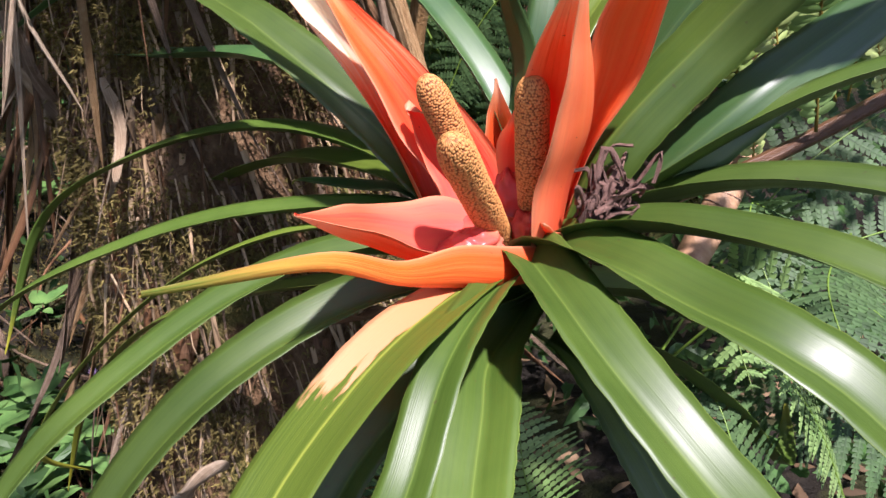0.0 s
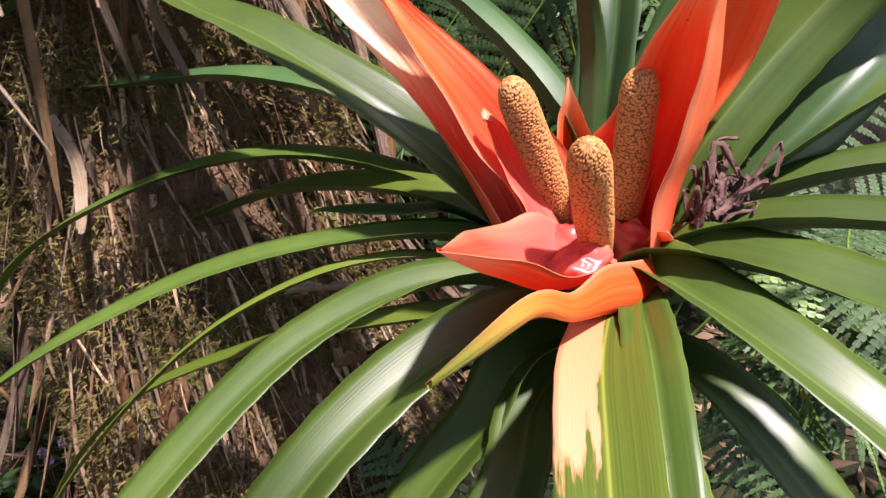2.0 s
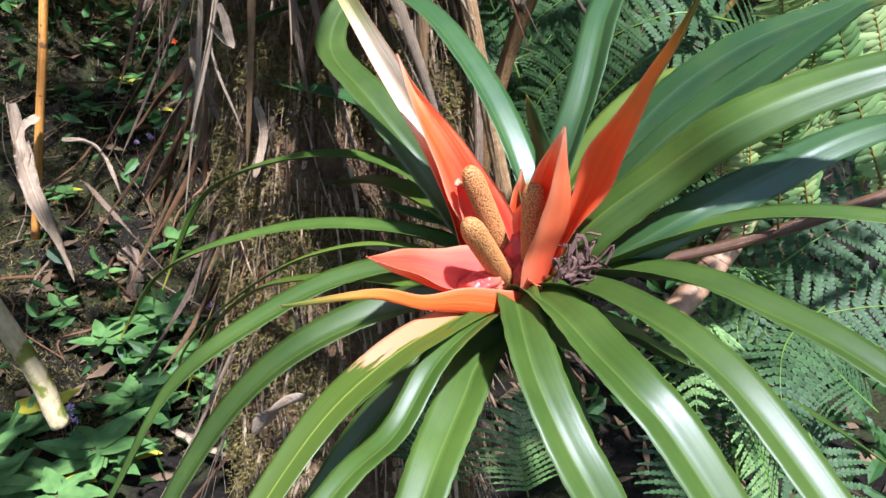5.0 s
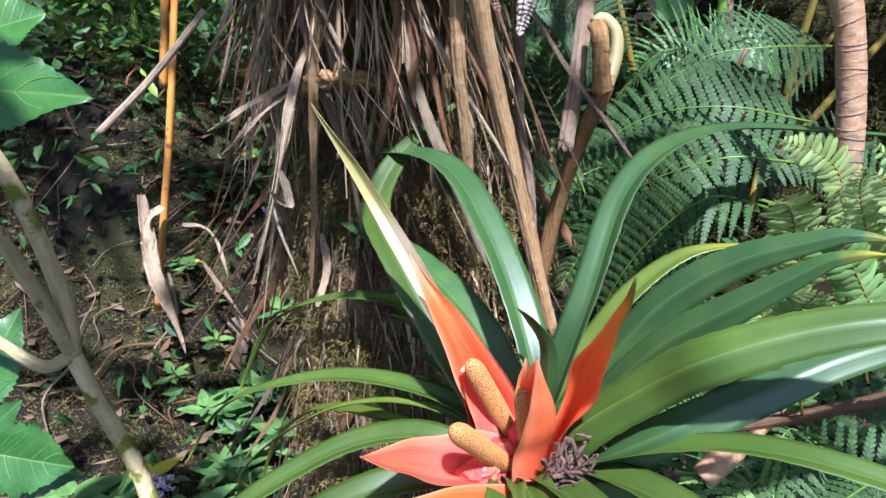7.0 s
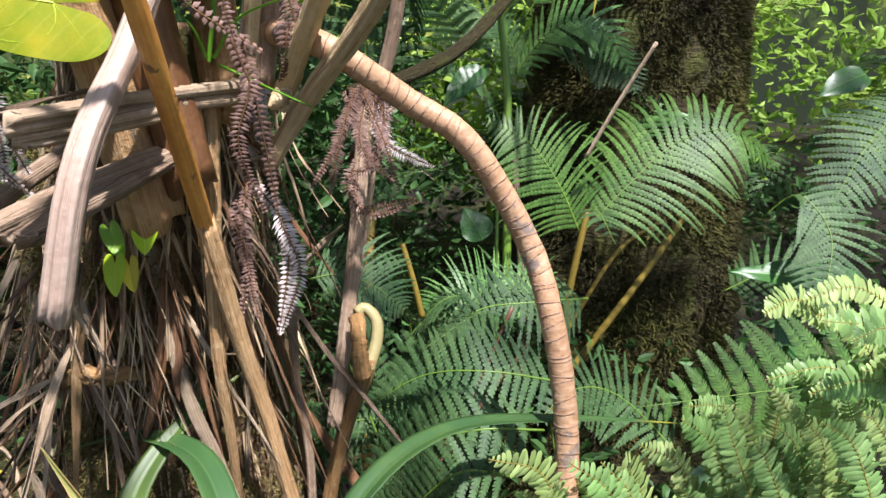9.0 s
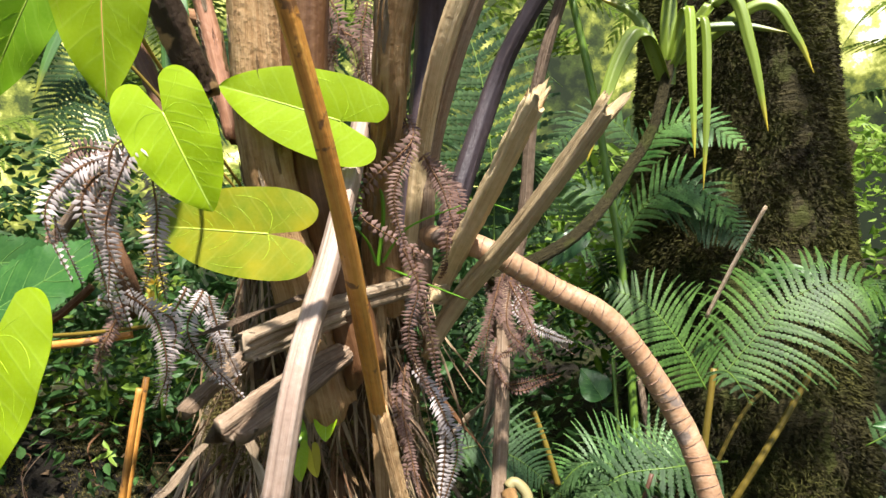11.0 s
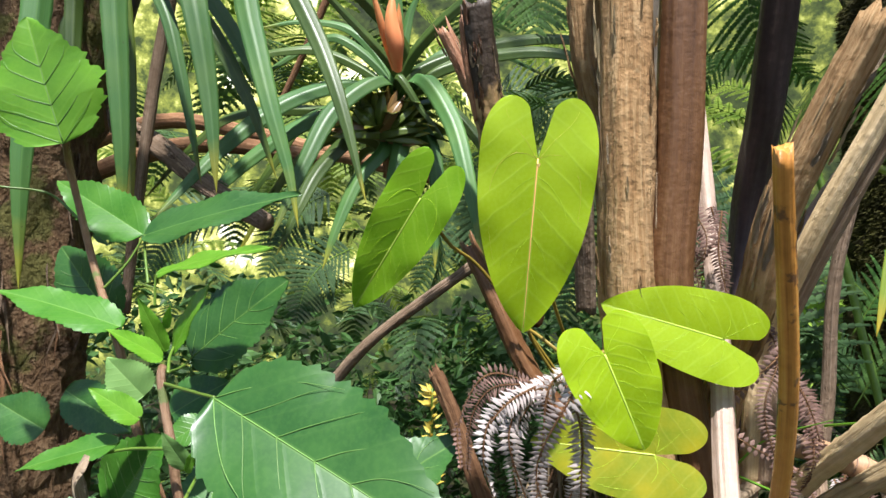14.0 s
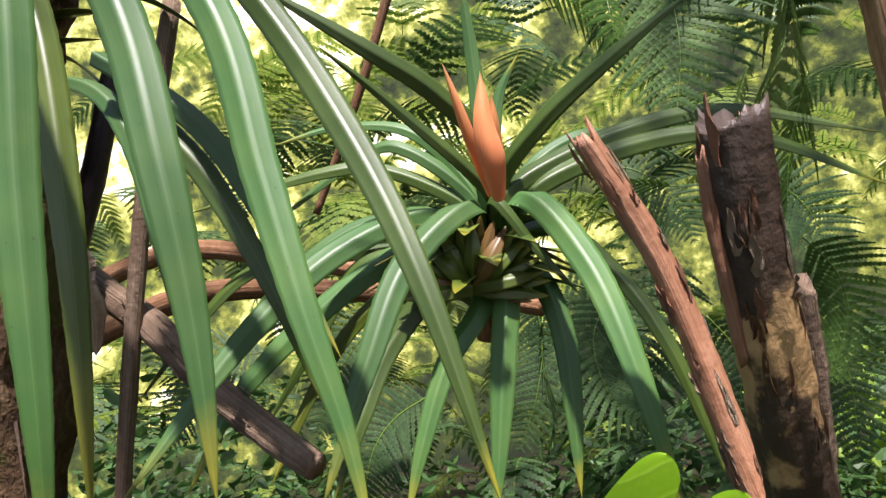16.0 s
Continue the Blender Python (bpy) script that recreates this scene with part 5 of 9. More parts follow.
stipe([(-0.179, -0.282, 1.474), (-0.262, -0.3, 1.586), (-0.309, -0.31, 1.701), (-0.353, -0.306, 1.804)], 0.019, 0.012, M_STIPE_DARK, 28, 0.08, jag=0.012)
# lying broken sheaths
stipe([(-0.077, -0.605, 1.387), (-0.062, -0.523, 1.394), (-0.027, -0.397, 1.404), (0.044, -0.256, 1.415)], 0.011, 0.016, M_STRAW, 30, 0.08, "broken straw-coloured leaf sheath", groove=0.5)
stipe([(-0.079, -0.586, 1.37), (-0.057, -0.503, 1.377), (-0.022, -0.417, 1.388)], 0.008, 0.010, M_STRAW, 31, 0.08, groove=0.5)
stipe([(-0.133, -0.558, 1.28), (-0.095, -0.471, 1.306), (-0.038, -0.372, 1.335), (-0.017, -0.267, 1.349)], 0.017, 0.013, M_STIPE_GREY, 32, 0.12, "split grey leaf sheath", groove=0.4)
stipe([(-0.114, -0.536, 1.273), (-0.075, -0.469, 1.298), (-0.021, -0.349, 1.339)], 0.012, 0.010, M_STIPE_GREY, 33, 0.12)
stipe([(-0.269, -0.381, 1.262), (-0.217, -0.312, 1.316), (-0.147, -0.187, 1.381)], 0.012, 0.012, M_STIPE_GREY, 34, 0.1)


def dry_strip(ctrl, width, material, seed=0, twist=120.0, owner=None, name="dry_strip", across=None):
    """A torn, twisted strip of dead leaf."""
    bm = bmesh.new()
    ribbon(bm, ctrl, width, lambda s: (0.5 + 0.5 * min(1, s * 6)) * (1 - s**3) ** 0.6, lambda u, s: 0.35 * abs(u) ** 1.5, 18, 4, across, twist, 0.05, 0.5, seed, 0.0008)
    return part(name, bm, material, owner or fern)


dry_strip([(-0.213, -0.242, 1.108), (-0.242, -0.334, 0.992), (-0.258, -0.401, 0.877), (-0.28, -0.44, 0.776)], 0.014, M_STRAW, 1)
dry_strip([(-0.23, -0.276, 1.067), (-0.244, -0.35, 0.958), (-0.258, -0.394, 0.867), (-0.226, -0.41, 0.767)], 0.010, M_STRAW, 2)
dry_strip([(-0.258, -0.23, 1.109), (-0.276, -0.307, 0.995), (-0.322, -0.363, 0.917)], 0.006, M_STRAW, 3)
dry_strip([(-0.239, -0.311, 1.019), (-0.295, -0.345, 0.994), (-0.349, -0.37, 0.965)], 0.010, M_STRAW, 4)
dry_strip([(-0.246, -0.318, 1.005), (-0.279, -0.348, 0.98), (-0.329, -0.378, 0.936)], 0.007, M_STRAW, 5)
dry_strip([(-0.243, -0.264, 0.777), (-0.235, -0.291, 0.712), (-0.251, -0.34, 0.661)], 0.013, M_STRAW, 6, 60)
dry_strip([(-0.242, -0.39, 0.918), (-0.235, -0.39, 0.866), (-0.244, -0.431, 0.903)], 0.012, M_STRAW, 7)
dry_strip([(-0.022, -0.179, 1.107), (-0.007, -0.206, 1.04), (0.024, -0.222, 0.989)], 0.017, M_STRAW, 8, 40)
dry_strip([(-0.211, -0.22, 1.107), (-0.195, -0.258, 1.064), (-0.189, -0.272, 1.032)], 0.010, M_STRAW, 9, 50)
dry_strip([(-0.155, -0.197, 1.009), (-0.085, -0.203, 1.011), (-0.001, -0.215, 1.018)], 0.010, M_STRAW, 10, 40)
dry_strip([(-0.042, -0.231, 0.753), (-0.022, -0.251, 0.748), (-0.006, -0.253, 0.736)], 0.014, M_STRAW, 11, 30)
dry_strip([(-0.076, -0.156, 1.301), (0.007, -0.203, 1.312), (0.067, -0.197, 1.326)], 0.008, M_STRAW, 12, 60)
dry_strip([(0.014, -0.196, 1.335), (0.031, -0.211, 1.281), (0.048, -0.228, 1.219)], 0.010, M_STRAW, 13, 60)
dry_strip([(0.054, -0.049, 1.116), (0.096, -0.057, 1.157), (0.13, -0.076, 1.196)], 0.018, M_STRAW, 14, 20)
dry_strip([(-0.105, -0.226, 1.242), (-0.041, -0.222, 1.25), (0.007, -0.215, 1.269)], 0.009, M_STIPE_GREY, 15, 60)
dry_strip([(-0.206, -0.3, 1.173), (-0.19, -0.316, 1.114), (-0.155, -0.334, 1.048)], 0.014, M_STRAW, 16, 60)
dry_strip([(-0.181, -0.495, 1.25), (-0.196, -0.548, 1.222), (-0.211, -0.602, 1.205)], 0.012, M_STRAW, 17, 60)
dry_strip([(-0.156, -0.442, 1.241), (-0.14, -0.443, 1.182), (-0.116, -0.443, 1.13)], 0.022, M_STRAW, 18, 60)
dry_strip([(-0.06, -0.402, 1.42), (-0.098, -0.461, 1.408), (-0.174, -0.528, 1.385)], 0.010, M_STIPE_GREY, 19, 60)

# flakes of bark that peel from the thick stalks
rf = random.Random(77)
for line, rad in (([(-0.07, -0.34, 1.25), (-0.11, -0.42, 1.62), (-0.098, -0.455, 1.925), (-0.073, -0.478, 2.26)], 0.037), ([(-0.10, -0.30, 1.40), (-0.123, -0.343, 1.916), (-0.141, -0.369, 2.057), (-0.14, -0.377, 2.316)], 0.025), ([(0.0, -0.25, 1.38), (0.005, -0.28, 1.53), (0.045, -0.37, 1.66), (0.085, -0.44, 1.80), (0.19, -0.52, 2.0)], 0.025)):
    lp, lt, ll = spline(line, 100)
    for k in range(30):
        i = rf.randint(8, 88)
        a = radians(rf.uniform(180, 360))
        o = np.array((math.cos(a), math.sin(a), 0.0))
        o -= lt[i] * (o @ lt[i])
        o /= np.linalg.norm(o)
        p = lp[i] + o * rad * 1.02
        ln = rf.uniform(0.02, 0.09)
        lift = o * rf.uniform(0.0006, 0.0035)
        dry_strip([tuple(p), tuple(p + lt[i] * ln * 0.5 + lift * 0.3), tuple(p + lt[i] * ln + lift)], rf.uniform(0.002, 0.008), rf.choice((M_STIPE, M_STIPE_TAN, M_STIPE_TAN, M_STRAW)), 1500 + k, rf.uniform(-30, 30), name="bark_flake", across=tuple(np.cross(lt[i], o)))

# dead strips and roots that hang all over the trunk
rnd = random.Random(4)
tp, tt, tl = spline(TRUNK, 80)
for k in range(230):
    i = rnd.randint(30, 79) if k % 4 else rnd.randint(16, 46)
    a = radians(rnd.uniform(175, 365))
    r = 0.215 - 0.07 * i / 80 + rnd.uniform(-0.015, 0.015)
    o = np.array((math.cos(a), math.sin(a) * 0.95, 0))
    p = tp[i] + o * r
    ln = rnd.uniform(0.15, 0.6)
    sway = np.array((max(-0.8, min(0.6, rnd.gauss(-0.05, 0.40))), rnd.uniform(-0.2, 0.1), 0))
    q = [p, p + o * rnd.uniform(-0.01, 0.03) + sway * ln * 0.4 + np.array((0, 0, -ln * 0.5)), p + o * rnd.uniform(-0.01, 0.035) + sway * ln + np.array((0, 0, -ln))]
    dry_strip([tuple(v) for v in q], rnd.choice((0.004, 0.006, 0.008, 0.011, 0.015, 0.022)), rnd.choice((M_STRAW, M_STIPE_GREY, M_STIPE_DARK, M_DRY_DARK, M_DRY_DARK, M_STIPE)), 200 + k, rnd.uniform(-70, 70), across=(-o[1], o[0], 0))
# slabs of dead leaf bases on its lower part
for k in range(150):
    i = rnd.randint(10, 40)
    a = radians(rnd.uniform(180, 360))
    o = np.array((math.cos(a), math.sin(a), 0))
    p = tp[i] + o * (0.215 - 0.07 * i / 80)
    ln = rnd.uniform(0.12, 0.4)
    sway = np.array((rnd.uniform(-0.12, 0.12), 0, 0)) * ln
    lift = o * rnd.uniform(0.0, 0.02)
    dry_strip([tuple(v) for v in (p - lift, p + lift + sway * 0.5 + np.array((0, 0, -ln * 0.5)), p + lift * 0.4 + sway + np.array((0, 0, -ln)))], rnd.uniform(0.012, 0.05), rnd.choice((M_STIPE, M_DRY_DARK, M_STIPE, M_STIPE_DARK, M_STIPE_GREY)), 1200 + k, rnd.uniform(-40, 40), across=(-o[1], o[0], 0), name="leaf_base")
for k in range(150):
    i = rnd.randint(14, 78)
    a = radians(rnd.uniform(185, 360))
    o = np.array((math.cos(a), math.sin(a), 0))
    p = tp[i] + o * (0.22 - 0.07 * i / 80)
    ln = rnd.uniform(0.1, 0.35)
    sway = np.array((rnd.uniform(-0.5, 0.5), rnd.uniform(-0.2, 0.1), 0)) * ln
    bm = bmesh.new()
    tube(bm, [p, p + o * 0.03 + sway * 0.3 + np.array((0, 0, -ln * 0.4)), p + o * 0.02 + sway + np.array((0, 0, -ln))], 0.0016, 0.0007, 5, 14, 0.1)
    part("root", bm, rnd.choice((M_STRAW, M_DRY_DARK, M_STIPE_GREY)), fern)


bm = bmesh.new()
for k in range(1100):
    i = rnd.randint(8, 78)
    a = radians(rnd.uniform(172, 368))
    o = np.array((math.cos(a), math.sin(a), 0))
    p = tp[i] + o * (0.222 - 0.07 * i / 80 + rnd.uniform(-0.008, 0.02))
    ln = rnd.uniform(0.05, 0.30)
    sway = np.array((rnd.uniform(-0.35, 0.35), rnd.uniform(-0.1, 0.1), 0)) * ln
    ribbon(bm, [p, p + o * rnd.uniform(0, 0.02) + sway * rnd.uniform(0, 0.7) + np.array((0, 0, -ln * 0.5)), p + o * rnd.uniform(0, 0.025) + sway + np.array((0, 0, -ln))], rnd.choice((0.0015, 0.0025, 0.004, 0.007)), lambda t: 1 - 0.6 * t, lambda u, t: 0.2 * u * u, 9, 2, (-o[1], o[0], 0.0), rnd.uniform(-200, 200), 0.0, 0.6, k, 0.0004)
M_FIBRE = plain_leaf("dead_fibre", (0.14, 0.078, 0.038), (0.50, 0.37, 0.22), 0.75, 0.1, spread=1.0)
tagged(part("fibre", bm, M_FIBRE, fern), kind="stuff")


def moss_tufts(owner, pts, count, size, material, seed, name="moss"):
    """Short blades of moss strewn over a surface."""
    r2 = random.Random(seed)
    bm = bmesh.new()
    for k in range(count):
        p, nrm = pts(r2)
        for j in range(3):
            d = (np.array(nrm) + np.array([r2.uniform(-0.9, 0.9) for q in range(3)]))
            d /= np.linalg.norm(d)
            sd = np.cross(d, (r2.uniform(-1, 1), r2.uniform(-1, 1), r2.uniform(-1, 1)))
            sd /= np.linalg.norm(sd) + 1e-6
            ln = size * r2.uniform(0.5, 1.5)
            vs = [bm.verts.new(v) for v in (p - sd * ln * 0.12, p + sd * ln * 0.12, p + d * ln)]
            bm.faces.new(vs)
    return tagged(part(name, bm, material, owner), kind="stuff")


M_MOSS_BLADE = plain_leaf("moss_blade", (0.075, 0.060, 0.015), (0.21, 0.165, 0.048), 0.8, 0.25)


def on_trunk(r2):
    patch = r2.randint(0, 69)
    i = int(6 + (patch * 37) % 62 + r2.gauss(0, 2.2))
    a = radians(185 + (patch * 71) % 170 + r2.gauss(0, 9))
    o = np.array((math.cos(a), math.sin(a), r2.uniform(-0.4, 0.2)))
    return tp[i] + (tp[i + 1] - tp[i]) * r2.random() + o * np.array((1, 1, 0)) * (0.228 - 0.07 * i / 80 + r2.uniform(-0.01, 0.015)), o


moss_tufts(fern, on_trunk, 26000, 0.0075, M_MOSS_BLADE, 3)

# a matted lump of fibre on the trunk
bm = bmesh.new()
tube(bm, [(-0.253, -0.275, 1.005), (-0.191, -0.31, 1.022), (-0.146, -0.301, 1.02), (-0.123, -0.228, 0.997)], 0.012, 0.009, 18, 40, 0.7, seed=8)
part("fibre_mat", bm, M_FIDDLE, fern)

# the crozier
crozier = thing("fern_crozier", (0.079, -0.039, 0.50), "unfurling fern crozier with brown scales and a cream back", "fern shoot")
stem(crozier, "stalk", [(0.075, -0.03, 0.3), (0.087, -0.137, 0.595), (0.101, -0.147, 0.702), (0.12, -0.149, 0.802), (0.149, -0.18, 0.905), (0.178, -0.202, 0.976), (0.184, -0.2, 1.008)], 0.0115, 0.0130, M_FIDDLE, 12, 40, 0.10, 4)
stem(crozier, "back", [(0.184, -0.206, 0.992), (0.195, -0.189, 1.031), (0.194, -0.177, 1.062), (0.176, -0.172, 1.081), (0.164, -0.177, 1.074)], 0.010, 0.009, M_CREAM, 12, 30, 0.03, 5)
stem(crozier, "curl", [(0.177, -0.22, 0.987), (0.175, -0.226, 1.026), (0.172, -0.22, 1.057), (0.167, -0.198, 1.075)], 0.0135, 0.011, M_FIDDLE, 12, 30, 0.22, 6)

# ringed climbing stem
M_SCAR = bark("leaf_scar_brown", [(0.3, (0.20, 0.115, 0.075)), (0.6, (0.31, 0.20, 0.14)), (0.8, (0.42, 0.30, 0.22))], (5, 2, 1))
runner = thing("climbing_vine", (0.156, -0.345, 1.467), "thick brown climbing stem with raised leaf-scar rings", "stem")
RUN = [(0.07, -0.26, 1.49), (0.156, -0.335, 1.467), (0.25, -0.303, 1.405), (0.334, -0.296, 1.347), (0.417, -0.271, 1.212), (0.449, -0.288, 1.118), (0.474, -0.299, 0.985), (0.479, -0.319, 0.853), (0.462, -0.360, 0.731), (0.406, -0.422, 0.632), (0.320, -0.477, 0.540)]
pts_r, tan_r, len_r = spline(RUN, 300)
stem(runner, "stem", RUN, 0.0165, 0.0175, M_RINGED, 14, 300, 0.03, 3)
for k in range(72):
    m = 3 + k * 4 + rnd.randint(-1, 1)
    x, t = pts_r[m], tan_r[m]
    sd = np.cross(t, (0.1, 0.9, 0.4))
    sd /= np.linalg.norm(sd)
    up = np.cross(t, sd)
    lean_k = rnd.uniform(-0.25, 0.25)
    loop = [x + (sd * math.cos(a) + up * math.sin(a)) * (0.0165 + 0.001 * m / 300) + t * (0.004 * math.sin(a + k) + lean_k * 0.012 * math.cos(a)) for a in np.linspace(0, 2 * math.pi, 15)]
    bm = bmesh.new()
    tube(bm, loop, 0.0007, 0.0007, 5, 30, 0.6, seed=k, cap=False)
    part("leaf_scar", bm, M_SCAR, runner)

# the mossy tree farther back
far_tree = thing("mossy_tree", (0.83, 1.081, 0.612), "broad tree trunk covered with dark moss", "tree")
FT = [(0.8, 0.964, -0.042), (0.845, 1.035, 0.739), (0.882, 1.102, 1.371), (0.954, 1.239, 2.817)]
stem(far_tree, "trunk", FT, 0.40, 0.24, M_MOSS, 44, 70, 0.12, 5)
fp_, ft_, fl_ = spline(FT, 60)


def on_far(r2):
    i = r2.randint(4, 56)
    a = radians(r2.uniform(170, 370))
    o = np.array((math.cos(a), math.sin(a), -0.5))
    return fp_[i] + (fp_[i + 1] - fp_[i]) * r2.random() + o * np.array((1, 1, 0)) * (0.41 - 0.16 * i / 60), o


M_MOSS_DARK = plain_leaf("moss_dark", (0.014, 0.010, 0.004), (0.078, 0.076, 0.015), 0.9, 0.15, spread=1.0, scale=4)
moss_tufts(far_tree, on_far, 38000, 0.019, M_MOSS_DARK, 5)

# ---- anthurium on the trunk ----
anth = thing("anthurium", (-0.08, -0.4, 1.35), "anthurium with bright yellow-green heart-shaped leaves", "plant")
M_MIDRIB = bark("pinkish_midrib", [(0.3, (0.70, 0.34, 0.10)), (0.7, (0.76, 0.42, 0.16))], (4, 1, 1), rough=0.4, strength=0.2)
heart_leaf(anth, (-0.199, -0.614, 1.851), (-0.231, -0.596, 1.655), (0.15, -1, 0.12), 0.132, M_HEART, rib=M_MIDRIB, seed=1, stalk=[(-0.199, -0.613, 1.846), (-0.207, -0.563, 1.76), (-0.204, -0.467, 1.684), (-0.178, -0.325, 1.557)])
heart_leaf(anth, (-0.141, -0.623, 1.631), (-0.105, -0.606, 1.526), (0.1, -1, 0.2), 0.098, M_HEART, rib=M_RIB_PALE, seed=2, stalk=[(-0.144, -0.574, 1.632), (-0.167, -0.504, 1.606), (-0.244, -0.447, 1.66), (-0.211, -0.378, 1.579)])
heart_leaf(anth, (-0.378, -0.477, 1.847), (-0.489, -0.463, 1.698), (0.45, -1, 0.05), 0.098, M_HEART_DARK, rib=M_RIB_PALE, seed=3, stalk=[(-0.38, -0.471, 1.844), (-0.352, -0.429, 1.787), (-0.311, -0.379, 1.744), (-0.209, -0.283, 1.567)])
heart_leaf(anth, (-0.002, -0.446, 1.638), (-0.14, -0.492, 1.689), (0.1, -1, 0.08), 0.112, M_HEART, rib=M_RIB_PALE, seed=4, stalk=[(-0.001, -0.441, 1.638), (-0.023, -0.391, 1.578), (-0.057, -0.336, 1.501)])
heart_leaf(anth, (-0.095, -0.474, 1.502), (-0.245, -0.484, 1.522), (0.05, -0.98, 0.12), 0.116, M_HEART_YELLOW, seed=5, bend=0.04, fold=0.12, rib=M_RIB_PALE, back=0.40, gap=0.3, label="yellowing heart-shaped leaf with a torn edge")
heart_leaf(anth, (-0.279, -0.707, 1.417), (-0.312, -0.722, 1.272), (0.1, -1, 0.25), 0.122, M_HEART, rib=M_RIB_PALE, seed=6, stalk=[(-0.279, -0.704, 1.415), (-0.267, -0.601, 1.403), (-0.242, -0.492, 1.397)])
heart_leaf(anth, (-0.070, -0.366, 1.254), (-0.068, -0.387, 1.218), (0, -1, 0.2), 0.036, M_HEART, seed=7)
heart_leaf(anth, (-0.107, -0.382, 1.203), (-0.102, -0.402, 1.168), (0, -1, 0.2), 0.028, M_HEART, seed=8)
heart_leaf(anth, (-0.089, -0.382, 1.201), (-0.079, -0.400, 1.173), (0, -1, 0.2), 0.024, M_HERB_YELLOW, seed=9, label="small yellow leaf")
heart_leaf(anth, (-0.123, -0.352, 1.238), (-0.098, -0.380, 1.210), (0.4, -1, 0.2), 0.025, M_HEART_DARK, seed=16)

# grass tuft on the trunk
tuft = thing("grass_tuft", (0.007, -0.309, 1.453), "thin bright green grass tuft on the trunk", "grass")
for k, c in enumerate(([(0.003, -0.31, 1.449), (0.019, -0.323, 1.533), (0.007, -0.33, 1.615)], [(0.011, -0.309, 1.453), (0.056, -0.341, 1.5), (0.134, -0.36, 1.527)], [(0, -0.31, 1.453), (-0.007, -0.329, 1.486), (-0.023, -0.34, 1.511)], [(0.015, -0.309, 1.445), (0.086, -0.352, 1.419), (0.16, -0.375, 1.39)], [(0.127, -0.342, 1.516), (0.17, -0.386, 1.525), (0.207, -0.403, 1.513)])):
    strap_leaf(tuft, c, 0.006, M_SHRUB_YOUNG, seed=60 + k, name="blade")

# ---- dead hanging fronds ----
dead = thing("dead_fronds", (-0.217, -0.58, 1.604), "withered grey and brown fern fronds hanging from the trunk", "fern")
def add_strand_c(k, c, reach, mat):
    strand(dead, c, 0.018 if mat is M_FERN_DEAD else 0.016, mat, 70 + k, 44)
    for j in range(1):
        jit = [tuple(np.array(p) + np.random.RandomState(k * 7 + j + i).normal(0, 1, 3) * (0.016, 0.012, 0.008)) for i, p in enumerate(c)]
        strand(dead, jit, reach * 0.65, mat, 170 + 3 * k + j)


add_strand_c(0, [(-0.186, -0.597, 1.613), (-0.203, -0.62, 1.595), (-0.216, -0.608, 1.526), (-0.233, -0.596, 1.436)], 0.028, M_FERN_DEAD)
add_strand_c(1, [(-0.192, -0.578, 1.608), (-0.175, -0.591, 1.561), (-0.176, -0.588, 1.509), (-0.207, -0.57, 1.444)], 0.030, M_FERN_DEAD)
add_strand_c(2, [(-0.206, -0.58, 1.603), (-0.252, -0.61, 1.579), (-0.278, -0.612, 1.536), (-0.27, -0.585, 1.455)], 0.024, M_FERN_DEAD)
add_strand_c(3, [(-0.22, -0.562, 1.591), (-0.25, -0.586, 1.54), (-0.249, -0.581, 1.473), (-0.249, -0.556, 1.403)], 0.026, M_FERN_DEAD)
add_strand_c(4, [(-0.232, -0.565, 1.598), (-0.273, -0.574, 1.595), (-0.298, -0.578, 1.563), (-0.307, -0.575, 1.502)], 0.020, M_FERN_BROWN)
add_strand_c(5, [(-0.239, -0.556, 1.443), (-0.209, -0.548, 1.413), (-0.201, -0.542, 1.352), (-0.231, -0.524, 1.3)], 0.022, M_FERN_DEAD)
add_strand_c(6, [(-0.25, -0.548, 1.428), (-0.264, -0.558, 1.39), (-0.28, -0.559, 1.351)], 0.018, M_FERN_BROWN)
add_strand_c(7, [(-0.181, -0.481, 1.436), (-0.194, -0.502, 1.391), (-0.171, -0.493, 1.339), (-0.144, -0.463, 1.295)], 0.020, M_FERN_DEAD)
add_strand_c(8, [(-0.175, -0.479, 1.429), (-0.165, -0.474, 1.377), (-0.148, -0.466, 1.325)], 0.018, M_FERN_DEAD)
add_strand_c(9, [(-0.025, -0.374, 1.878), (-0.024, -0.388, 1.784), (-0.021, -0.383, 1.721)], 0.030, M_FERN_BROWN)
add_strand_c(10, [(0.009, -0.363, 1.819), (0.019, -0.356, 1.753), (0.018, -0.352, 1.689)], 0.028, M_FERN_BROWN)
add_strand_c(11, [(0.062, -0.36, 1.659), (0.073, -0.375, 1.61), (0.048, -0.386, 1.542), (0.063, -0.377, 1.449)], 0.024, M_FERN_BROWN)
add_strand_c(12, [(0.085, -0.33, 1.595), (0.11, -0.342, 1.545), (0.12, -0.335, 1.473), (0.093, -0.317, 1.425)], 0.034, M_FERN_BROWN)
add_strand_c(13, [(0.065, -0.368, 1.478), (0.071, -0.373, 1.417), (0.054, -0.372, 1.35), (0.077, -0.35, 1.261)], 0.022, M_FERN_BROWN)
add_strand_c(14, [(0.174, -0.216, 1.417), (0.153, -0.237, 1.344), (0.138, -0.235, 1.268)], 0.020, M_FERN_BROWN)
add_strand_c(15, [(0.191, -0.212, 1.416), (0.182, -0.23, 1.342), (0.229, -0.226, 1.285)], 0.018, M_FERN_BROWN)
add_strand_c(16, [(0.185, -0.193, 1.414), (0.214, -0.205, 1.379), (0.196, -0.225, 1.315), (0.161, -0.231, 1.292)], 0.018, M_FERN_BROWN)
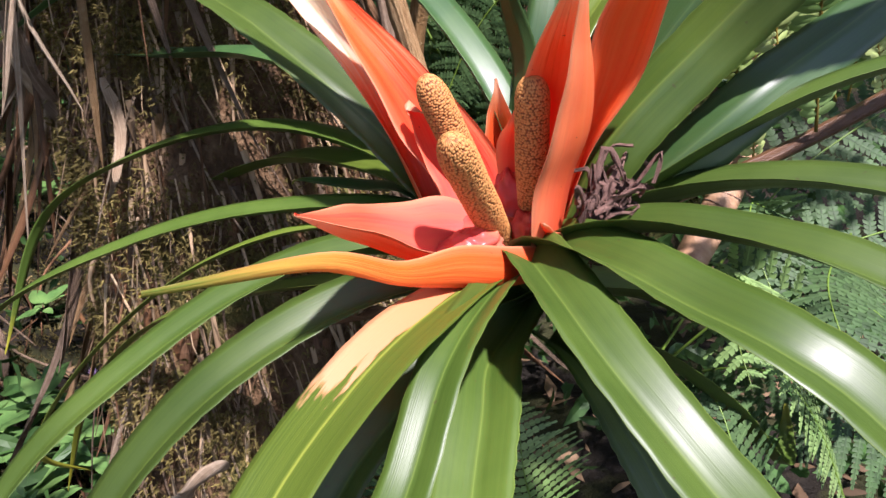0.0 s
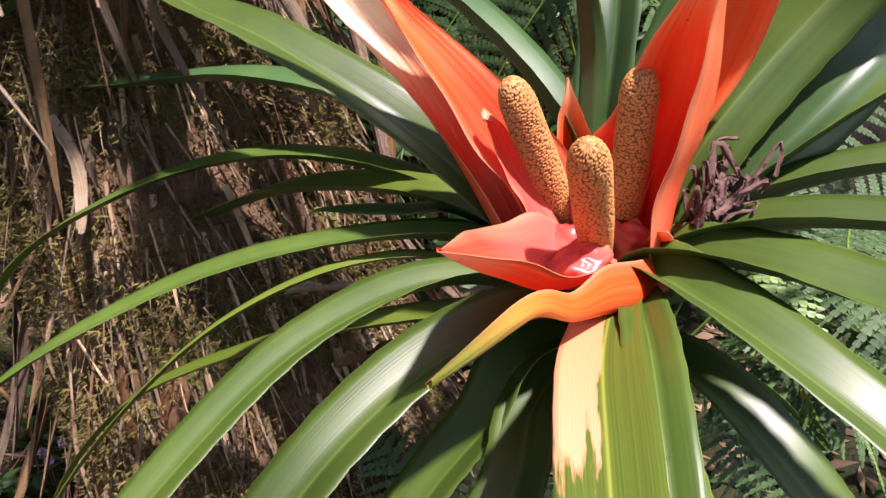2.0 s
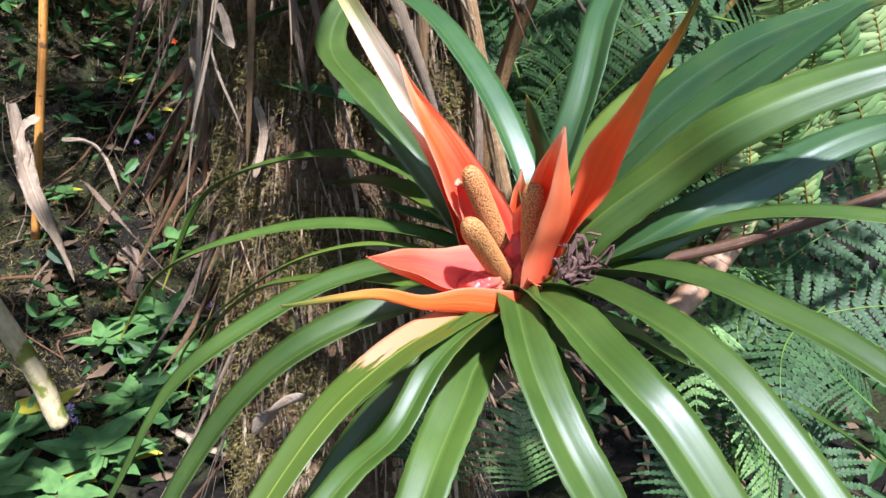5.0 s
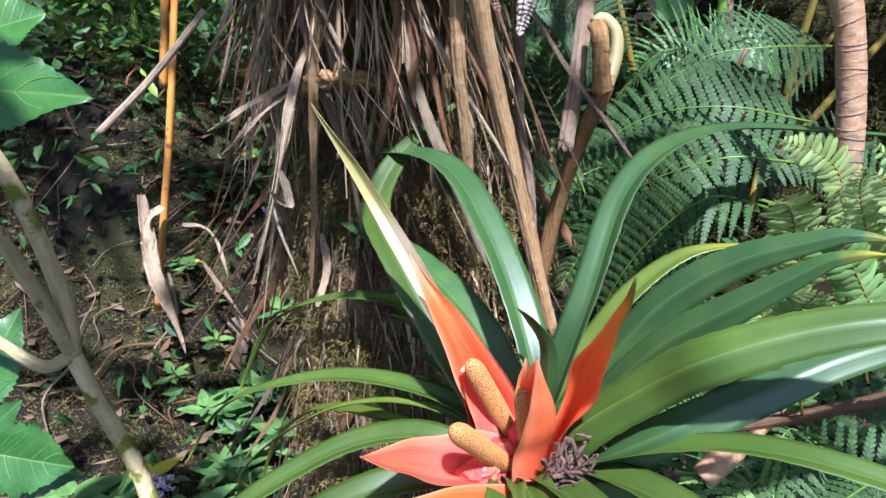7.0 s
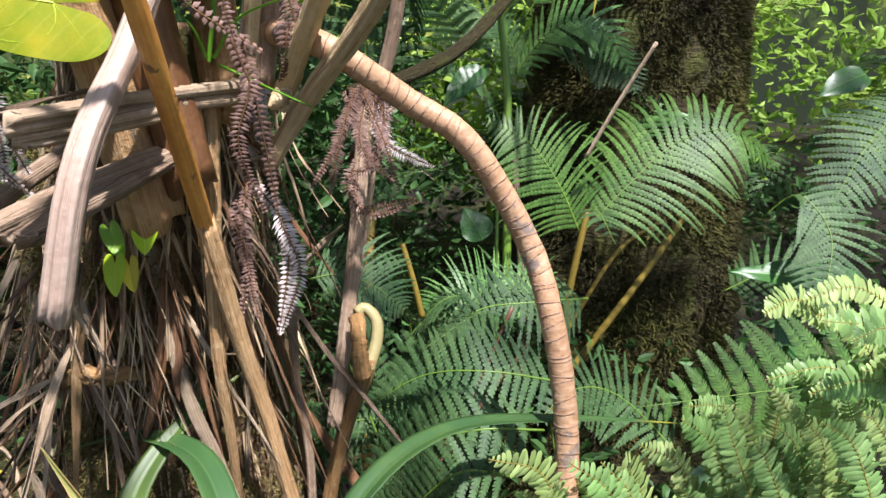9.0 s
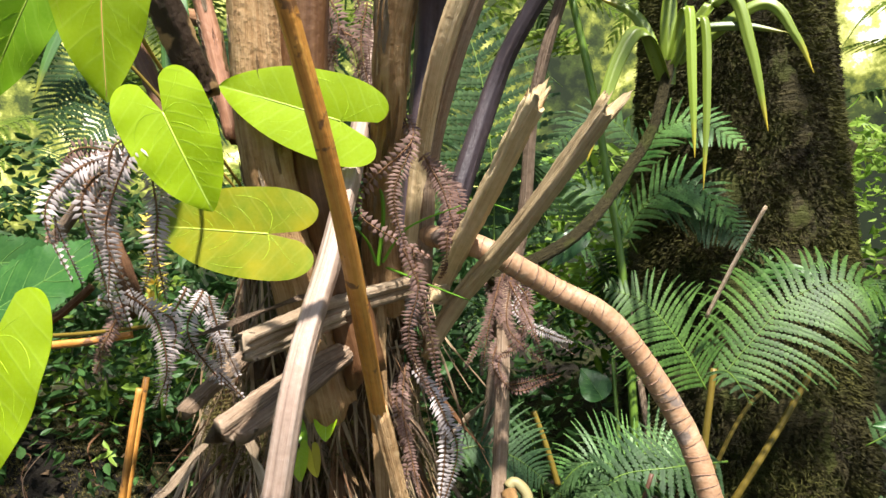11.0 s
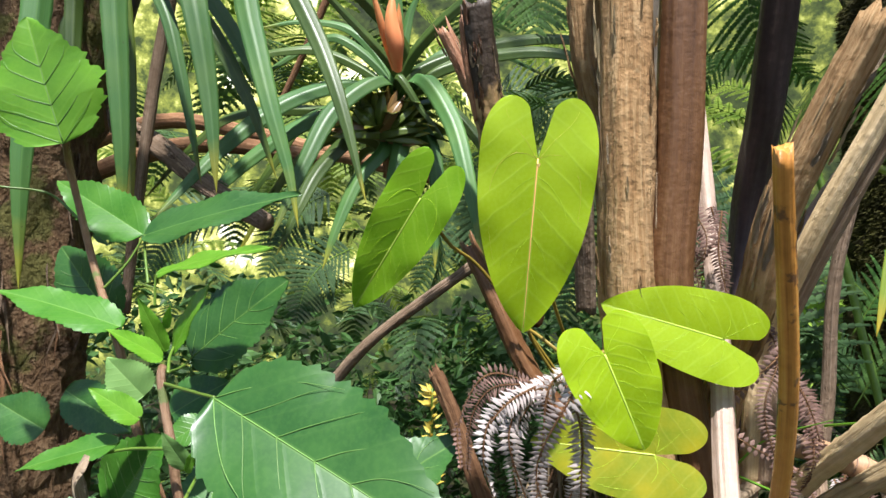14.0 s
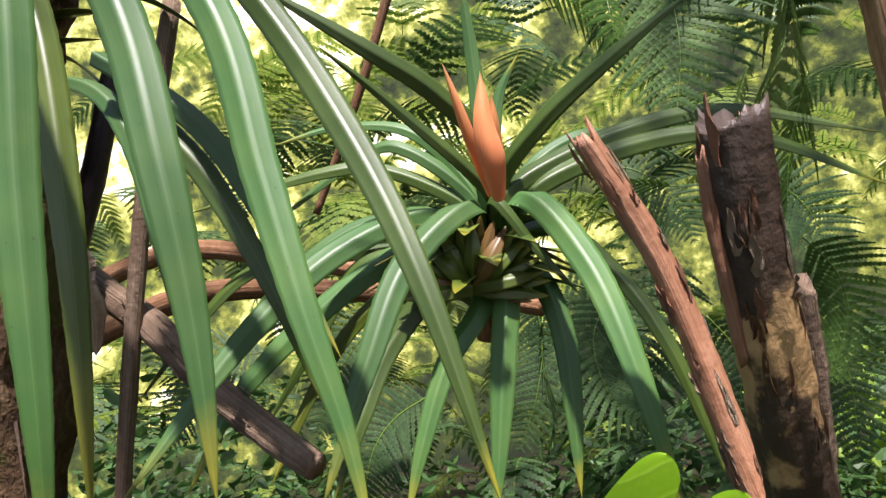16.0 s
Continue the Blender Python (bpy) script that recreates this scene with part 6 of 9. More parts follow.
add_strand_c(17, [(0.029, -0.156, 1.475), (0.023, -0.176, 1.405), (0.03, -0.193, 1.343)], 0.022, M_FERN_DEAD)
add_strand_c(18, [(0.015, -0.209, 1.289), (0.014, -0.247, 1.229), (0.026, -0.266, 1.161), (0.039, -0.283, 1.1)], 0.024, M_FERN_BROWN)
add_strand_c(19, [(0.047, -0.215, 1.265), (0.077, -0.249, 1.214), (0.097, -0.264, 1.161), (0.066, -0.269, 1.071)], 0.026, M_FERN_DEAD)
add_strand_c(20, [(0.143, -0.067, 1.41), (0.164, -0.104, 1.35), (0.191, -0.12, 1.292)], 0.018, M_FERN_BROWN)
add_strand_c(21, [(0.196, -0.07, 1.393), (0.208, -0.107, 1.334), (0.283, -0.136, 1.298)], 0.016, M_FERN_DEAD)
add_strand_c(22, [(0.162, -0.095, 1.308), (0.148, -0.128, 1.267), (0.174, -0.137, 1.233), (0.254, -0.15, 1.252)], 0.016, M_FERN_BROWN)
add_strand_c(23, [(-0.038, -0.294, 1.809), (-0.016, -0.294, 1.76), (-0.009, -0.297, 1.703)], 0.030, M_FERN_BROWN)
add_strand_c(24, [(0.075, -0.242, 1.608), (0.114, -0.291, 1.546), (0.119, -0.295, 1.465)], 0.026, M_FERN_BROWN)

# ---- green ferns ----
def fern_thing(place, label="green fern with finely divided arching fronds"):
    return thing("fern", place, label, "fern", "ferns on the forest floor")


f1 = fern_thing((0.25, 0.25, 0.3))
frond(f1, [(0.146, 0.067, 0.33), (0.202, 0.227, 0.783), (0.368, 0.317, 0.905), (0.63, 0.434, 0.914)], 0.13, seed=1, stalk=0.4, droop=0.6)
frond(f1, [(0.167, 0.028, 0.357), (0.222, 0.171, 0.775), (0.386, 0.225, 0.815), (0.653, 0.288, 0.702)], 0.13, seed=2, stalk=0.35, droop=0.6)
frond(f1, [(0.209, -0.007, 0.383), (0.244, 0.138, 0.739), (0.124, 0.094, 0.749), (-0.033, 0.022, 0.665)], 0.13, seed=3, stalk=0.4, droop=0.5)
frond(f1, [(0.237, -0.045, 0.41), (0.241, 0.016, 0.667), (0.178, -0.016, 0.677), (0.121, -0.093, 0.608)], 0.11, seed=4, stalk=0.35)
frond(f1, [(0.242, -0.001, 0.382), (0.296, 0.101, 0.706), (0.381, 0.122, 0.713), (0.514, 0.109, 0.619)], 0.12, seed=5, stalk=0.3)
frond(f1, [(0.233, 0.128, 0.299), (0.121, 0.28, 0.817), (0.081, 0.312, 0.907), (0.052, 0.346, 0.996)], 0.11, seed=6, stalk=0.4)
frond(f1, [(0.184, 0.044, 0.696), (0.091, 0.109, 0.935), (0.135, 0.135, 1.022), (0.26, 0.117, 0.946)], 0.12, seed=7, stalk=0.3)
frond(f1, [(0.537, 0.145, 0.65), (0.481, 0.162, 0.898), (0.384, 0.13, 0.979), (0.252, 0.057, 0.919)], 0.12, seed=8, stalk=0.3)
def add_frond_d(k, c, reach):
    frond(f1, c, reach, seed=301 + k, stalk=0.05, face=(-0.1, -0.7, 0.7), lean=0.35)


add_frond_d(0, [(0.596, 0.191, 0.989), (0.474, 0.137, 0.996), (0.361, 0.129, 0.979), (0.283, 0.105, 0.903)], 0.12)
add_frond_d(1, [(0.509, -0.044, 0.904), (0.376, -0.071, 0.934), (0.256, -0.039, 0.909), (0.14, -0.025, 0.824)], 0.12)
add_frond_d(2, [(0.466, -0.159, 0.869), (0.345, -0.19, 0.882), (0.219, -0.097, 0.782), (0.129, -0.065, 0.611)], 0.11)
add_frond_d(3, [(0.416, -0.226, 0.822), (0.327, -0.244, 0.84), (0.243, -0.177, 0.718), (0.189, -0.136, 0.577)], 0.10)
add_frond_d(4, [(0.181, 0.084, 0.764), (0.09, 0.078, 0.752), (0.01, 0.06, 0.697), (-0.069, 0.032, 0.609)], 0.09)
add_frond_d(5, [(0.803, 0.153, 0.651), (0.681, 0.182, 0.767), (0.575, 0.139, 0.809), (0.477, 0.071, 0.762)], 0.12)
add_frond_d(6, [(1.052, 0.639, 0.875), (1.181, 0.611, 0.946), (1.274, 0.549, 0.901), (1.362, 0.52, 0.79)], 0.14)
f_low = fern_thing((0.38, -0.26, 0.25), "low green fern arching over the slope beside the screwpine")
frond(f_low, [(0.38, -0.26, 0.25), (0.492, -0.351, 0.429), (0.64, -0.369, 0.496), (0.82, -0.372, 0.491)], 0.10, seed=81, stalk=0.25, face=(-0.1, -0.7, 0.7))
frond(f_low, [(0.38, -0.26, 0.25), (0.466, -0.41, 0.356), (0.553, -0.506, 0.309), (0.618, -0.579, 0.196)], 0.10, seed=82, stalk=0.25, face=(-0.1, -0.7, 0.7))
frond(f_low, [(0.38, -0.26, 0.25), (0.584, -0.232, 0.504), (0.762, -0.211, 0.603), (0.988, -0.172, 0.674)], 0.11, seed=83, stalk=0.3, face=(-0.1, -0.7, 0.7))
frond(f_low, [(0.38, -0.26, 0.25), (0.435, -0.366, 0.305), (0.413, -0.435, 0.239), (0.422, -0.487, 0.156)], 0.08, seed=84, stalk=0.25, face=(-0.1, -0.7, 0.7))
f2 = fern_thing((0.59, 0.3, 0.6))
frond(f2, [(0.607, 0.400, 1.090), (0.556, 0.395, 1.197), (0.485, 0.408, 1.294), (0.388, 0.416, 1.342)], 0.17, M_FERN_FRESH, 26, 18, seed=11, stalk=0.02, droop=0.6, face=(0.0, -0.8, 0.6))
frond(f2, [(0.614, 0.401, 1.083), (0.725, 0.438, 1.193), (0.837, 0.475, 1.288), (0.981, 0.495, 1.320), (1.100, 0.489, 1.231)], 0.21, M_FERN_FRESH, 30, 20, seed=12, stalk=0.08, droop=0.8, face=(0.0, -0.75, 0.65))
frond(f2, [(0.473, 0.277, 0.883), (0.402, 0.269, 0.944), (0.329, 0.260, 0.969), (0.247, 0.248, 0.934)], 0.15, M_FERN_MID, 24, 14, seed=17, stalk=0.05, droop=0.6, face=(0.0, -0.8, 0.6))
frond(f2, [(0.473, 0.277, 0.883), (0.441, 0.375, 0.940), (0.508, 0.384, 0.963), (0.597, 0.395, 0.904)], 0.15, M_FERN_MID, 24, 14, seed=18, stalk=0.05, droop=0.6, face=(0.0, -0.8, 0.6))
frond(f2, [(0.049, 0.022, 1.072), (0.104, 0.030, 1.079), (0.167, 0.038, 1.054), (0.223, 0.044, 1.007)], 0.13, M_FERN, 22, 14, seed=19, stalk=0.05, droop=0.6, face=(0.0, -0.8, 0.6))
frond(f2, [(0.58, 0.247, 1.159), (0.597, 0.15, 1.181), (0.612, 0.048, 1.139)], 0.05, seed=13, stalk=0.1, pairs=8)
frond(f2, [(0.223, 0.38, 0.704), (0.192, 0.393, 0.993), (0.128, 0.337, 1.037), (0.013, 0.268, 0.953)], 0.14, seed=14, stalk=0.3)
frond(f2, [(0.358, 0.199, 0.781), (0.388, 0.214, 0.973), (0.449, 0.222, 0.995), (0.555, 0.232, 0.943)], 0.11, seed=15, stalk=0.2)
frond(f2, [(0.358, 0.199, 0.781), (0.352, 0.209, 0.963), (0.292, 0.202, 0.977), (0.217, 0.189, 0.895)], 0.11, seed=16, stalk=0.2)
f3 = fern_thing((1.1, 1.2, 1.0))
frond(f3, [(0.454, 0.751, 1.408), (0.547, 0.719, 1.548), (0.662, 0.685, 1.588), (0.773, 0.64, 1.447)], 0.15, M_FERN_MID, seed=21, stalk=0.1, face=(-0.1, -0.75, 0.65))
frond(f3, [(0.504, 0.869, 1.604), (0.618, 0.841, 1.762), (0.722, 0.803, 1.768), (0.84, 0.762, 1.678)], 0.13, M_FERN_MID, seed=22, stalk=0.1, face=(-0.1, -0.75, 0.65))
frond(f3, [(0.59, 0.883, 1.669), (0.477, 0.877, 1.808), (0.375, 0.864, 1.795), (0.272, 0.847, 1.715)], 0.12, seed=23, stalk=0.1, face=(-0.1, -0.75, 0.65))
frond(f3, [(0.531, 0.86, 1.4), (0.436, 0.86, 1.59), (0.335, 0.848, 1.594), (0.233, 0.832, 1.53)], 0.13, seed=24, stalk=0.1, face=(-0.1, -0.75, 0.65))
frond(f3, [(0.751, 0.773, 1.171), (0.804, 0.789, 1.346), (0.918, 0.806, 1.406), (1.077, 0.822, 1.351)], 0.19, M_FERN_MID, 26, seed=25, stalk=0.1, face=(-0.1, -0.75, 0.65))
frond(f3, [(1.081, 0.499, 1.111), (1.138, 0.465, 1.17), (1.192, 0.388, 1.076), (1.123, 0.282, 0.893)], 0.13, seed=26, stalk=0.1, face=(-0.1, -0.75, 0.65))
frond(f3, [(1.658, 0.808, 1.407), (1.474, 0.726, 1.32), (1.329, 0.626, 1.167), (1.272, 0.585, 1.027)], 0.15, seed=27, stalk=0.1, face=(-0.1, -0.75, 0.65))
frond(f3, [(0.526, 0.709, 1.541), (0.657, 0.709, 1.528), (0.74, 0.675, 1.471), (0.776, 0.625, 1.401)], 0.12, seed=28, stalk=0.1, face=(-0.1, -0.75, 0.65))
# the frond behind the stalks
f4 = fern_thing((0.2, 0.3, 1.2))
frond(f4, [(0.144, 0.107, 1.379), (0.152, 0.122, 1.626), (0.134, 0.152, 1.835), (0.079, 0.185, 2.007)], 0.17, seed=31, stalk=0.1, lean=0.3, face=(-0.2, -1, 0.3))
frond(f4, [(0.209, 0.217, 1.403), (0.169, 0.17, 1.548), (0.104, 0.135, 1.607), (0.037, 0.104, 1.552)], 0.13, seed=32, stalk=0.1)
frond(f4, [(0.086, 0.082, 1.578), (0.18, 0.098, 1.639), (0.233, 0.112, 1.612), (0.243, 0.124, 1.476)], 0.12, seed=33, stalk=0.1)
# bright frond and light ferns in the sun on the right
f5 = fern_thing((1.0, 0.2, 0.5), "sunlit pale green fern with coarse leaflets")
frond(f5, [(1.518, 0.299, 0.73), (1.243, 0.255, 0.785), (0.959, 0.193, 0.779), (0.704, 0.132, 0.773)], 0.21, M_FERN_FRESH, 18, 24, seed=41, stalk=0.03, lean=0.35, droop=0.5, deep=0.3, face=(-0.15, -1, 0.45))
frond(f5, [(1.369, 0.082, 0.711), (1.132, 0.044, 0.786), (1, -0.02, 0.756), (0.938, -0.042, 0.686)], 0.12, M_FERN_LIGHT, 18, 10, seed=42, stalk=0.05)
r7 = random.Random(21)
for k in range(76):
    a = r7.random()
    e0 = np.array((0.33 + 0.62 * a + r7.uniform(-0.04, 0.04), -0.56 + 0.36 * a + r7.uniform(-0.12, 0.12), 0.935 + 0.05 * a + r7.uniform(-0.12, 0.04)))
    b0 = e0 + np.array((r7.uniform(0.02, 0.14), r7.uniform(-0.01, 0.10), -r7.uniform(0.13, 0.22)))
    m0 = (b0 + e0) / 2 + np.array((r7.uniform(-0.02, 0.02), 0.01, 0.035))
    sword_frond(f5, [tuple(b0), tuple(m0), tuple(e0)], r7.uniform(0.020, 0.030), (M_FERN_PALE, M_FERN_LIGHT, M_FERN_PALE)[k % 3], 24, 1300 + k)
for k in range(16):
    e0 = np.array((r7.uniform(0.78, 0.98), r7.uniform(-0.38, -0.10), r7.uniform(0.95, 1.12)))
    b0 = e0 + np.array((r7.uniform(0.12, 0.24), r7.uniform(0.0, 0.08), -r7.uniform(0.02, 0.12)))
    m0 = (b0 + e0) / 2 + np.array((0.0, 0.01, 0.035))
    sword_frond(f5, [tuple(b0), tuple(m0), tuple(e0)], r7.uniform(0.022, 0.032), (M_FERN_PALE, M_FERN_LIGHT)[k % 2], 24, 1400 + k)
# low ferns under and right of the flowering plant
f6 = fern_thing((0.25, -0.45, 0.05))
def add_frond_f(k, c):
    frond(f6, c, 0.075 if k < 11 else 0.05, M_FERN if k % 3 else M_FERN_LIGHT, 18, 9, seed=61 + k, stalk=0.05, thick=0.0025)


add_frond_f(0, [(0.468, -0.582, 0.287), (0.433, -0.566, 0.388), (0.399, -0.558, 0.445), (0.378, -0.518, 0.479)])
add_frond_f(1, [(0.521, -0.557, 0.361), (0.492, -0.522, 0.431), (0.463, -0.498, 0.478), (0.451, -0.453, 0.5)])
add_frond_f(2, [(0.349, -0.61, 0.308), (0.334, -0.573, 0.388), (0.33, -0.533, 0.429), (0.302, -0.487, 0.448)])
add_frond_f(3, [(0.144, -0.534, 0.288), (0.129, -0.531, 0.366), (0.13, -0.512, 0.409), (0.137, -0.471, 0.428)])
add_frond_f(4, [(-0.01, -0.429, 0.224), (-0.008, -0.412, 0.339), (-0.019, -0.388, 0.389), (-0.049, -0.346, 0.399)])
add_frond_f(5, [(0.616, -0.497, 0.406), (0.571, -0.473, 0.445), (0.55, -0.458, 0.471), (0.548, -0.413, 0.524)])
add_frond_f(6, [(0.42, -0.545, 0.499), (0.372, -0.472, 0.544), (0.336, -0.536, 0.535), (0.318, -0.615, 0.49)])
add_frond_f(7, [(0.487, -0.405, 0.545), (0.427, -0.424, 0.587), (0.4, -0.489, 0.549), (0.4, -0.547, 0.499)])
add_frond_f(8, [(0.53, -0.455, 0.547), (0.452, -0.524, 0.537), (0.419, -0.596, 0.509), (0.436, -0.622, 0.451)])
add_frond_f(9, [(0.015, -0.593, 0.367), (0.02, -0.586, 0.428), (0.031, -0.566, 0.466), (0.065, -0.534, 0.48)])
add_frond_f(10, [(-0.116, -0.291, 0.376), (-0.062, -0.287, 0.424), (-0.012, -0.275, 0.436), (0.057, -0.27, 0.42)])
add_frond_f(11, [(0.362, -0.229, 0.588), (0.431, -0.21, 0.613), (0.474, -0.197, 0.63), (0.518, -0.189, 0.639)])
add_frond_f(12, [(0.236, -0.402, 0.555), (0.266, -0.403, 0.597), (0.296, -0.41, 0.624), (0.325, -0.414, 0.63)])
# upper fronds of the tree ferns
f7 = thing("tree_fern_fronds", (-0.263, 0.278, 2.614), "large drooping tree-fern fronds, fresh green", "fern")
def add_frond_g(k, c, reach):
    frond(f7, c, reach, M_FERN if k in (7, 9, 12, 13, 14) else M_FERN_FRESH, 20, 16, seed=90 + k, stalk=0.05, lean=0.5, deep=0.55, rachis=M_GREEN_STEM, thick=0.003)


add_frond_g(0, [(-0.276, 0.271, 2.787), (-0.255, 0.257, 2.61), (-0.256, 0.231, 2.468), (-0.284, 0.214, 2.342)], 0.20)
add_frond_g(1, [(-0.061, 0.478, 2.868), (-0.026, 0.481, 2.623), (-0.085, 0.441, 2.461), (-0.153, 0.451, 2.3)], 0.22)
add_frond_g(2, [(-0.389, 0.283, 2.827), (-0.362, 0.267, 2.67), (-0.356, 0.239, 2.546), (-0.354, 0.256, 2.462)], 0.14)
add_frond_g(3, [(0.041, 0.417, 2.738), (-0.035, 0.396, 2.612), (-0.053, 0.393, 2.438), (-0.063, 0.432, 2.228)], 0.20)
add_frond_g(4, [(-0.089, 0.41, 2.831), (-0.17, 0.36, 2.683), (-0.263, 0.333, 2.561), (-0.322, 0.315, 2.394)], 0.17)
add_frond_g(5, [(0.904, 0.425, 2.218), (0.756, 0.342, 2.207), (0.586, 0.258, 2.124), (0.445, 0.235, 2.001)], 0.17)
add_frond_g(6, [(0.969, 0.449, 2.084), (0.796, 0.358, 2.104), (0.65, 0.278, 2.047), (0.57, 0.267, 1.943)], 0.16)
add_frond_g(7, [(0.331, 0.394, 2.307), (0.26, 0.382, 2.257), (0.277, 0.393, 2.146), (0.238, 0.395, 1.998)], 0.13)
add_frond_g(8, [(0.696, 0.382, 2.322), (0.551, 0.298, 2.282), (0.476, 0.241, 2.143), (0.44, 0.247, 1.976)], 0.18)
add_frond_g(9, [(0.38, 0.481, 1.484), (0.181, 0.315, 1.657), (0.167, 0.269, 1.556), (0.236, 0.29, 1.502)], 0.12)
add_frond_g(10, [(0.289, 0.338, 2.529), (0.217, 0.333, 2.431), (0.255, 0.363, 2.301), (0.347, 0.401, 2.218)], 0.16)
add_frond_g(11, [(0.53, 0.437, 2.31), (0.427, 0.414, 2.278), (0.342, 0.407, 2.167), (0.306, 0.416, 2.041)], 0.16)
add_frond_g(12, [(-0.362, 0.492, 2.319), (-0.252, 0.468, 2.336), (-0.168, 0.451, 2.275), (-0.143, 0.478, 2.171)], 0.14)
add_frond_g(13, [(-0.469, 0.592, 2.112), (-0.514, 0.542, 2.021), (-0.497, 0.517, 1.905), (-0.435, 0.552, 1.829)], 0.14)
add_frond_g(14, [(-0.613, 0.551, 2.084), (-0.621, 0.514, 1.989), (-0.62, 0.538, 1.872), (-0.663, 0.546, 1.761)], 0.12)
add_frond_g(15, [(-0.08, 0.6, 2.164), (-0.029, 0.631, 2.089), (-0.024, 0.651, 1.998), (-0.08, 0.658, 1.871)], 0.14)
add_frond_g(16, [(-0.288, 0.711, 2.341), (-0.409, 0.669, 2.357), (-0.481, 0.657, 2.303), (-0.534, 0.656, 2.22)], 0.14)
add_frond_g(17, [(-0.192, 0.657, 2.860), (-0.249, 0.631, 2.739), (-0.309, 0.611, 2.640), (-0.396, 0.603, 2.547)], 0.16)
add_frond_g(18, [(0.030, 0.756, 2.725), (-0.060, 0.736, 2.632), (-0.127, 0.720, 2.506), (-0.170, 0.736, 2.359)], 0.17)
add_frond_g(19, [(-0.551, 0.683, 2.951), (-0.443, 0.713, 2.869), (-0.385, 0.733, 2.763), (-0.387, 0.754, 2.660)], 0.14)
add_frond_g(20, [(0.055, 0.846, 2.589), (-0.011, 0.857, 2.438), (-0.049, 0.877, 2.283), (-0.051, 0.897, 2.183)], 0.13)

# ---- the second screwpine ----
plant_b = thing("screwpine", (-0.595, 0.097, 2.139), "screwpine with long bluish green strap leaves and orange bracts", "plant")
HEART2 = (-0.592, 0.093, 2.164)
def add_strap_leaf_h(k, w, mat, c):
    strap_leaf(plant_b, [HEART2] + c, w * 0.85, mat, seed=300 + k, across=facing(c, (-0.3, -1.0, 1.95)))


add_strap_leaf_h(0, 0.050, M_STRAP_DEEP, [(-0.585, -0.002, 2.22), (-0.659, -0.094, 2.135), (-0.702, -0.157, 2.009), (-0.759, -0.197, 1.85)])
add_strap_leaf_h(1, 0.050, M_STRAP_DEEP, [(-0.515, 0.02, 2.223), (-0.435, -0.037, 2.102), (-0.394, -0.08, 1.954), (-0.371, -0.082, 1.789)])
add_strap_leaf_h(2, 0.046, M_STRAP_DEEP, [(-0.564, 0.048, 2.111), (-0.579, 0.016, 1.983), (-0.611, -0.009, 1.788)])
add_strap_leaf_h(3, 0.042, M_STRAP_DEEP, [(-0.529, 0.089, 2.122), (-0.497, 0.069, 2.011), (-0.506, 0.055, 1.797)])
add_strap_leaf_h(4, 0.050, M_STRAP_DEEP, [(-0.652, 0.029, 2.227), (-0.766, -0.072, 2.174), (-0.868, -0.167, 2.06), (-0.972, -0.273, 1.886)])
add_strap_leaf_h(5, 0.040, M_STRAP_DEEP, [(-0.606, 0.042, 2.075), (-0.654, -0.001, 2), (-0.695, -0.034, 1.886), (-0.721, -0.047, 1.803)])
add_strap_leaf_h(6, 0.044, M_STRAP, [(-0.65, 0.038, 2.133), (-0.732, -0.012, 2.035), (-0.766, -0.057, 1.94), (-0.807, -0.082, 1.837)])
add_strap_leaf_h(7, 0.046, M_STRAP_DEEP, [(-0.67, 0.041, 2.189), (-0.796, -0.028, 2.118), (-0.928, -0.089, 1.998), (-1.008, -0.12, 1.866)])
add_strap_leaf_h(8, 0.042, M_STRAP, [(-0.539, 0.062, 2.246), (-0.37, 0.154, 2.323), (-0.192, 0.259, 2.349), (0.027, 0.343, 2.28)])
add_strap_leaf_h(9, 0.042, M_STRAP, [(-0.493, 0.076, 2.248), (-0.305, 0.178, 2.305), (-0.157, 0.231, 2.28), (0.013, 0.305, 2.182)])
add_strap_leaf_h(10, 0.040, M_STRAP, [(-0.557, 0.054, 2.257), (-0.47, 0.015, 2.321), (-0.362, -0.014, 2.374), (-0.243, -0.039, 2.424)])
add_strap_leaf_h(11, 0.042, M_STRAP, [(-0.544, 0.053, 2.28), (-0.6, -0.037, 2.371), (-0.675, -0.126, 2.432), (-0.784, -0.231, 2.512)])
add_strap_leaf_h(12, 0.034, M_STRAP_DEEP, [(-0.575, 0.059, 2.253), (-0.567, 0.051, 2.413), (-0.56, 0.017, 2.595)])
add_strap_leaf_h(13, 0.032, M_STRAP_DEEP, [(-0.572, 0.07, 2.255), (-0.541, 0.065, 2.384), (-0.497, 0.066, 2.452)])
add_strap_leaf_h(14, 0.030, M_STRAP_DEEP, [(-0.6, 0.074, 2.244), (-0.691, 0.048, 2.336), (-0.767, 0.044, 2.343), (-0.923, 0.012, 2.252)])
add_strap_leaf_h(15, 0.030, M_STRAP, [(-0.618, 0.07, 2.238), (-0.73, 0.041, 2.31), (-0.831, 0.007, 2.317), (-1.046, -0.035, 2.287)])
add_strap_leaf_h(16, 0.028, M_STRAP_DEEP, [(-0.599, 0.073, 2.252), (-0.684, 0.065, 2.368), (-0.805, 0.052, 2.403), (-0.915, 0.02, 2.386)])
add_strap_leaf_h(17, 0.034, M_STRAP_DEEP, [(-0.649, 0.066, 2.207), (-0.77, 0.043, 2.232), (-0.882, -0.001, 2.169), (-1.002, -0.048, 2.047)])
add_strap_leaf_h(18, 0.034, M_STRAP, [(-0.647, 0.074, 2.172), (-0.791, 0.05, 2.168), (-0.878, 0.042, 2.065), (-0.979, 0.036, 1.937)])
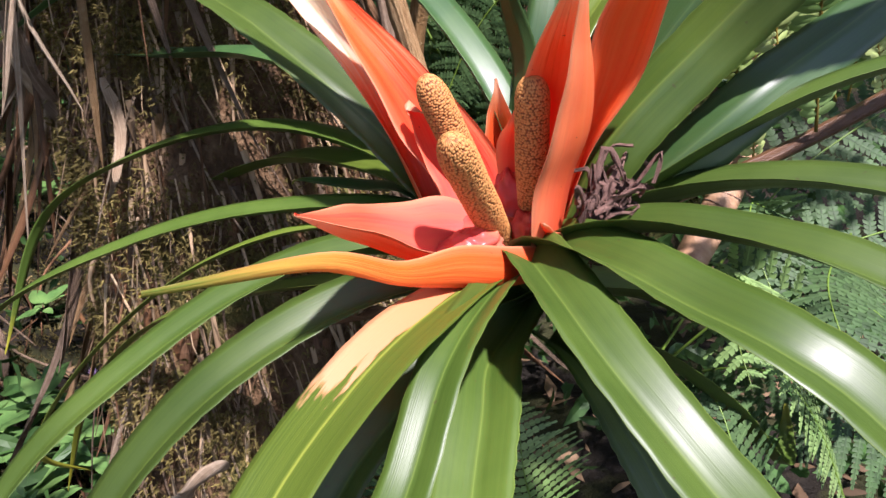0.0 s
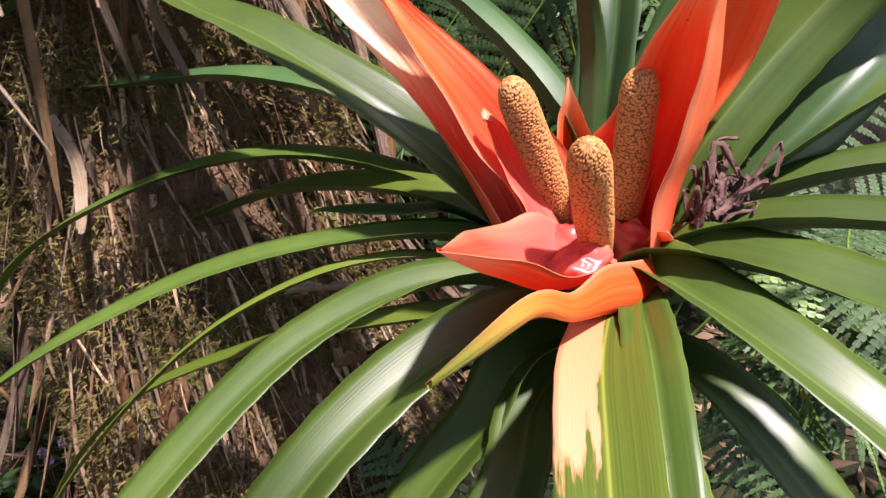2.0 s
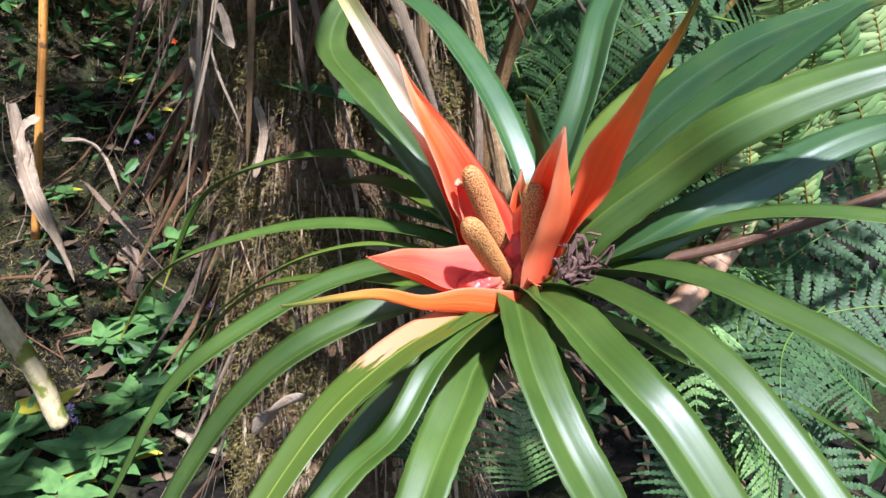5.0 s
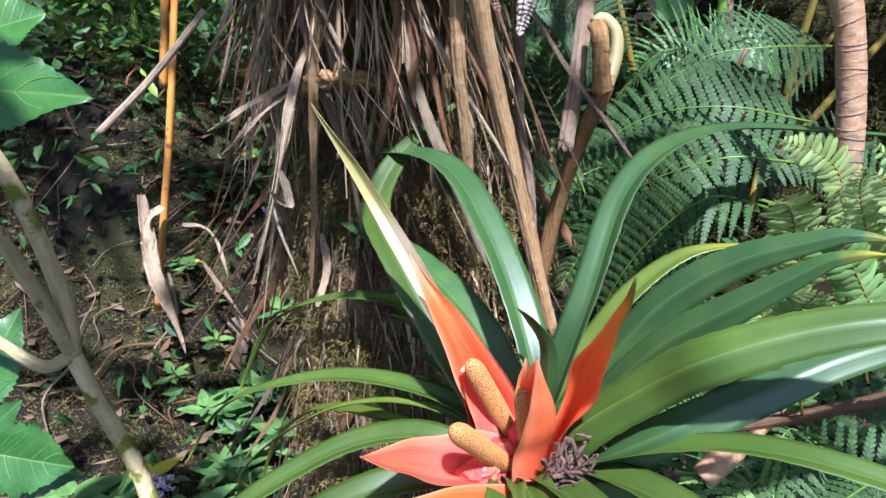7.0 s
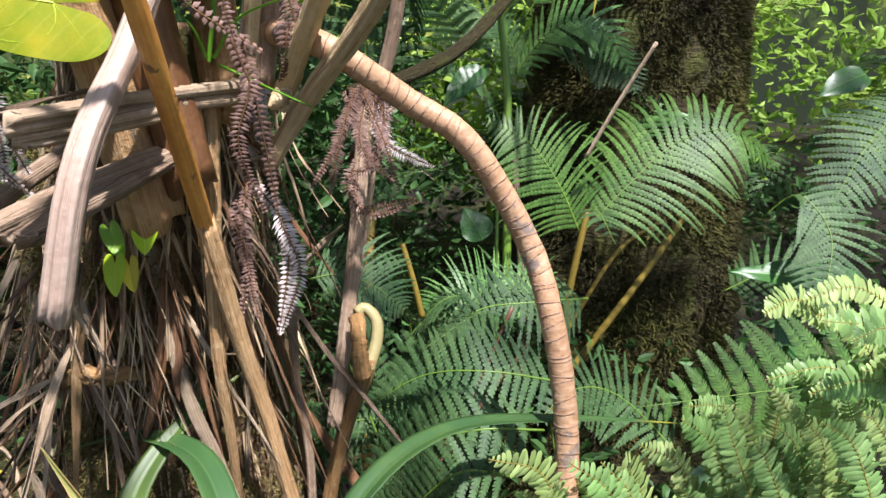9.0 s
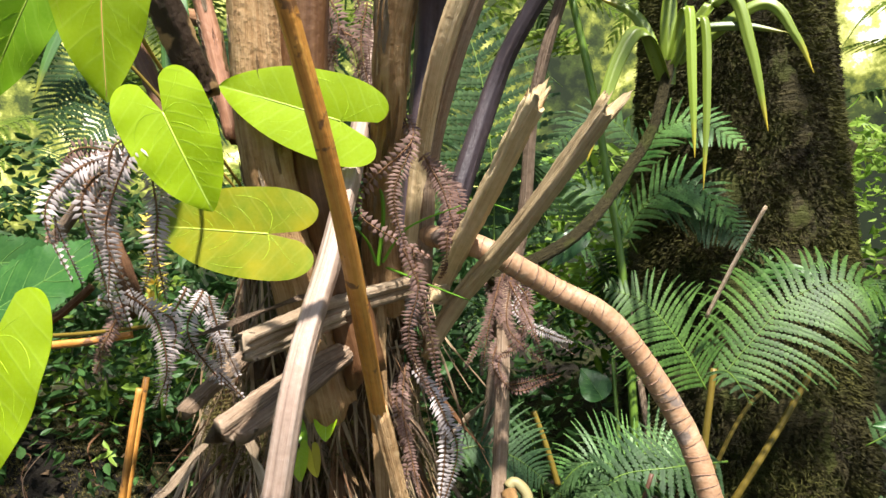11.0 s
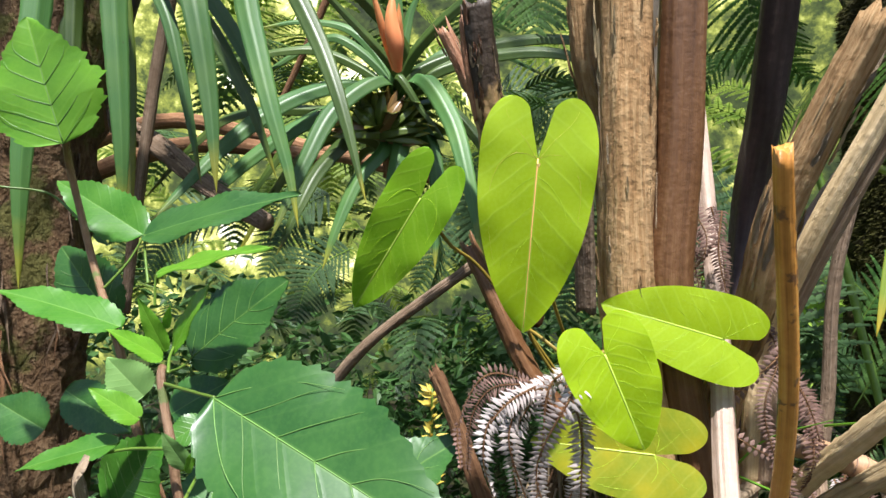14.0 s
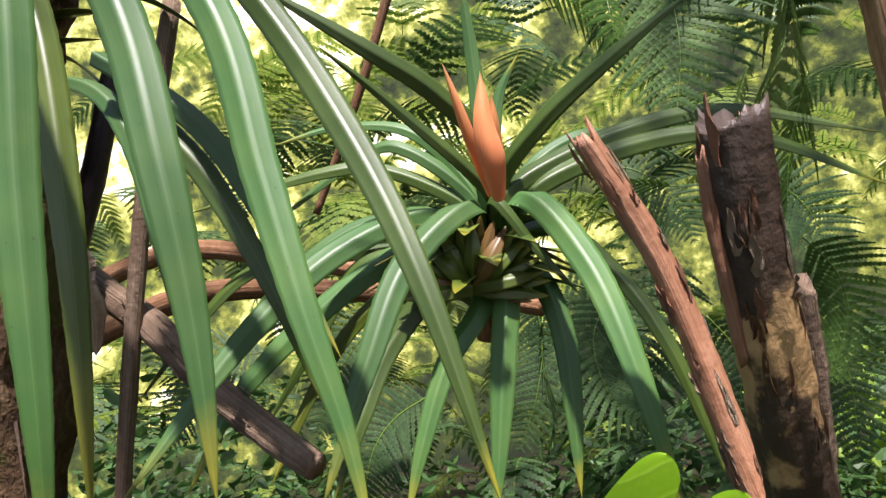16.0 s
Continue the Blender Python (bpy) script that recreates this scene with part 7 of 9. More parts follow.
add_strap_leaf_h(19, 0.032, M_STRAP_DEEP, [(-0.54, 0.092, 2.253), (-0.459, 0.147, 2.323), (-0.382, 0.202, 2.331), (-0.241, 0.313, 2.269)])
add_strap_leaf_h(20, 0.034, M_STRAP, [(-0.494, 0.12, 2.186), (-0.415, 0.13, 2.102), (-0.356, 0.121, 1.975), (-0.314, 0.15, 1.788)])
add_strap_leaf_h(21, 0.026, M_STRAP, [(-0.557, 0.006, 2.224), (-0.647, -0.1, 2.344), (-0.711, -0.188, 2.415)])
add_strap_leaf_h(22, 0.022, M_STRAP, [(-0.556, -0.003, 2.218), (-0.506, 0.009, 2.136), (-0.458, 0.028, 2.063)])
add_strap_leaf_h(23, 0.034, M_STRAP_OLD, [(-0.651, 0.091, 2.184), (-0.814, 0.079, 2.092), (-0.901, 0.07, 1.996), (-0.986, 0.051, 1.849)])
add_strap_leaf_h(24, 0.034, M_STRAP, [(-0.743, 0.082, 2.191), (-0.959, 0.043, 2.197), (-1.07, 0.021, 2.129), (-1.201, 0.005, 1.999)])
# clasping leaf bases
for k in range(30):
    a = k * 2.4
    o = np.array((math.cos(a), math.sin(a) - 0.25, 0))
    b0 = np.array((-0.618, 0.128, 2.055 + 0.0035 * k))
    strap_leaf(plant_b, [tuple(b0 + o * 0.012), tuple(b0 + o * 0.05 + np.array((0, 0, 0.035))), tuple(b0 + o * 0.105 + np.array((0, 0, 0.045))), tuple(b0 + o * 0.17 + np.array((0, 0, 0.02)))], 0.042, M_STRAP_OLD if k % 3 else M_STRAP, seed=340 + k)
# olive leaf bases fanned round the middle of the crown
q0, qx, qy, qz = (np.array(v) for v in ((-0.609, 0.025, 2.104), (0.936, 0.326, -0.128), (0.181, -0.137, 0.974), (0.300, -0.935, -0.187)))
for k in range(22):
    a = radians(-15 + 210 * ((k * 0.618) % 1.0))
    ln = 0.085 + 0.03 * ((k * 0.37) % 1.0)
    o = qx * math.cos(a) + qy * math.sin(a)
    c = [q0 + qz * (0.002 * k - 0.03), q0 + o * ln * 0.45 + qz * (0.012 + 0.002 * k - 0.02), q0 + o * ln + qz * (0.030 - 0.001 * k)]
    strap_leaf(plant_b, [tuple(v) for v in c], 0.026, M_STRAP_OLD if k % 4 else M_BASE, seed=440 + k, across=facing([tuple(v) for v in c], (-0.3, -1.0, 1.95)), name="leaf_base")
stem(plant_b, "stem", [(-0.627, 0.151, 2.031), (-0.603, 0.117, 2.133), (-0.587, 0.088, 2.199)], 0.022, 0.03, M_DRY_DARK, 12, 20, 0.1)
bract(plant_b, [(-0.543, -0.063, 2.204), (-0.548, -0.108, 2.261), (-0.553, -0.132, 2.313), (-0.560, -0.145, 2.364)], 0.019, M_BRACT_PEACH, 0.3, 0.4, seed=51)
bract(plant_b, [(-0.526, -0.087, 2.189), (-0.520, -0.125, 2.228), (-0.521, -0.136, 2.283), (-0.518, -0.128, 2.349)], 0.034, M_BRACT_PEACH, 0.35, 0.35, seed=52)
bract(plant_b, [(-0.530, -0.069, 2.204), (-0.516, -0.102, 2.277), (-0.512, -0.110, 2.325)], 0.022, M_BRACT_PEACH, 0.3, 0.4, seed=53)

# ---- straps that hang from a screwpine overhead ----
plant_c = thing("screwpine", (-1.169, -0.294, 2.699), "screwpine overhead whose long strap leaves hang down", "plant")
def add_strap_leaf_i(k, w, mat, c):
    strap_leaf(plant_c, c, w * 0.98, mat, seed=370 + k, across=facing(c, (-0.2, -1.2, 1.8), 0.2))


add_strap_leaf_i(0, 0.046, M_STRAP_DEEP, [(-0.963, -0.484, 2.621), (-0.87, -0.505, 2.428), (-0.859, -0.499, 2.184), (-0.858, -0.483, 1.991), (-0.872, -0.459, 1.837)])
add_strap_leaf_i(1, 0.042, M_STRAP_OLD, [(-1.097, -0.328, 2.708), (-1.007, -0.339, 2.458), (-0.965, -0.346, 2.219), (-0.963, -0.334, 2.046), (-0.965, -0.323, 1.871)])
add_strap_leaf_i(2, 0.048, M_STRAP_DEEP, [(-0.889, -0.457, 2.592), (-0.797, -0.443, 2.381), (-0.75, -0.449, 2.206), (-0.732, -0.436, 2.049), (-0.726, -0.427, 1.896)])
add_strap_leaf_i(3, 0.030, M_STRAP_DEEP, [(-1.156, -0.249, 2.478), (-1.019, -0.251, 2.42), (-0.944, -0.264, 2.322), (-0.909, -0.259, 2.182), (-0.883, -0.231, 1.964)])
add_strap_leaf_i(4, 0.046, M_STRAP_DEEP, [(-0.886, -0.357, 2.631), (-0.749, -0.358, 2.402), (-0.696, -0.368, 2.196), (-0.66, -0.373, 2.053), (-0.633, -0.365, 1.939), (-0.618, -0.363, 1.84)])
add_strap_leaf_i(5, 0.030, M_STRAP_DEEP, [(-0.971, -0.293, 2.435), (-0.88, -0.283, 2.359), (-0.816, -0.271, 2.284), (-0.758, -0.254, 2.168), (-0.695, -0.238, 2.012)])
add_strap_leaf_i(6, 0.038, M_STRAP, [(-0.824, -0.328, 2.574), (-0.713, -0.319, 2.416), (-0.609, -0.335, 2.217), (-0.544, -0.36, 2.055), (-0.499, -0.365, 1.867)])
add_strap_leaf_i(7, 0.042, M_STRAP, [(-1.185, -0.225, 2.588), (-1.194, -0.224, 2.455), (-1.198, -0.232, 2.322), (-1.232, -0.219, 2.194)])
add_strap_leaf_i(8, 0.042, M_STRAP_DEEP, [(-0.919, -0.615, 2.473), (-0.879, -0.623, 2.252), (-0.884, -0.629, 2.074), (-0.898, -0.629, 1.91), (-0.917, -0.609, 1.746)])
add_strap_leaf_i(9, 0.036, M_STRAP, [(-1.143, -0.262, 2.506), (-1.152, -0.264, 2.363), (-1.154, -0.264, 2.224), (-1.154, -0.255, 2.091)])
add_strap_leaf_i(10, 0.034, M_STRAP, [(-0.978, -0.27, 2.513), (-0.909, -0.28, 2.356), (-0.836, -0.265, 2.25), (-0.765, -0.255, 2.104), (-0.729, -0.223, 1.962)])
for k, c in enumerate(([(-1.405, -0.128, 2.603), (-1.262, -0.14, 2.628), (-1.149, -0.135, 2.621), (-1.069, -0.125, 2.596)], [(-1.409, -0.125, 2.584), (-1.269, -0.135, 2.591), (-1.183, -0.137, 2.58), (-1.109, -0.132, 2.566)], [(-1.4, -0.132, 2.631), (-1.238, -0.139, 2.661), (-1.093, -0.121, 2.645), (-0.979, -0.092, 2.575), (-0.884, -0.036, 2.446)], [(-1.431, -0.087, 2.626), (-1.309, -0.078, 2.617), (-1.231, -0.069, 2.588), (-1.164, -0.054, 2.514)])):
    strap_leaf(plant_c, c, 0.036, M_STRAP_OLD if k < 2 else M_STRAP, seed=385 + k)
stem(plant_c, "stem", [(-1.625, -0.026, 2.275), (-1.445, -0.076, 2.548), (-1.335, -0.089, 2.631)], 0.05, 0.04, M_DRY_DARK, 14, 24, 0.2)

r9 = random.Random(31)
# ---- stubs, poles and branches among the leaves ----
stubs = thing("broken_stalk", (-0.307, -0.144, 1.933), "broken dry leaf stalk, brown and split at the top", "dead wood", "broken stalks")
stem(stubs, "stalk", [(-0.269, -0.159, 1.678), (-0.31, -0.15, 1.89), (-0.344, -0.164, 2.061), (-0.401, -0.202, 2.213)], 0.0175, 0.0135, M_STIPE_RED, 24, 40, 0.07, 3, groove=0.3, flute=0.08, jag=0.012)
stub2 = thing("broken_stalk", (-0.278, -0.365, 1.859), "broken stalk with black skin peeling from tan fibre", "dead wood", "broken stalks")
M_PEEL = bark("peeling_black_stalk", [(0.3, (0.025, 0.016, 0.010)), (0.6, (0.07, 0.045, 0.028)), (0.8, (0.14, 0.09, 0.05))], (5, 0.8, 1), patch=((0.40, 0.25, 0.11), 13, 0.53), rough=0.5)
stem(stub2, "stalk", [(-0.261, -0.28, 1.727), (-0.278, -0.365, 1.859), (-0.285, -0.439, 2.002), (-0.285, -0.482, 2.112)], 0.0245, 0.0205, M_PEEL, 30, 60, 0.08, 4, flute=0.10, jag=0.006)
stem(stub2, "split_edge", [(-0.271, -0.423, 1.955), (-0.274, -0.46, 2.042), (-0.275, -0.483, 2.111)], 0.0060, 0.0045, M_STIPE_RED, 10, 30, 0.15, 5, flute=0.2, jag=0.004)
stem(stub2, "split_edge", [(-0.301, -0.436, 1.96), (-0.306, -0.467, 2.036), (-0.306, -0.485, 2.09)], 0.0055, 0.004, M_STIPE_RED, 10, 30, 0.15, 6, flute=0.2, jag=0.004)
stub3 = thing("broken_stalk", (-0.203, 0.202, 1.701), "short grey weathered broken stalk standing behind the black one", "dead wood", "broken stalks")
stem(stub3, "stalk", [(-0.203, 0.202, 1.701), (-0.192, 0.134, 1.889), (-0.189, 0.083, 2.036)], 0.021, 0.0265, M_STIPE_GREY, 24, 40, 0.08, 14, flute=0.12, jag=0.010)
pole = thing("fallen_branch", (-0.79, -0.16, 1.9), "weathered grey fallen branch caught among the leaves", "branch", "branches")
stem(pole, "branch", [(-1.40, 0.09, 2.27), (-1.282, 0.038, 2.202), (-1.113, -0.036, 2.109), (-0.958, -0.098, 1.995), (-0.785, -0.16, 1.893)], 0.030, 0.019, M_STIPE_GREY, 12, 40, 0.09, 7, groove=0.3)
for owner, line, rad, mats in ((stubs, [(-0.269, -0.159, 1.678), (-0.31, -0.15, 1.89), (-0.344, -0.164, 2.061), (-0.401, -0.202, 2.213)], 0.0155, (M_STIPE_RED, M_STRAW)), (stub2, [(-0.278, -0.365, 1.859), (-0.285, -0.439, 2.002), (-0.285, -0.482, 2.112)], 0.0215, (M_STIPE_DARK, M_STRAW, M_STIPE_RED)), (pole, [(-1.282, 0.038, 2.202), (-1.113, -0.036, 2.109), (-0.958, -0.098, 1.995), (-0.785, -0.16, 1.893)], 0.024, (M_STIPE_GREY, M_STRAW))):
    lp, lt, ll = spline(line, 60)
    for k in range(26):
        i = r9.randint(4, 54)
        a = radians(r9.uniform(180, 360))
        o = np.array((math.cos(a), math.sin(a), 0.0))
        o -= lt[i] * (o @ lt[i])
        o /= np.linalg.norm(o)
        p = lp[i] + o * rad
        ln = r9.uniform(0.015, 0.06)
        dry_strip([tuple(p), tuple(p + lt[i] * ln * 0.5 + o * 0.0006), tuple(p + lt[i] * ln + o * r9.uniform(0.0005, 0.004))], r9.uniform(0.002, 0.008), r9.choice(mats), 1700 + k, r9.uniform(-30, 30), owner, "bark_flake", tuple(np.cross(lt[i], o)))
branch2 = thing("branch", (-1.2, 0.55, 2.3), "brown ringed branch behind the screwpine", "branch", "branches")
stem(branch2, "branch", [(-2.0, 0.5, 2.25), (-1.753, 0.529, 2.36), (-1.514, 0.55, 2.395), (-1.272, 0.585, 2.338), (-1.0, 0.618, 2.25), (-0.6, 0.5, 2.1)], 0.028, 0.022, M_DRY_DARK, 12, 90, 0.06, 8, rings=24, ring=0.06)
branch3 = thing("branch", (-1.512, 0.141, 2.157), "dark branch behind the hanging leaves", "branch", "branches")
stem(branch3, "branch", [(-1.652, 0.211, 2.118), (-1.38, 0.28, 2.207), (-1.203, 0.334, 2.225), (-0.899, 0.442, 2.171)], 0.028, 0.022, M_DRY_DARK, 12, 40, 0.1, 9)
pole2 = thing("pole", (-1.287, -0.027, 2.287), "dark upright dead stem behind the leaves", "branch", "branches")
stem(pole2, "stem", [(-1.328, -0.016, 2.167), (-1.283, -0.025, 2.286), (-1.234, -0.031, 2.396), (-1.165, -0.044, 2.57), (-1.102, -0.057, 2.735)], 0.022, 0.02, M_STIPE_BLACK, 12, 30, 0.07, 10)
for k, c in enumerate(([(-1.018, -0.075, 2.632), (-1.102, -0.062, 2.327), (-1.167, -0.044, 2.022), (-1.218, -0.026, 1.741)], [(-0.976, 0.947, 3.267), (-1.143, 0.963, 2.918), (-1.35, 0.972, 2.539)], [(-0.976, 0.11, 1.384), (-0.796, 0.085, 1.529), (-0.651, 0.054, 1.656), (-0.401, 0.047, 1.813)])):
    bb = thing("branch", c[1], "thin dead branch between the plants", "branch", "branches")
    stem(bb, "branch", c, 0.016, 0.012, M_DRY_DARK if k % 2 else M_STIPE_GREY, 10, 24, 0.1, 11 + k)
dry_leaf = thing("dry_leaf", (-1.199, -0.091, 2.215), "curled straw-coloured dead leaf", "dead leaf")
dry_strip([(-1.205, -0.1, 2.251), (-1.187, -0.104, 2.194), (-1.184, -0.093, 2.141), (-1.191, -0.083, 2.081)], 0.04, M_STRAW, 90, 70, dry_leaf, "blade")
dark_trunk = thing("dead_tree", (-1.404, -0.12, 1.781), "dark rotting trunk with hanging roots", "tree")
stem(dark_trunk, "trunk", [(-1.505, -0.022, 0.945), (-1.404, -0.12, 1.781), (-1.324, -0.17, 2.257), (-1.282, -0.182, 2.767)], 0.13, 0.11, M_TRUNK, 30, 50, 0.2, 12)
for k in range(40):
    a = rnd.uniform(180, 360)
    o = np.array((math.cos(radians(a)), math.sin(radians(a)), 0)) * 0.13
    c = np.array((-1.404, -0.12, 1.781)) + o + np.array((0, 0, rnd.uniform(-0.1, 0.4)))
    dry_strip([tuple(c), tuple(c + o * 0.2 + np.array((rnd.uniform(-0.03, 0.03), 0, -0.12))), tuple(c + o * 0.2 + np.array((rnd.uniform(-0.06, 0.06), 0, -0.25)))], 0.008, rnd.choice((M_DRY_DARK, M_STIPE_GREY)), 500 + k, 90, dark_trunk)

# plant with hanging yellow-green leaves in front of the mossy tree
perch = thing("climbing_plant", (0.528, 0.246, 1.783), "climbing plant with hanging yellow-green leaves on a thin stem", "plant")
stem(perch, "stem", [(0.15, -0.093, 1.407), (0.221, -0.033, 1.43), (0.322, 0.053, 1.485), (0.42, 0.152, 1.593), (0.493, 0.217, 1.699), (0.538, 0.26, 1.833)], 0.013, 0.011, M_MOSS, 10, 60, 0.1, 13, rings=30, ring=0.1)
def add_strap_leaf_j(k, w, c):
    strap_leaf(perch, c, w * 0.72, M_STRAP_LIME if k != 5 else M_STRAP_OLD, seed=400 + k, across=facing(c, (0.2, -1.3, 1.5), 0.2))


add_strap_leaf_j(0, 0.045, [(0.529, 0.247, 1.795), (0.477, 0.196, 1.89), (0.416, 0.164, 1.819), (0.341, 0.124, 1.617)])
add_strap_leaf_j(1, 0.03, [(0.536, 0.25, 1.831), (0.569, 0.209, 1.932), (0.563, 0.179, 1.768), (0.558, 0.169, 1.611)])
add_strap_leaf_j(2, 0.026, [(0.541, 0.25, 1.819), (0.597, 0.211, 1.908), (0.59, 0.18, 1.733), (0.571, 0.167, 1.548)])
add_strap_leaf_j(3, 0.036, [(0.542, 0.251, 1.842), (0.65, 0.22, 1.952), (0.685, 0.197, 1.831), (0.708, 0.19, 1.656)])
add_strap_leaf_j(4, 0.036, [(0.553, 0.252, 1.83), (0.717, 0.227, 1.926), (0.776, 0.209, 1.85), (0.807, 0.208, 1.77)])
add_strap_leaf_j(5, 0.03, [(0.535, 0.249, 1.819), (0.574, 0.237, 1.883), (0.67, 0.219, 1.883), (0.765, 0.208, 1.856)])
add_strap_leaf_j(6, 0.05, [(0.528, 0.246, 1.783), (0.541, 0.266, 1.928), (0.567, 0.298, 2.078)])
add_strap_leaf_j(7, 0.04, [(0.517, 0.246, 1.796), (0.479, 0.279, 1.936), (0.398, 0.293, 1.994)])
def add_stem_k(k, r, mat, c):
    st_ = thing("stalk", c[0], "slender leaf stalk standing among the ferns", "stalk", "slender stalks")
    stem(st_, "stalk", c, r, r * 0.85, mat, 8, 24, 0.05, 30 + k)


add_stem_k(0, 0.011, M_GREEN_STEM, [(0.443, 0.41, 0.764), (0.437, 0.442, 1.34), (0.415, 0.454, 1.587), (0.392, 0.463, 1.807), (0.349, 0.474, 2.082)])
add_stem_k(1, 0.009, M_STIPE_YELLOW, [(0.56, 0.325, 0.803), (0.585, 0.339, 0.982), (0.616, 0.352, 1.149)])
add_stem_k(2, 0.010, M_STIPE_YELLOW, [(0.627, 0.528, 0.685), (0.792, 0.561, 0.911), (0.914, 0.586, 1.094)])
add_stem_k(3, 0.006, M_STIPE_YELLOW, [(0.601, 0.53, 0.773), (0.737, 0.56, 1), (0.855, 0.579, 1.082)])
add_stem_k(4, 0.005, M_STRAW, [(0.606, 0.357, 1.265), (0.667, 0.322, 1.394), (0.726, 0.285, 1.51)])
add_stem_k(5, 0.007, M_STIPE_YELLOW, [(0.249, 0.195, 0.942), (0.228, 0.197, 1.028), (0.206, 0.199, 1.101)])
add_stem_k(6, 0.005, M_RED_STEM, [(0.261, 0.02, 0.667), (0.365, 0.067, 0.847), (0.43, 0.094, 0.999)])
add_stem_k(7, 0.006, M_RED_STEM, [(0.271, 0.022, 0.666), (0.39, 0.084, 0.823), (0.47, 0.122, 0.917)])
add_stem_k(8, 0.009, M_STIPE_YELLOW, [(0.591, 0.583, 0.518), (0.649, 0.714, 0.781), (0.719, 0.859, 1.07)])
add_stem_k(9, 0.006, M_STIPE_YELLOW, [(0.524, 0.704, 0.57), (0.708, 0.841, 0.787), (0.921, 0.984, 1.003)])
add_stem_k(10, 0.007, M_GREEN_STEM, [(0.446, 0.719, 0.643), (0.442, 0.813, 0.853), (0.446, 0.914, 1.076)])
add_stem_k(11, 0.010, M_STIPE_GREY, [(0.49, 0.434, 0.661), (0.489, 0.544, 0.942), (0.473, 0.662, 1.249)])
add_stem_k(12, 0.011, M_STIPE_ORANGE, [(-1.007, 0.349, 0.271), (-0.945, 0.365, 0.525), (-0.882, 0.383, 0.784), (-0.826, 0.45, 1.156)])
add_stem_k(13, 0.006, M_STRAW, [(-0.539, -0.338, 0.954), (-0.459, -0.311, 1.024), (-0.375, -0.275, 1.114)])
add_stem_k(14, 0.012, M_STIPE_YELLOW, [(0.116, 0.313, 0.395), (0.09, 0.42, 0.647), (0.094, 0.624, 1.097)])
add_stem_k(15, 0.008, M_STIPE_ORANGE, [(-0.57, -0.103, 0.976), (-0.539, -0.09, 1.142), (-0.52, -0.082, 1.235)])
add_stem_k(16, 0.006, M_STIPE_ORANGE, [(-0.463, -0.421, 1.367), (-0.387, -0.412, 1.37), (-0.338, -0.385, 1.374)])
add_stem_k(17, 0.008, M_DRY_DARK, [(-0.593, -0.285, 1.364), (-0.53, -0.276, 1.397), (-0.476, -0.267, 1.439)])
# hanging red-brown stem across the plant
cross_ = thing("stalk", (0.454, -0.541, 0.73), "reddish brown fern stalk behind the strap leaves", "stalk", "slender stalks")
stem(cross_, "stalk", [(0.21, -0.517, 0.63), (0.333, -0.536, 0.668), (0.438, -0.545, 0.710), (0.56, -0.53, 0.755), (0.80, -0.45, 0.83)], 0.006, 0.009, M_STIPE_DARK, 8, 24, 0.05, 60)

# ---- broad-leaved shrub ----
shrub = thing("shrub", (-0.626, -0.704, 1.511), "broad-leaved shrub with glossy toothed dark green leaves", "shrub")
stem(shrub, "twig", [(-0.473, -0.816, 1.345), (-0.506, -0.812, 1.434), (-0.522, -0.800, 1.482), (-0.534, -0.798, 1.528), (-0.543, -0.794, 1.565), (-0.561, -0.781, 1.603), (-0.569, -0.775, 1.629), (-0.573, -0.767, 1.640)], 0.0058, 0.0042, M_SHRUB_TWIG, 10, 40, 0.10, 3)
stem(shrub, "twig", [(-0.638, -0.607, 1.334), (-0.690, -0.627, 1.507), (-0.708, -0.638, 1.571), (-0.725, -0.640, 1.649), (-0.760, -0.637, 1.737), (-0.782, -0.639, 1.809), (-0.789, -0.660, 1.891), (-0.762, -0.697, 1.914)], 0.0065, 0.0042, M_SHRUB_TWIG, 10, 40, 0.10, 1)
stem(shrub, "leaf_stalk", [(-0.567, -0.774, 1.624), (-0.513, -0.812, 1.619), (-0.446, -0.873, 1.617)], 0.0018, 0.0014, M_GREEN_STEM, 10, 40, 0.10, 5)
stem(shrub, "leaf_stalk", [(-0.756, -0.636, 1.737), (-0.731, -0.623, 1.770), (-0.715, -0.612, 1.805)], 0.0018, 0.0014, M_GREEN_STEM, 10, 40, 0.10, 5)
stem(shrub, "leaf_stalk", [(-0.681, -0.649, 1.738), (-0.702, -0.627, 1.778), (-0.715, -0.612, 1.805)], 0.0018, 0.0014, M_GREEN_STEM, 10, 40, 0.10, 5)
stem(shrub, "leaf_stalk", [(-0.668, -0.653, 1.710), (-0.666, -0.655, 1.736), (-0.663, -0.656, 1.748)], 0.0018, 0.0014, M_GREEN_STEM, 10, 40, 0.10, 5)
stem(shrub, "leaf_stalk", [(-0.788, -0.643, 1.827), (-0.833, -0.647, 1.865), (-0.879, -0.680, 1.873)], 0.0018, 0.0014, M_GREEN_STEM, 10, 40, 0.10, 5)
stem(shrub, "leaf_stalk", [(-0.563, -0.777, 1.561), (-0.642, -0.744, 1.554), (-0.722, -0.752, 1.537)], 0.0018, 0.0014, M_GREEN_STEM, 10, 40, 0.10, 5)
stem(shrub, "leaf_stalk", [(-0.522, -0.804, 1.519), (-0.542, -0.749, 1.534), (-0.548, -0.710, 1.545)], 0.0018, 0.0014, M_GREEN_STEM, 10, 40, 0.10, 5)
stem(shrub, "leaf_stalk", [(-0.559, -0.767, 1.468), (-0.631, -0.723, 1.473), (-0.691, -0.697, 1.479)], 0.0018, 0.0014, M_GREEN_STEM, 10, 40, 0.10, 5)
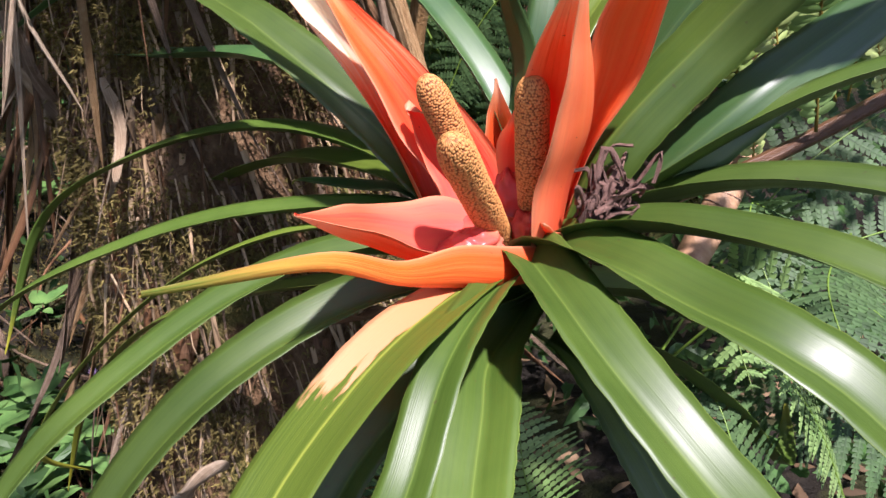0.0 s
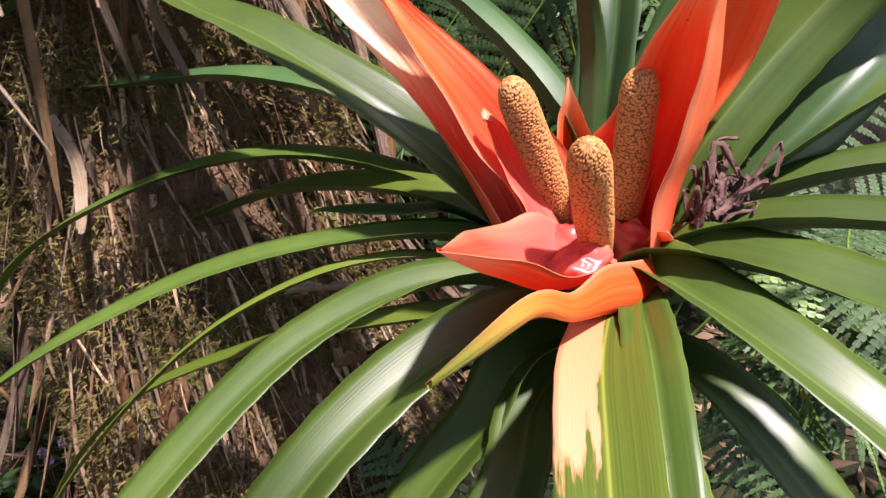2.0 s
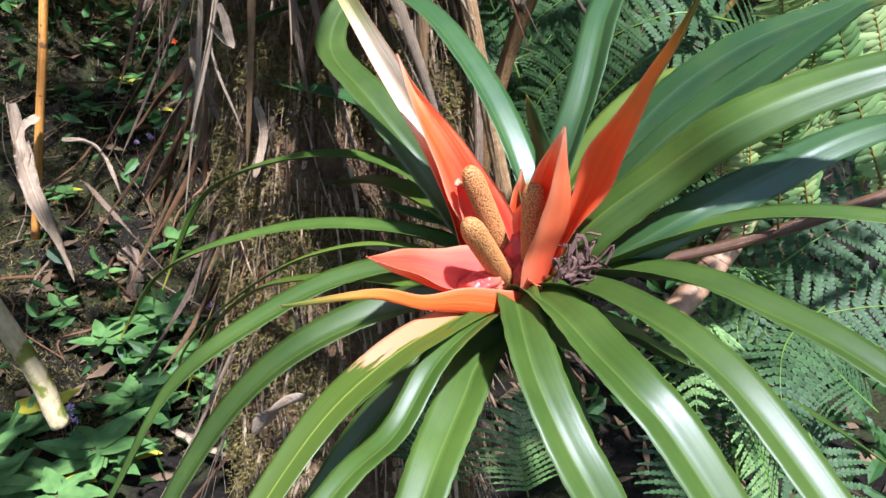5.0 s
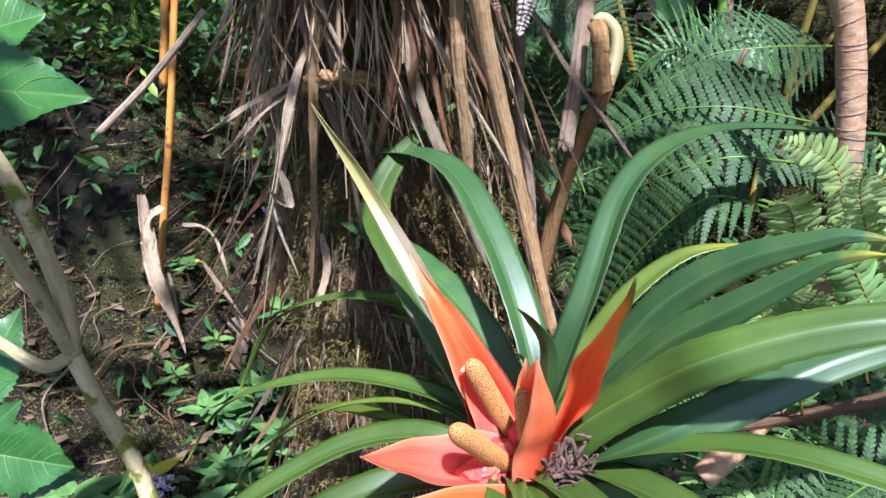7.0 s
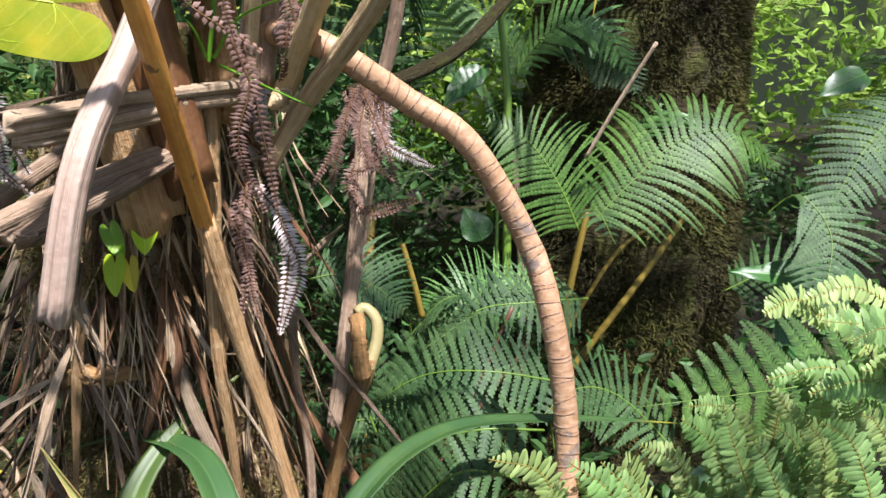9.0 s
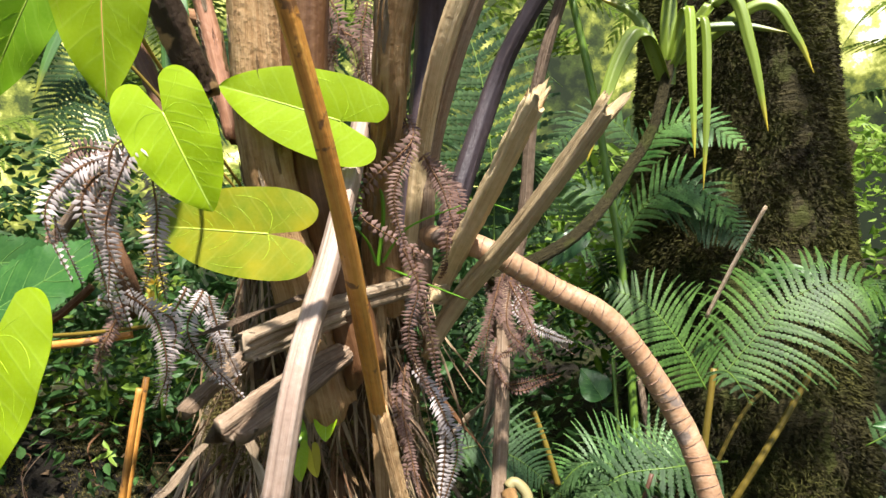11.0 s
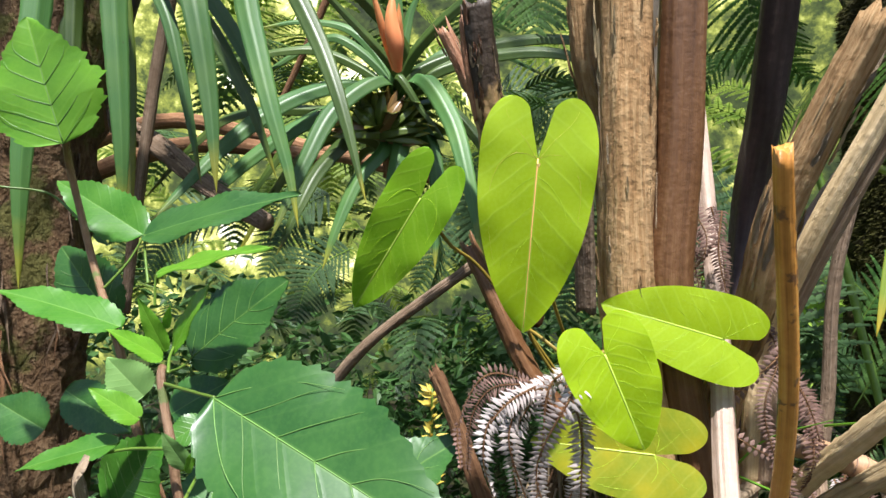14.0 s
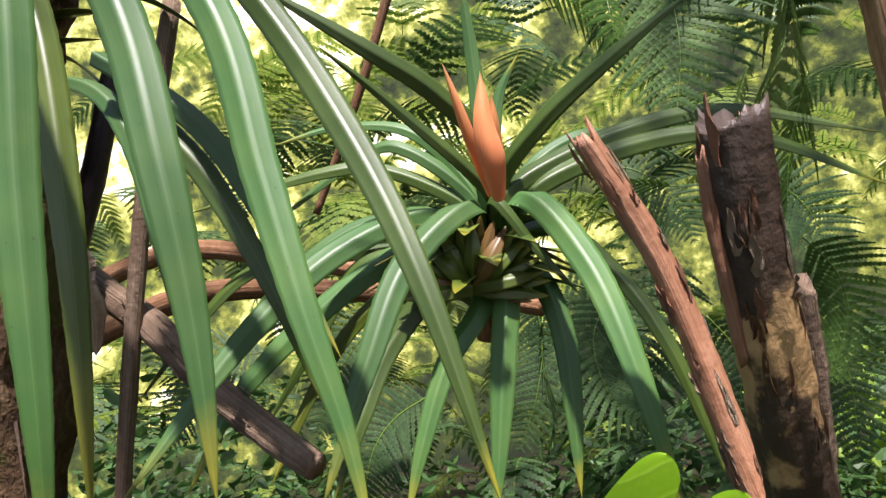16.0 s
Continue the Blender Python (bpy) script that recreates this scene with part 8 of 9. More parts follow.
stem(shrub, "leaf_stalk", [(-0.568, -0.765, 1.634), (-0.616, -0.674, 1.636), (-0.653, -0.601, 1.644)], 0.0018, 0.0014, M_GREEN_STEM, 10, 40, 0.10, 5)
stem(shrub, "leaf_stalk", [(-0.568, -0.765, 1.634), (-0.616, -0.696, 1.648), (-0.649, -0.643, 1.659)], 0.0018, 0.0014, M_GREEN_STEM, 10, 40, 0.10, 5)
stem(shrub, "leaf_stalk", [(-0.697, -0.634, 1.557), (-0.652, -0.697, 1.577), (-0.626, -0.733, 1.587)], 0.0018, 0.0014, M_GREEN_STEM, 10, 40, 0.10, 5)
def add_shrub_leaf_l(k, w, mat, b0, t0, up, ol):
    shrub_leaf(shrub, b0, t0, up, w, mat, 0.22, 0.08, ol, 0.05 if ol is ovate else 0.045, 600 + k)


add_shrub_leaf_l(0, 0.122, M_SHRUB, (-0.442, -0.880, 1.617), (-0.229, -0.939, 1.523), (0.05, -0.9, 0.5), broad)
add_shrub_leaf_l(5, 0.130, M_SHRUB_YOUNG, (-0.75, -0.713, 1.906), (-0.784, -0.746, 2.06), (0.2, -1, 0.2), lobed)
add_shrub_leaf_l(20, 0.090, M_SHRUB, (-0.489, -0.756, 1.443), (-0.292, -0.791, 1.401), (0.0, -0.7, 0.7), lobed)
add_shrub_leaf_l(21, 0.115, M_SHRUB, (-0.536, -0.435, 1.406), (-0.356, -0.381, 1.519), (-0.1, -0.9, 0.4), ovate)
add_shrub_leaf_l(32, 0.085, M_SHRUB, (-0.656, -0.313, 1.485), (-0.479, -0.29, 1.488), (0.0, -1, 0.3), ovate)
add_shrub_leaf_l(33, 0.100, M_SHRUB, (-0.496, -0.653, 1.077), (-0.303, -0.657, 1.074), (0.0, -0.8, 0.6), ovate)
add_shrub_leaf_l(34, 0.110, M_SHRUB, (-0.594, -0.607, 0.928), (-0.498, -0.646, 0.845), (0.2, -0.9, 0.5), ovate)
add_shrub_leaf_l(35, 0.095, M_SHRUB, (-0.769, -0.478, 0.553), (-0.721, -0.387, 0.684), (0.1, -1, 0.1), ovate)
add_shrub_leaf_l(36, 0.060, M_SHRUB, (-0.762, -0.501, 0.5), (-0.696, -0.46, 0.559), (0.0, -1, 0.3), ovate)
add_shrub_leaf_l(37, 0.105, M_SHRUB, (-0.693, -0.534, 0.518), (-0.59, -0.507, 0.478), (0.0, -0.9, 0.5), lobed)
add_shrub_leaf_l(38, 0.075, M_SHRUB, (-0.49, -0.556, 1.116), (-0.423, -0.534, 1.136), (0.0, -0.8, 0.6), ovate)
add_shrub_leaf_l(39, 0.085, M_SHRUB, (-0.744, -0.466, 0.438), (-0.608, -0.484, 0.443), (0.0, -0.8, 0.6), lobed)
add_shrub_leaf_l(40, 0.070, M_SHRUB_MID, (-0.722, -0.604, 1.807), (-0.866, -0.608, 1.902), (-0.1, -0.75, 0.55), ovate)
add_shrub_leaf_l(41, 0.076, M_SHRUB, (-0.715, -0.612, 1.805), (-0.502, -0.606, 1.854), (0.05, -0.7, 0.65), ovate)
add_shrub_leaf_l(42, 0.032, M_SHRUB_YOUNG, (-0.663, -0.656, 1.748), (-0.493, -0.699, 1.775), (0.1, -0.6, 0.7), ovate)
add_shrub_leaf_l(43, 0.099, M_SHRUB, (-0.831, -0.527, 1.700), (-0.905, -0.556, 1.811), (0.1, -1, 0.1), broad)
add_shrub_leaf_l(44, 0.059, M_SHRUB_MID, (-0.709, -0.661, 1.686), (-0.885, -0.680, 1.753), (0, -0.6, 0.8), ovate)
add_shrub_leaf_l(45, 0.038, M_SHRUB_YOUNG, (-0.651, -0.643, 1.652), (-0.585, -0.676, 1.735), (-0.5, -0.8, 0.2), ovate)
add_shrub_leaf_l(46, 0.023, M_SHRUB_YOUNG, (-0.659, -0.645, 1.654), (-0.667, -0.684, 1.717), (0.4, -0.8, 0.3), ovate)
add_shrub_leaf_l(47, 0.011, M_SHRUB_YOUNG, (-0.657, -0.647, 1.682), (-0.639, -0.666, 1.706), (0.4, -0.8, 0.3), ovate)
add_shrub_leaf_l(48, 0.029, M_SHRUB_YOUNG, (-0.650, -0.662, 1.646), (-0.681, -0.716, 1.685), (0.1, -0.7, 0.6), ovate)
add_shrub_leaf_l(49, 0.108, M_SHRUB, (-0.653, -0.601, 1.644), (-0.524, -0.600, 1.740), (-0.2, -1, 0.25), broad)
add_shrub_leaf_l(50, 0.030, M_SHRUB_YOUNG, (-0.626, -0.733, 1.584), (-0.661, -0.766, 1.622), (0.1, -0.7, 0.6), ovate)
add_shrub_leaf_l(51, 0.050, M_SHRUB_PALE, (-0.647, -0.699, 1.606), (-0.671, -0.730, 1.650), (0.3, -0.9, 0.2), ovate)
add_shrub_leaf_l(52, 0.040, M_SHRUB_MID, (-0.648, -0.736, 1.561), (-0.745, -0.779, 1.545), (0, -0.6, 0.75), ovate)
add_shrub_leaf_l(53, 0.065, M_SHRUB, (-0.866, -0.577, 1.607), (-0.772, -0.569, 1.551), (0.1, -0.9, 0.3), broad)
add_shrub_leaf_l(54, 0.095, M_SHRUB_MID, (-0.687, -0.696, 1.479), (-0.617, -0.718, 1.564), (0, -1, 0.2), broad)
add_shrub_leaf_l(55, 0.064, M_SHRUB, (-0.647, -0.749, 1.488), (-0.720, -0.808, 1.480), (0, -0.7, 0.6), broad)
add_shrub_leaf_l(56, 0.073, M_SHRUB, (-0.540, -0.741, 1.461), (-0.559, -0.693, 1.560), (0.1, -0.9, 0.4), broad)
add_shrub_leaf_l(57, 0.070, M_SHRUB, (-0.513, -0.656, 1.504), (-0.580, -0.687, 1.448), (0.1, -0.9, 0.3), broad)
add_shrub_leaf_l(58, 0.083, M_SHRUB, (-0.526, -0.735, 1.444), (-0.349, -0.755, 1.457), (0, -0.75, 0.65), broad)
add_shrub_leaf_l(59, 0.067, M_SHRUB, (-0.695, -0.583, 1.573), (-0.623, -0.570, 1.614), (0, -0.9, 0.4), broad)
add_shrub_leaf_l(60, 0.019, M_SHRUB_PALE, (-0.518, -0.806, 1.548), (-0.526, -0.832, 1.582), (0.2, -0.9, 0.3), ovate)
add_shrub_leaf_l(61, 0.010, M_SHRUB_YOUNG, (-0.518, -0.806, 1.544), (-0.499, -0.824, 1.567), (0.2, -0.9, 0.3), ovate)
add_shrub_leaf_l(62, 0.060, M_SHRUB, (-0.718, -0.656, 1.419), (-0.663, -0.671, 1.498), (0.1, -0.9, 0.3), broad)
add_shrub_leaf_l(63, 0.057, M_SHRUB_MID, (-0.756, -0.710, 1.445), (-0.675, -0.731, 1.440), (0, -0.7, 0.6), broad)
add_shrub_leaf_l(64, 0.035, M_SHRUB_MID, (-0.546, -0.734, 1.582), (-0.583, -0.761, 1.559), (0.2, -0.8, 0.5), ovate)
add_shrub_leaf_l(65, 0.083, M_SHRUB, (-0.559, -0.507, 1.465), (-0.609, -0.549, 1.546), (0.1, -0.9, 0.3), broad)
add_shrub_leaf_l(66, 0.071, M_SHRUB, (-0.905, -0.571, 1.554), (-0.971, -0.592, 1.597), (0.1, -0.9, 0.3), broad)
dead_leaf = thing("dry_leaf", (-0.646, -0.797, 1.557), "curled brown dead leaf hanging on the shrub", "dead leaf", "dry leaves")
dry_strip([(-0.647, -0.787, 1.557), (-0.652, -0.797, 1.534), (-0.648, -0.792, 1.500), (-0.644, -0.786, 1.455)], 0.022, M_STRAW, 91, 50, dead_leaf, "blade")

# pale branched stem
sapling = thing("sapling", (-0.616, -0.353, 0.336), "pale bare sapling stem forked near a mossy knot", "sapling")
KNOT = (-0.651, -0.378, 0.596)
stem(sapling, "stem", [(-0.6, -0.351, 0.258), (-0.619, -0.345, 0.355), (-0.639, -0.367, 0.49), KNOT], 0.0165, 0.0145, M_SHRUB_BARK, 10, 40, 0.07, 1)
stem(sapling, "limb", [KNOT, (-0.625, -0.395, 0.719), (-0.618, -0.431, 0.885), (-0.63, -0.455, 0.985), (-0.654, -0.484, 1.082)], 0.015, 0.011, M_SHRUB_BARK, 10, 40, 0.07, 2)
stem(sapling, "limb", [KNOT, (-0.629, -0.43, 0.717), (-0.616, -0.482, 0.845), (-0.667, -0.506, 0.989)], 0.013, 0.009, M_SHRUB_BARK, 10, 40, 0.07, 3)
stem(sapling, "limb", [KNOT, (-0.659, -0.431, 0.606), (-0.684, -0.466, 0.664), (-0.729, -0.493, 0.75)], 0.011, 0.007, M_SHRUB_BARK, 10, 40, 0.07, 4)

# ---- the forest floor on the left ----
pale = thing("dry_sheath", (-0.856, 0.211, 0.224), "pale curled dry leaf sheath standing on the bank", "dead leaf", "dry leaves")
dry_strip([(-0.979, 0.345, 0.616), (-0.952, 0.289, 0.541), (-0.908, 0.24, 0.386), (-0.853, 0.21, 0.22)], 0.042, M_STRAW, 21, 30, pale, "blade")
dry_strip([(-0.917, 0.337, 0.588), (-0.935, 0.296, 0.553), (-0.936, 0.27, 0.476)], 0.03, M_STRAW, 22, 30, pale, "blade")
def add_dry_strip_m(k, w, mat, c):
    dl = thing("dry_leaf", c[0], "dry brown leaf lying among the undergrowth", "dead leaf", "dry leaves")
    dry_strip(c, w, mat, 30 + k, 60, dl, "blade")


add_dry_strip_m(0, 0.020, M_STRAW, [(-0.906, 0.393, 0.516), (-0.815, 0.372, 0.5), (-0.744, 0.301, 0.409)])
add_dry_strip_m(1, 0.014, M_STIPE_GREY, [(-0.914, 0.447, 0.4), (-0.777, 0.355, 0.298), (-0.653, 0.269, 0.209)])
add_dry_strip_m(2, 0.035, M_STRAW, [(-0.993, 0.231, 0.086), (-0.925, 0.165, 0.003), (-0.821, 0.114, -0.031)])
add_dry_strip_m(3, 0.03, M_STIPE_GREY, [(-0.806, 0.088, -0.019), (-0.607, -0.011, -0.032), (-0.374, -0.143, -0.007)])
add_dry_strip_m(4, 0.02, M_STRAW, [(-0.698, 0.046, -0.011), (-0.46, -0.139, 0.019), (-0.189, -0.299, 0.095)])
add_dry_strip_m(5, 0.016, M_DRY_DARK, [(-0.737, 0.187, 0.057), (-0.58, 0.089, 0.053), (-0.486, -0.024, 0.032)])
add_dry_strip_m(6, 0.05, M_STIPE_GREY, [(-0.841, 0.466, 0.193), (-0.798, 0.39, 0.144), (-0.8, 0.349, 0.059)])
add_dry_strip_m(7, 0.03, M_STRAW, [(-0.254, -0.426, 0.305), (-0.217, -0.45, 0.363), (-0.165, -0.476, 0.415)])
add_dry_strip_m(8, 0.022, M_STRAW, [(-0.365, -0.163, 0.837), (-0.354, -0.189, 0.782), (-0.331, -0.166, 0.716)])
add_dry_strip_m(9, 0.018, M_STRAW, [(-0.352, -0.118, 0.693), (-0.334, -0.131, 0.618), (-0.378, -0.144, 0.499)])
add_dry_strip_m(10, 0.012, M_STRAW, [(-0.205, -0.033, 0.81), (-0.185, -0.065, 0.745), (-0.164, -0.093, 0.686)])
add_dry_strip_m(11, 0.02, M_STIPE, [(-0.36, 0.051, 0.572), (-0.345, -0.006, 0.448), (-0.327, -0.046, 0.237)])
add_dry_strip_m(12, 0.018, M_STIPE, [(-0.229, 0.005, 0.512), (-0.224, -0.028, 0.437), (-0.22, -0.065, 0.355)])
add_dry_strip_m(13, 0.024, M_STIPE_GREY, [(-0.341, -0.216, 0.851), (-0.337, -0.197, 0.769), (-0.307, -0.179, 0.694)])
add_dry_strip_m(14, 0.02, M_STRAW, [(-0.083, -0.375, 0.592), (-0.05, -0.396, 0.595), (-0.007, -0.422, 0.595)])
add_dry_strip_m(15, 0.03, M_DRY_DARK, [(-0.047, -0.368, 0.493), (-0.004, -0.397, 0.508), (0.047, -0.429, 0.521)])


def herb(place, size, count, seed, mat=None, tall=0.05, lilac=0):
    """A seedling with a whorl of oval leaves on a short stem."""
    r2 = random.Random(seed)
    h = thing("seedling", place, "small green seedling with a whorl of oval leaves", "plant", "seedlings")
    top = np.array(place, float)
    bm = bmesh.new()
    tube(bm, [tuple(top - np.array((0, 0, tall))), tuple(top)], 0.0022, 0.0018, 6, 6)
    part("stem", bm, M_RED_STEM, h)
    for k in range(count):
        a = k * 2.399 + r2.uniform(-0.3, 0.3)
        ln = size * 1.2 * r2.uniform(0.7, 1.15) * (1 - 0.35 * (k % 3 == 2))
        lift = r2.uniform(-0.15, 0.45)
        d = np.array((math.cos(a), math.sin(a), lift))
        lv = top + np.array((0, 0, -0.012 * (k // 4)))
        bm = bmesh.new()
        blade(bm, lv + d * 0.004, lv + d * ln, (-d[0] * lift, -d[1] * lift - 0.1, 1), ln * r2.uniform(0.38, 0.5), ovate, 10, 3, 0.25, 0.12, 0, 0, 0, 0.02, k)
        part("leaf_blade", bm, mat or (M_HERB_YELLOW if r2.random() < 0.03 else M_HERB), h)
    return h


herb((-0.644, -0.214, 0.086), 0.085, 9, 0)
herb((-0.785, -0.308, 0.082), 0.085, 7, 1)
herb((-0.984, -0.126, 0.038), 0.07, 8, 2)
herb((-0.772, 0.124, 0.119), 0.08, 7, 3)
herb((-0.648, 0.178, 0.137), 0.08, 8, 4)
herb((-0.671, 0.014, 0.033), 0.08, 6, 5)
herb((-1.081, 0.605, 0.299), 0.06, 7, 6)
herb((-1.182, 0.996, 0.436), 0.07, 8, 7)
herb((-1.121, 1.159, 0.53), 0.09, 8, 8)
herb((-0.973, 1.118, 0.414), 0.07, 8, 9)
herb((-0.977, 0.293, 0.095), 0.06, 6, 10)
herb((-0.979, 0.136, 0), 0.06, 7, 11)
herb((-0.616, -0.156, 0.016), 0.06, 8, 12)
herb((-0.837, -0.359, 0.103), 0.07, 6, 13)
herb((-0.649, -0.343, 0.097), 0.06, 7, 14)
herb((-0.752, 0.573, 0.167), 0.06, 7, 15)
herb((-0.986, 0.021, -0.004), 0.06, 7, 16)
herb((-0.678, 0.096, 0.088), 0.06, 7, 17)
herb((-0.52, 0.029, 0.147), 0.06, 8, 18)
herb((-0.901, 0.431, 0.133), 0.05, 7, 19)
herb((-1.207, 0.222, -0.006), 0.06, 7, 20)
herb((-0.431, -0.083, 0.129), 0.05, 7, 21)
herb((-1.802, 1.248, 0.62), 0.09, 8, 22)
herb((-1.029, 1.434, 0.618), 0.08, 9, 23)
herb((-0.774, 0.891, 0.367), 0.07, 8, 24)
herb((-0.304, -0.186, 0.121), 0.05, 7, 25)
herb((-1.489, 0.661, 0.037), 0.06, 8, 26)
herb((-0.967, 0.806, 0.23), 0.05, 7, 27)
herb((-1.164, 1.036, 0.284), 0.06, 8, 28)
herb((-1.604, 1.306, 0.471), 0.07, 8, 29)
herb((-0.920, -0.203, 0.107), 0.090, 8, 40, tall=0.10)
herb((-0.774, -0.316, 0.084), 0.075, 9, 41, tall=0.10)
herb((-0.791, -0.119, 0.098), 0.090, 10, 42, tall=0.10)
herb((-0.632, -0.054, 0.088), 0.075, 8, 43, tall=0.10)
herb((-0.638, -0.216, 0.082), 0.090, 9, 44, tall=0.10)
herb((-0.557, 0.040, 0.089), 0.075, 10, 45, tall=0.10)
herb((-0.843, -0.287, 0.092), 0.090, 8, 46, tall=0.10)
herb((-0.651, -0.316, 0.077), 0.075, 9, 47, tall=0.10)
herb((-0.779, -0.316, 0.062), 0.085, 6, 60, tall=0.14)
herb((-0.621, -0.201, 0.058), 0.090, 7, 61, tall=0.14)
herb((-0.962, -0.203, 0.086), 0.060, 8, 62, tall=0.14)
herb((-0.812, -0.164, 0.076), 0.060, 6, 63, tall=0.14)
herb((-0.700, -0.269, 0.061), 0.070, 7, 64, tall=0.14)
herb((-1.010, -0.267, 0.087), 0.070, 8, 65, tall=0.14)
herb((-0.732, 0.165, 0.094), 0.065, 6, 66, tall=0.14)
herb((-0.910, 0.216, 0.148), 0.050, 7, 67, tall=0.14)
herb((-0.633, 0.108, 0.075), 0.055, 8, 68, tall=0.14)
herb((-0.627, 0.251, 0.086), 0.050, 6, 69, tall=0.14)
herb((-1.038, 0.572, 0.307), 0.050, 7, 70, tall=0.14)
herb((-0.457, 0.066, 0.059), 0.060, 8, 71, tall=0.14)
herb((-0.427, 0.211, 0.064), 0.050, 6, 72, tall=0.14)
herb((-1.155, 1.307, 0.677), 0.070, 7, 73, tall=0.14)
herb((-1.006, 1.074, 0.522), 0.060, 8, 74, tall=0.14)
herb((-1.057, 0.853, 0.477), 0.050, 6, 75, tall=0.14)
herb((-1.126, 1.131, 0.626), 0.060, 7, 76, tall=0.14)
herb((-0.408, -0.124, 0.055), 0.060, 8, 77, tall=0.14)
herb((-0.581, -0.052, 0.066), 0.070, 6, 78, tall=0.14)
herb((-0.453, 0.421, 0.075), 0.050, 7, 79, tall=0.14)
herb((-1.247, 1.952, 0.700), 0.070, 8, 80, tall=0.14)


def lilac_tuft(place, seed):
    r2 = random.Random(seed)
    h = thing("flower_tuft", place, "lilac pompom flowers on thin stems", "flower", "lilac flowers")
    for k in range(4):
        c = np.array(place, float) + np.array((r2.uniform(-0.03, 0.03), r2.uniform(-0.02, 0.02), r2.uniform(-0.02, 0.02)))
        bm = bmesh.new()
        for j in range(60):
            d = np.array([r2.gauss(0, 1) for q in range(3)])
            d /= np.linalg.norm(d)
            leaflet(bm, c + d * 0.002, d, np.cross(d, (0.3, 0.5, 0.8)), 0.0075, 0.0025)
        part("flower", bm, M_FLOWER, h)
        bm = bmesh.new()
        tube(bm, [tuple(c - np.array((0.005, 0, 0.07))), tuple(c)], 0.001, 0.001, 5, 5)
        part("stem", bm, M_RED_STEM, h)


lilac_tuft((-0.737, -0.145, 0.109), 1)
lilac_tuft((-0.875, -0.191, 0.042), 2)
lilac_tuft((-0.487, 0.144, 0.194), 3)
lilac_tuft((-0.922, 0.88, 0.373), 4)
lilac_tuft((-0.678, 0.296, 0.019), 5)
lilac_tuft((-0.708, -0.201, 0.146), 6)


# ---- moss, roots and litter on the bank ----
M_BANK_MOSS = plain_leaf("bank_moss", (0.060, 0.050, 0.016), (0.24, 0.19, 0.065), 0.9, 0.2, spread=0.9)


def on_bank(r2):
    while True:
        x, y = r2.uniform(-2.7, -0.2), r2.uniform(-0.1, 2.3)
        if noise.noise((x * 2.4, y * 2.4, 1.0)) > -0.35:
            return np.array((x, y, hill(x, y))), (0.1, -0.6, 0.7)


bank_moss = thing("bank_moss", (-1.6, 0.9, 0.6), "brownish olive moss covering the bank", "moss", kind="stuff")
moss_tufts(bank_moss, on_bank, 80000, 0.013, M_BANK_MOSS, 8)
roots = thing("bank_roots", (-1.5, 0.9, 0.7), "thin brown roots and dead stems hanging over the mossy bank", "roots")
r5 = random.Random(21)
for k in range(130):
    x, y = r5.uniform(-2.5, -0.4), r5.uniform(0.2, 1.9)
    dx, dy = r5.uniform(-0.25, 0.25), -r5.uniform(0.1, 0.5)
    c = [(x + dx * s + 0.03 * math.sin(7 * s + k), y + dy * s, hill(x + dx * s, y + dy * s) + 0.012 + 0.03 * math.sin(math.pi * s)) for s in (0, 0.33, 0.66, 1)]
    bm = bmesh.new()
    tube(bm, c, r5.choice((0.002, 0.003, 0.006)), 0.0015, 6, 16, 0.15, seed=k)
    part("root", bm, r5.choice((M_STIPE_DARK, M_DRY_DARK, M_STIPE_GREY)), roots)
M_LITTER = plain_leaf("leaf_litter", (0.05, 0.028, 0.014), (0.20, 0.13, 0.07), 0.8, 0.1, spread=1.0)
bm = bmesh.new()
for k in range(1500):
    x, y = r5.uniform(-2.2, 1.4), r5.uniform(-0.6, 1.6)
    a = r5.uniform(0, 6.3)
    leaflet(bm, np.array((x, y, hill(x, y) + 0.008)), np.array((math.cos(a), math.sin(a), r5.uniform(-0.2, 0.5))), np.array((0, -0.3, 1.0)), r5.uniform(0.03, 0.10), r5.uniform(0.008, 0.03), r5.uniform(-0.4, 0.6))
tagged(part("leaf_litter", bm, M_LITTER), "brown dead leaves strewn over the soil", "dead leaves", kind="stuff")

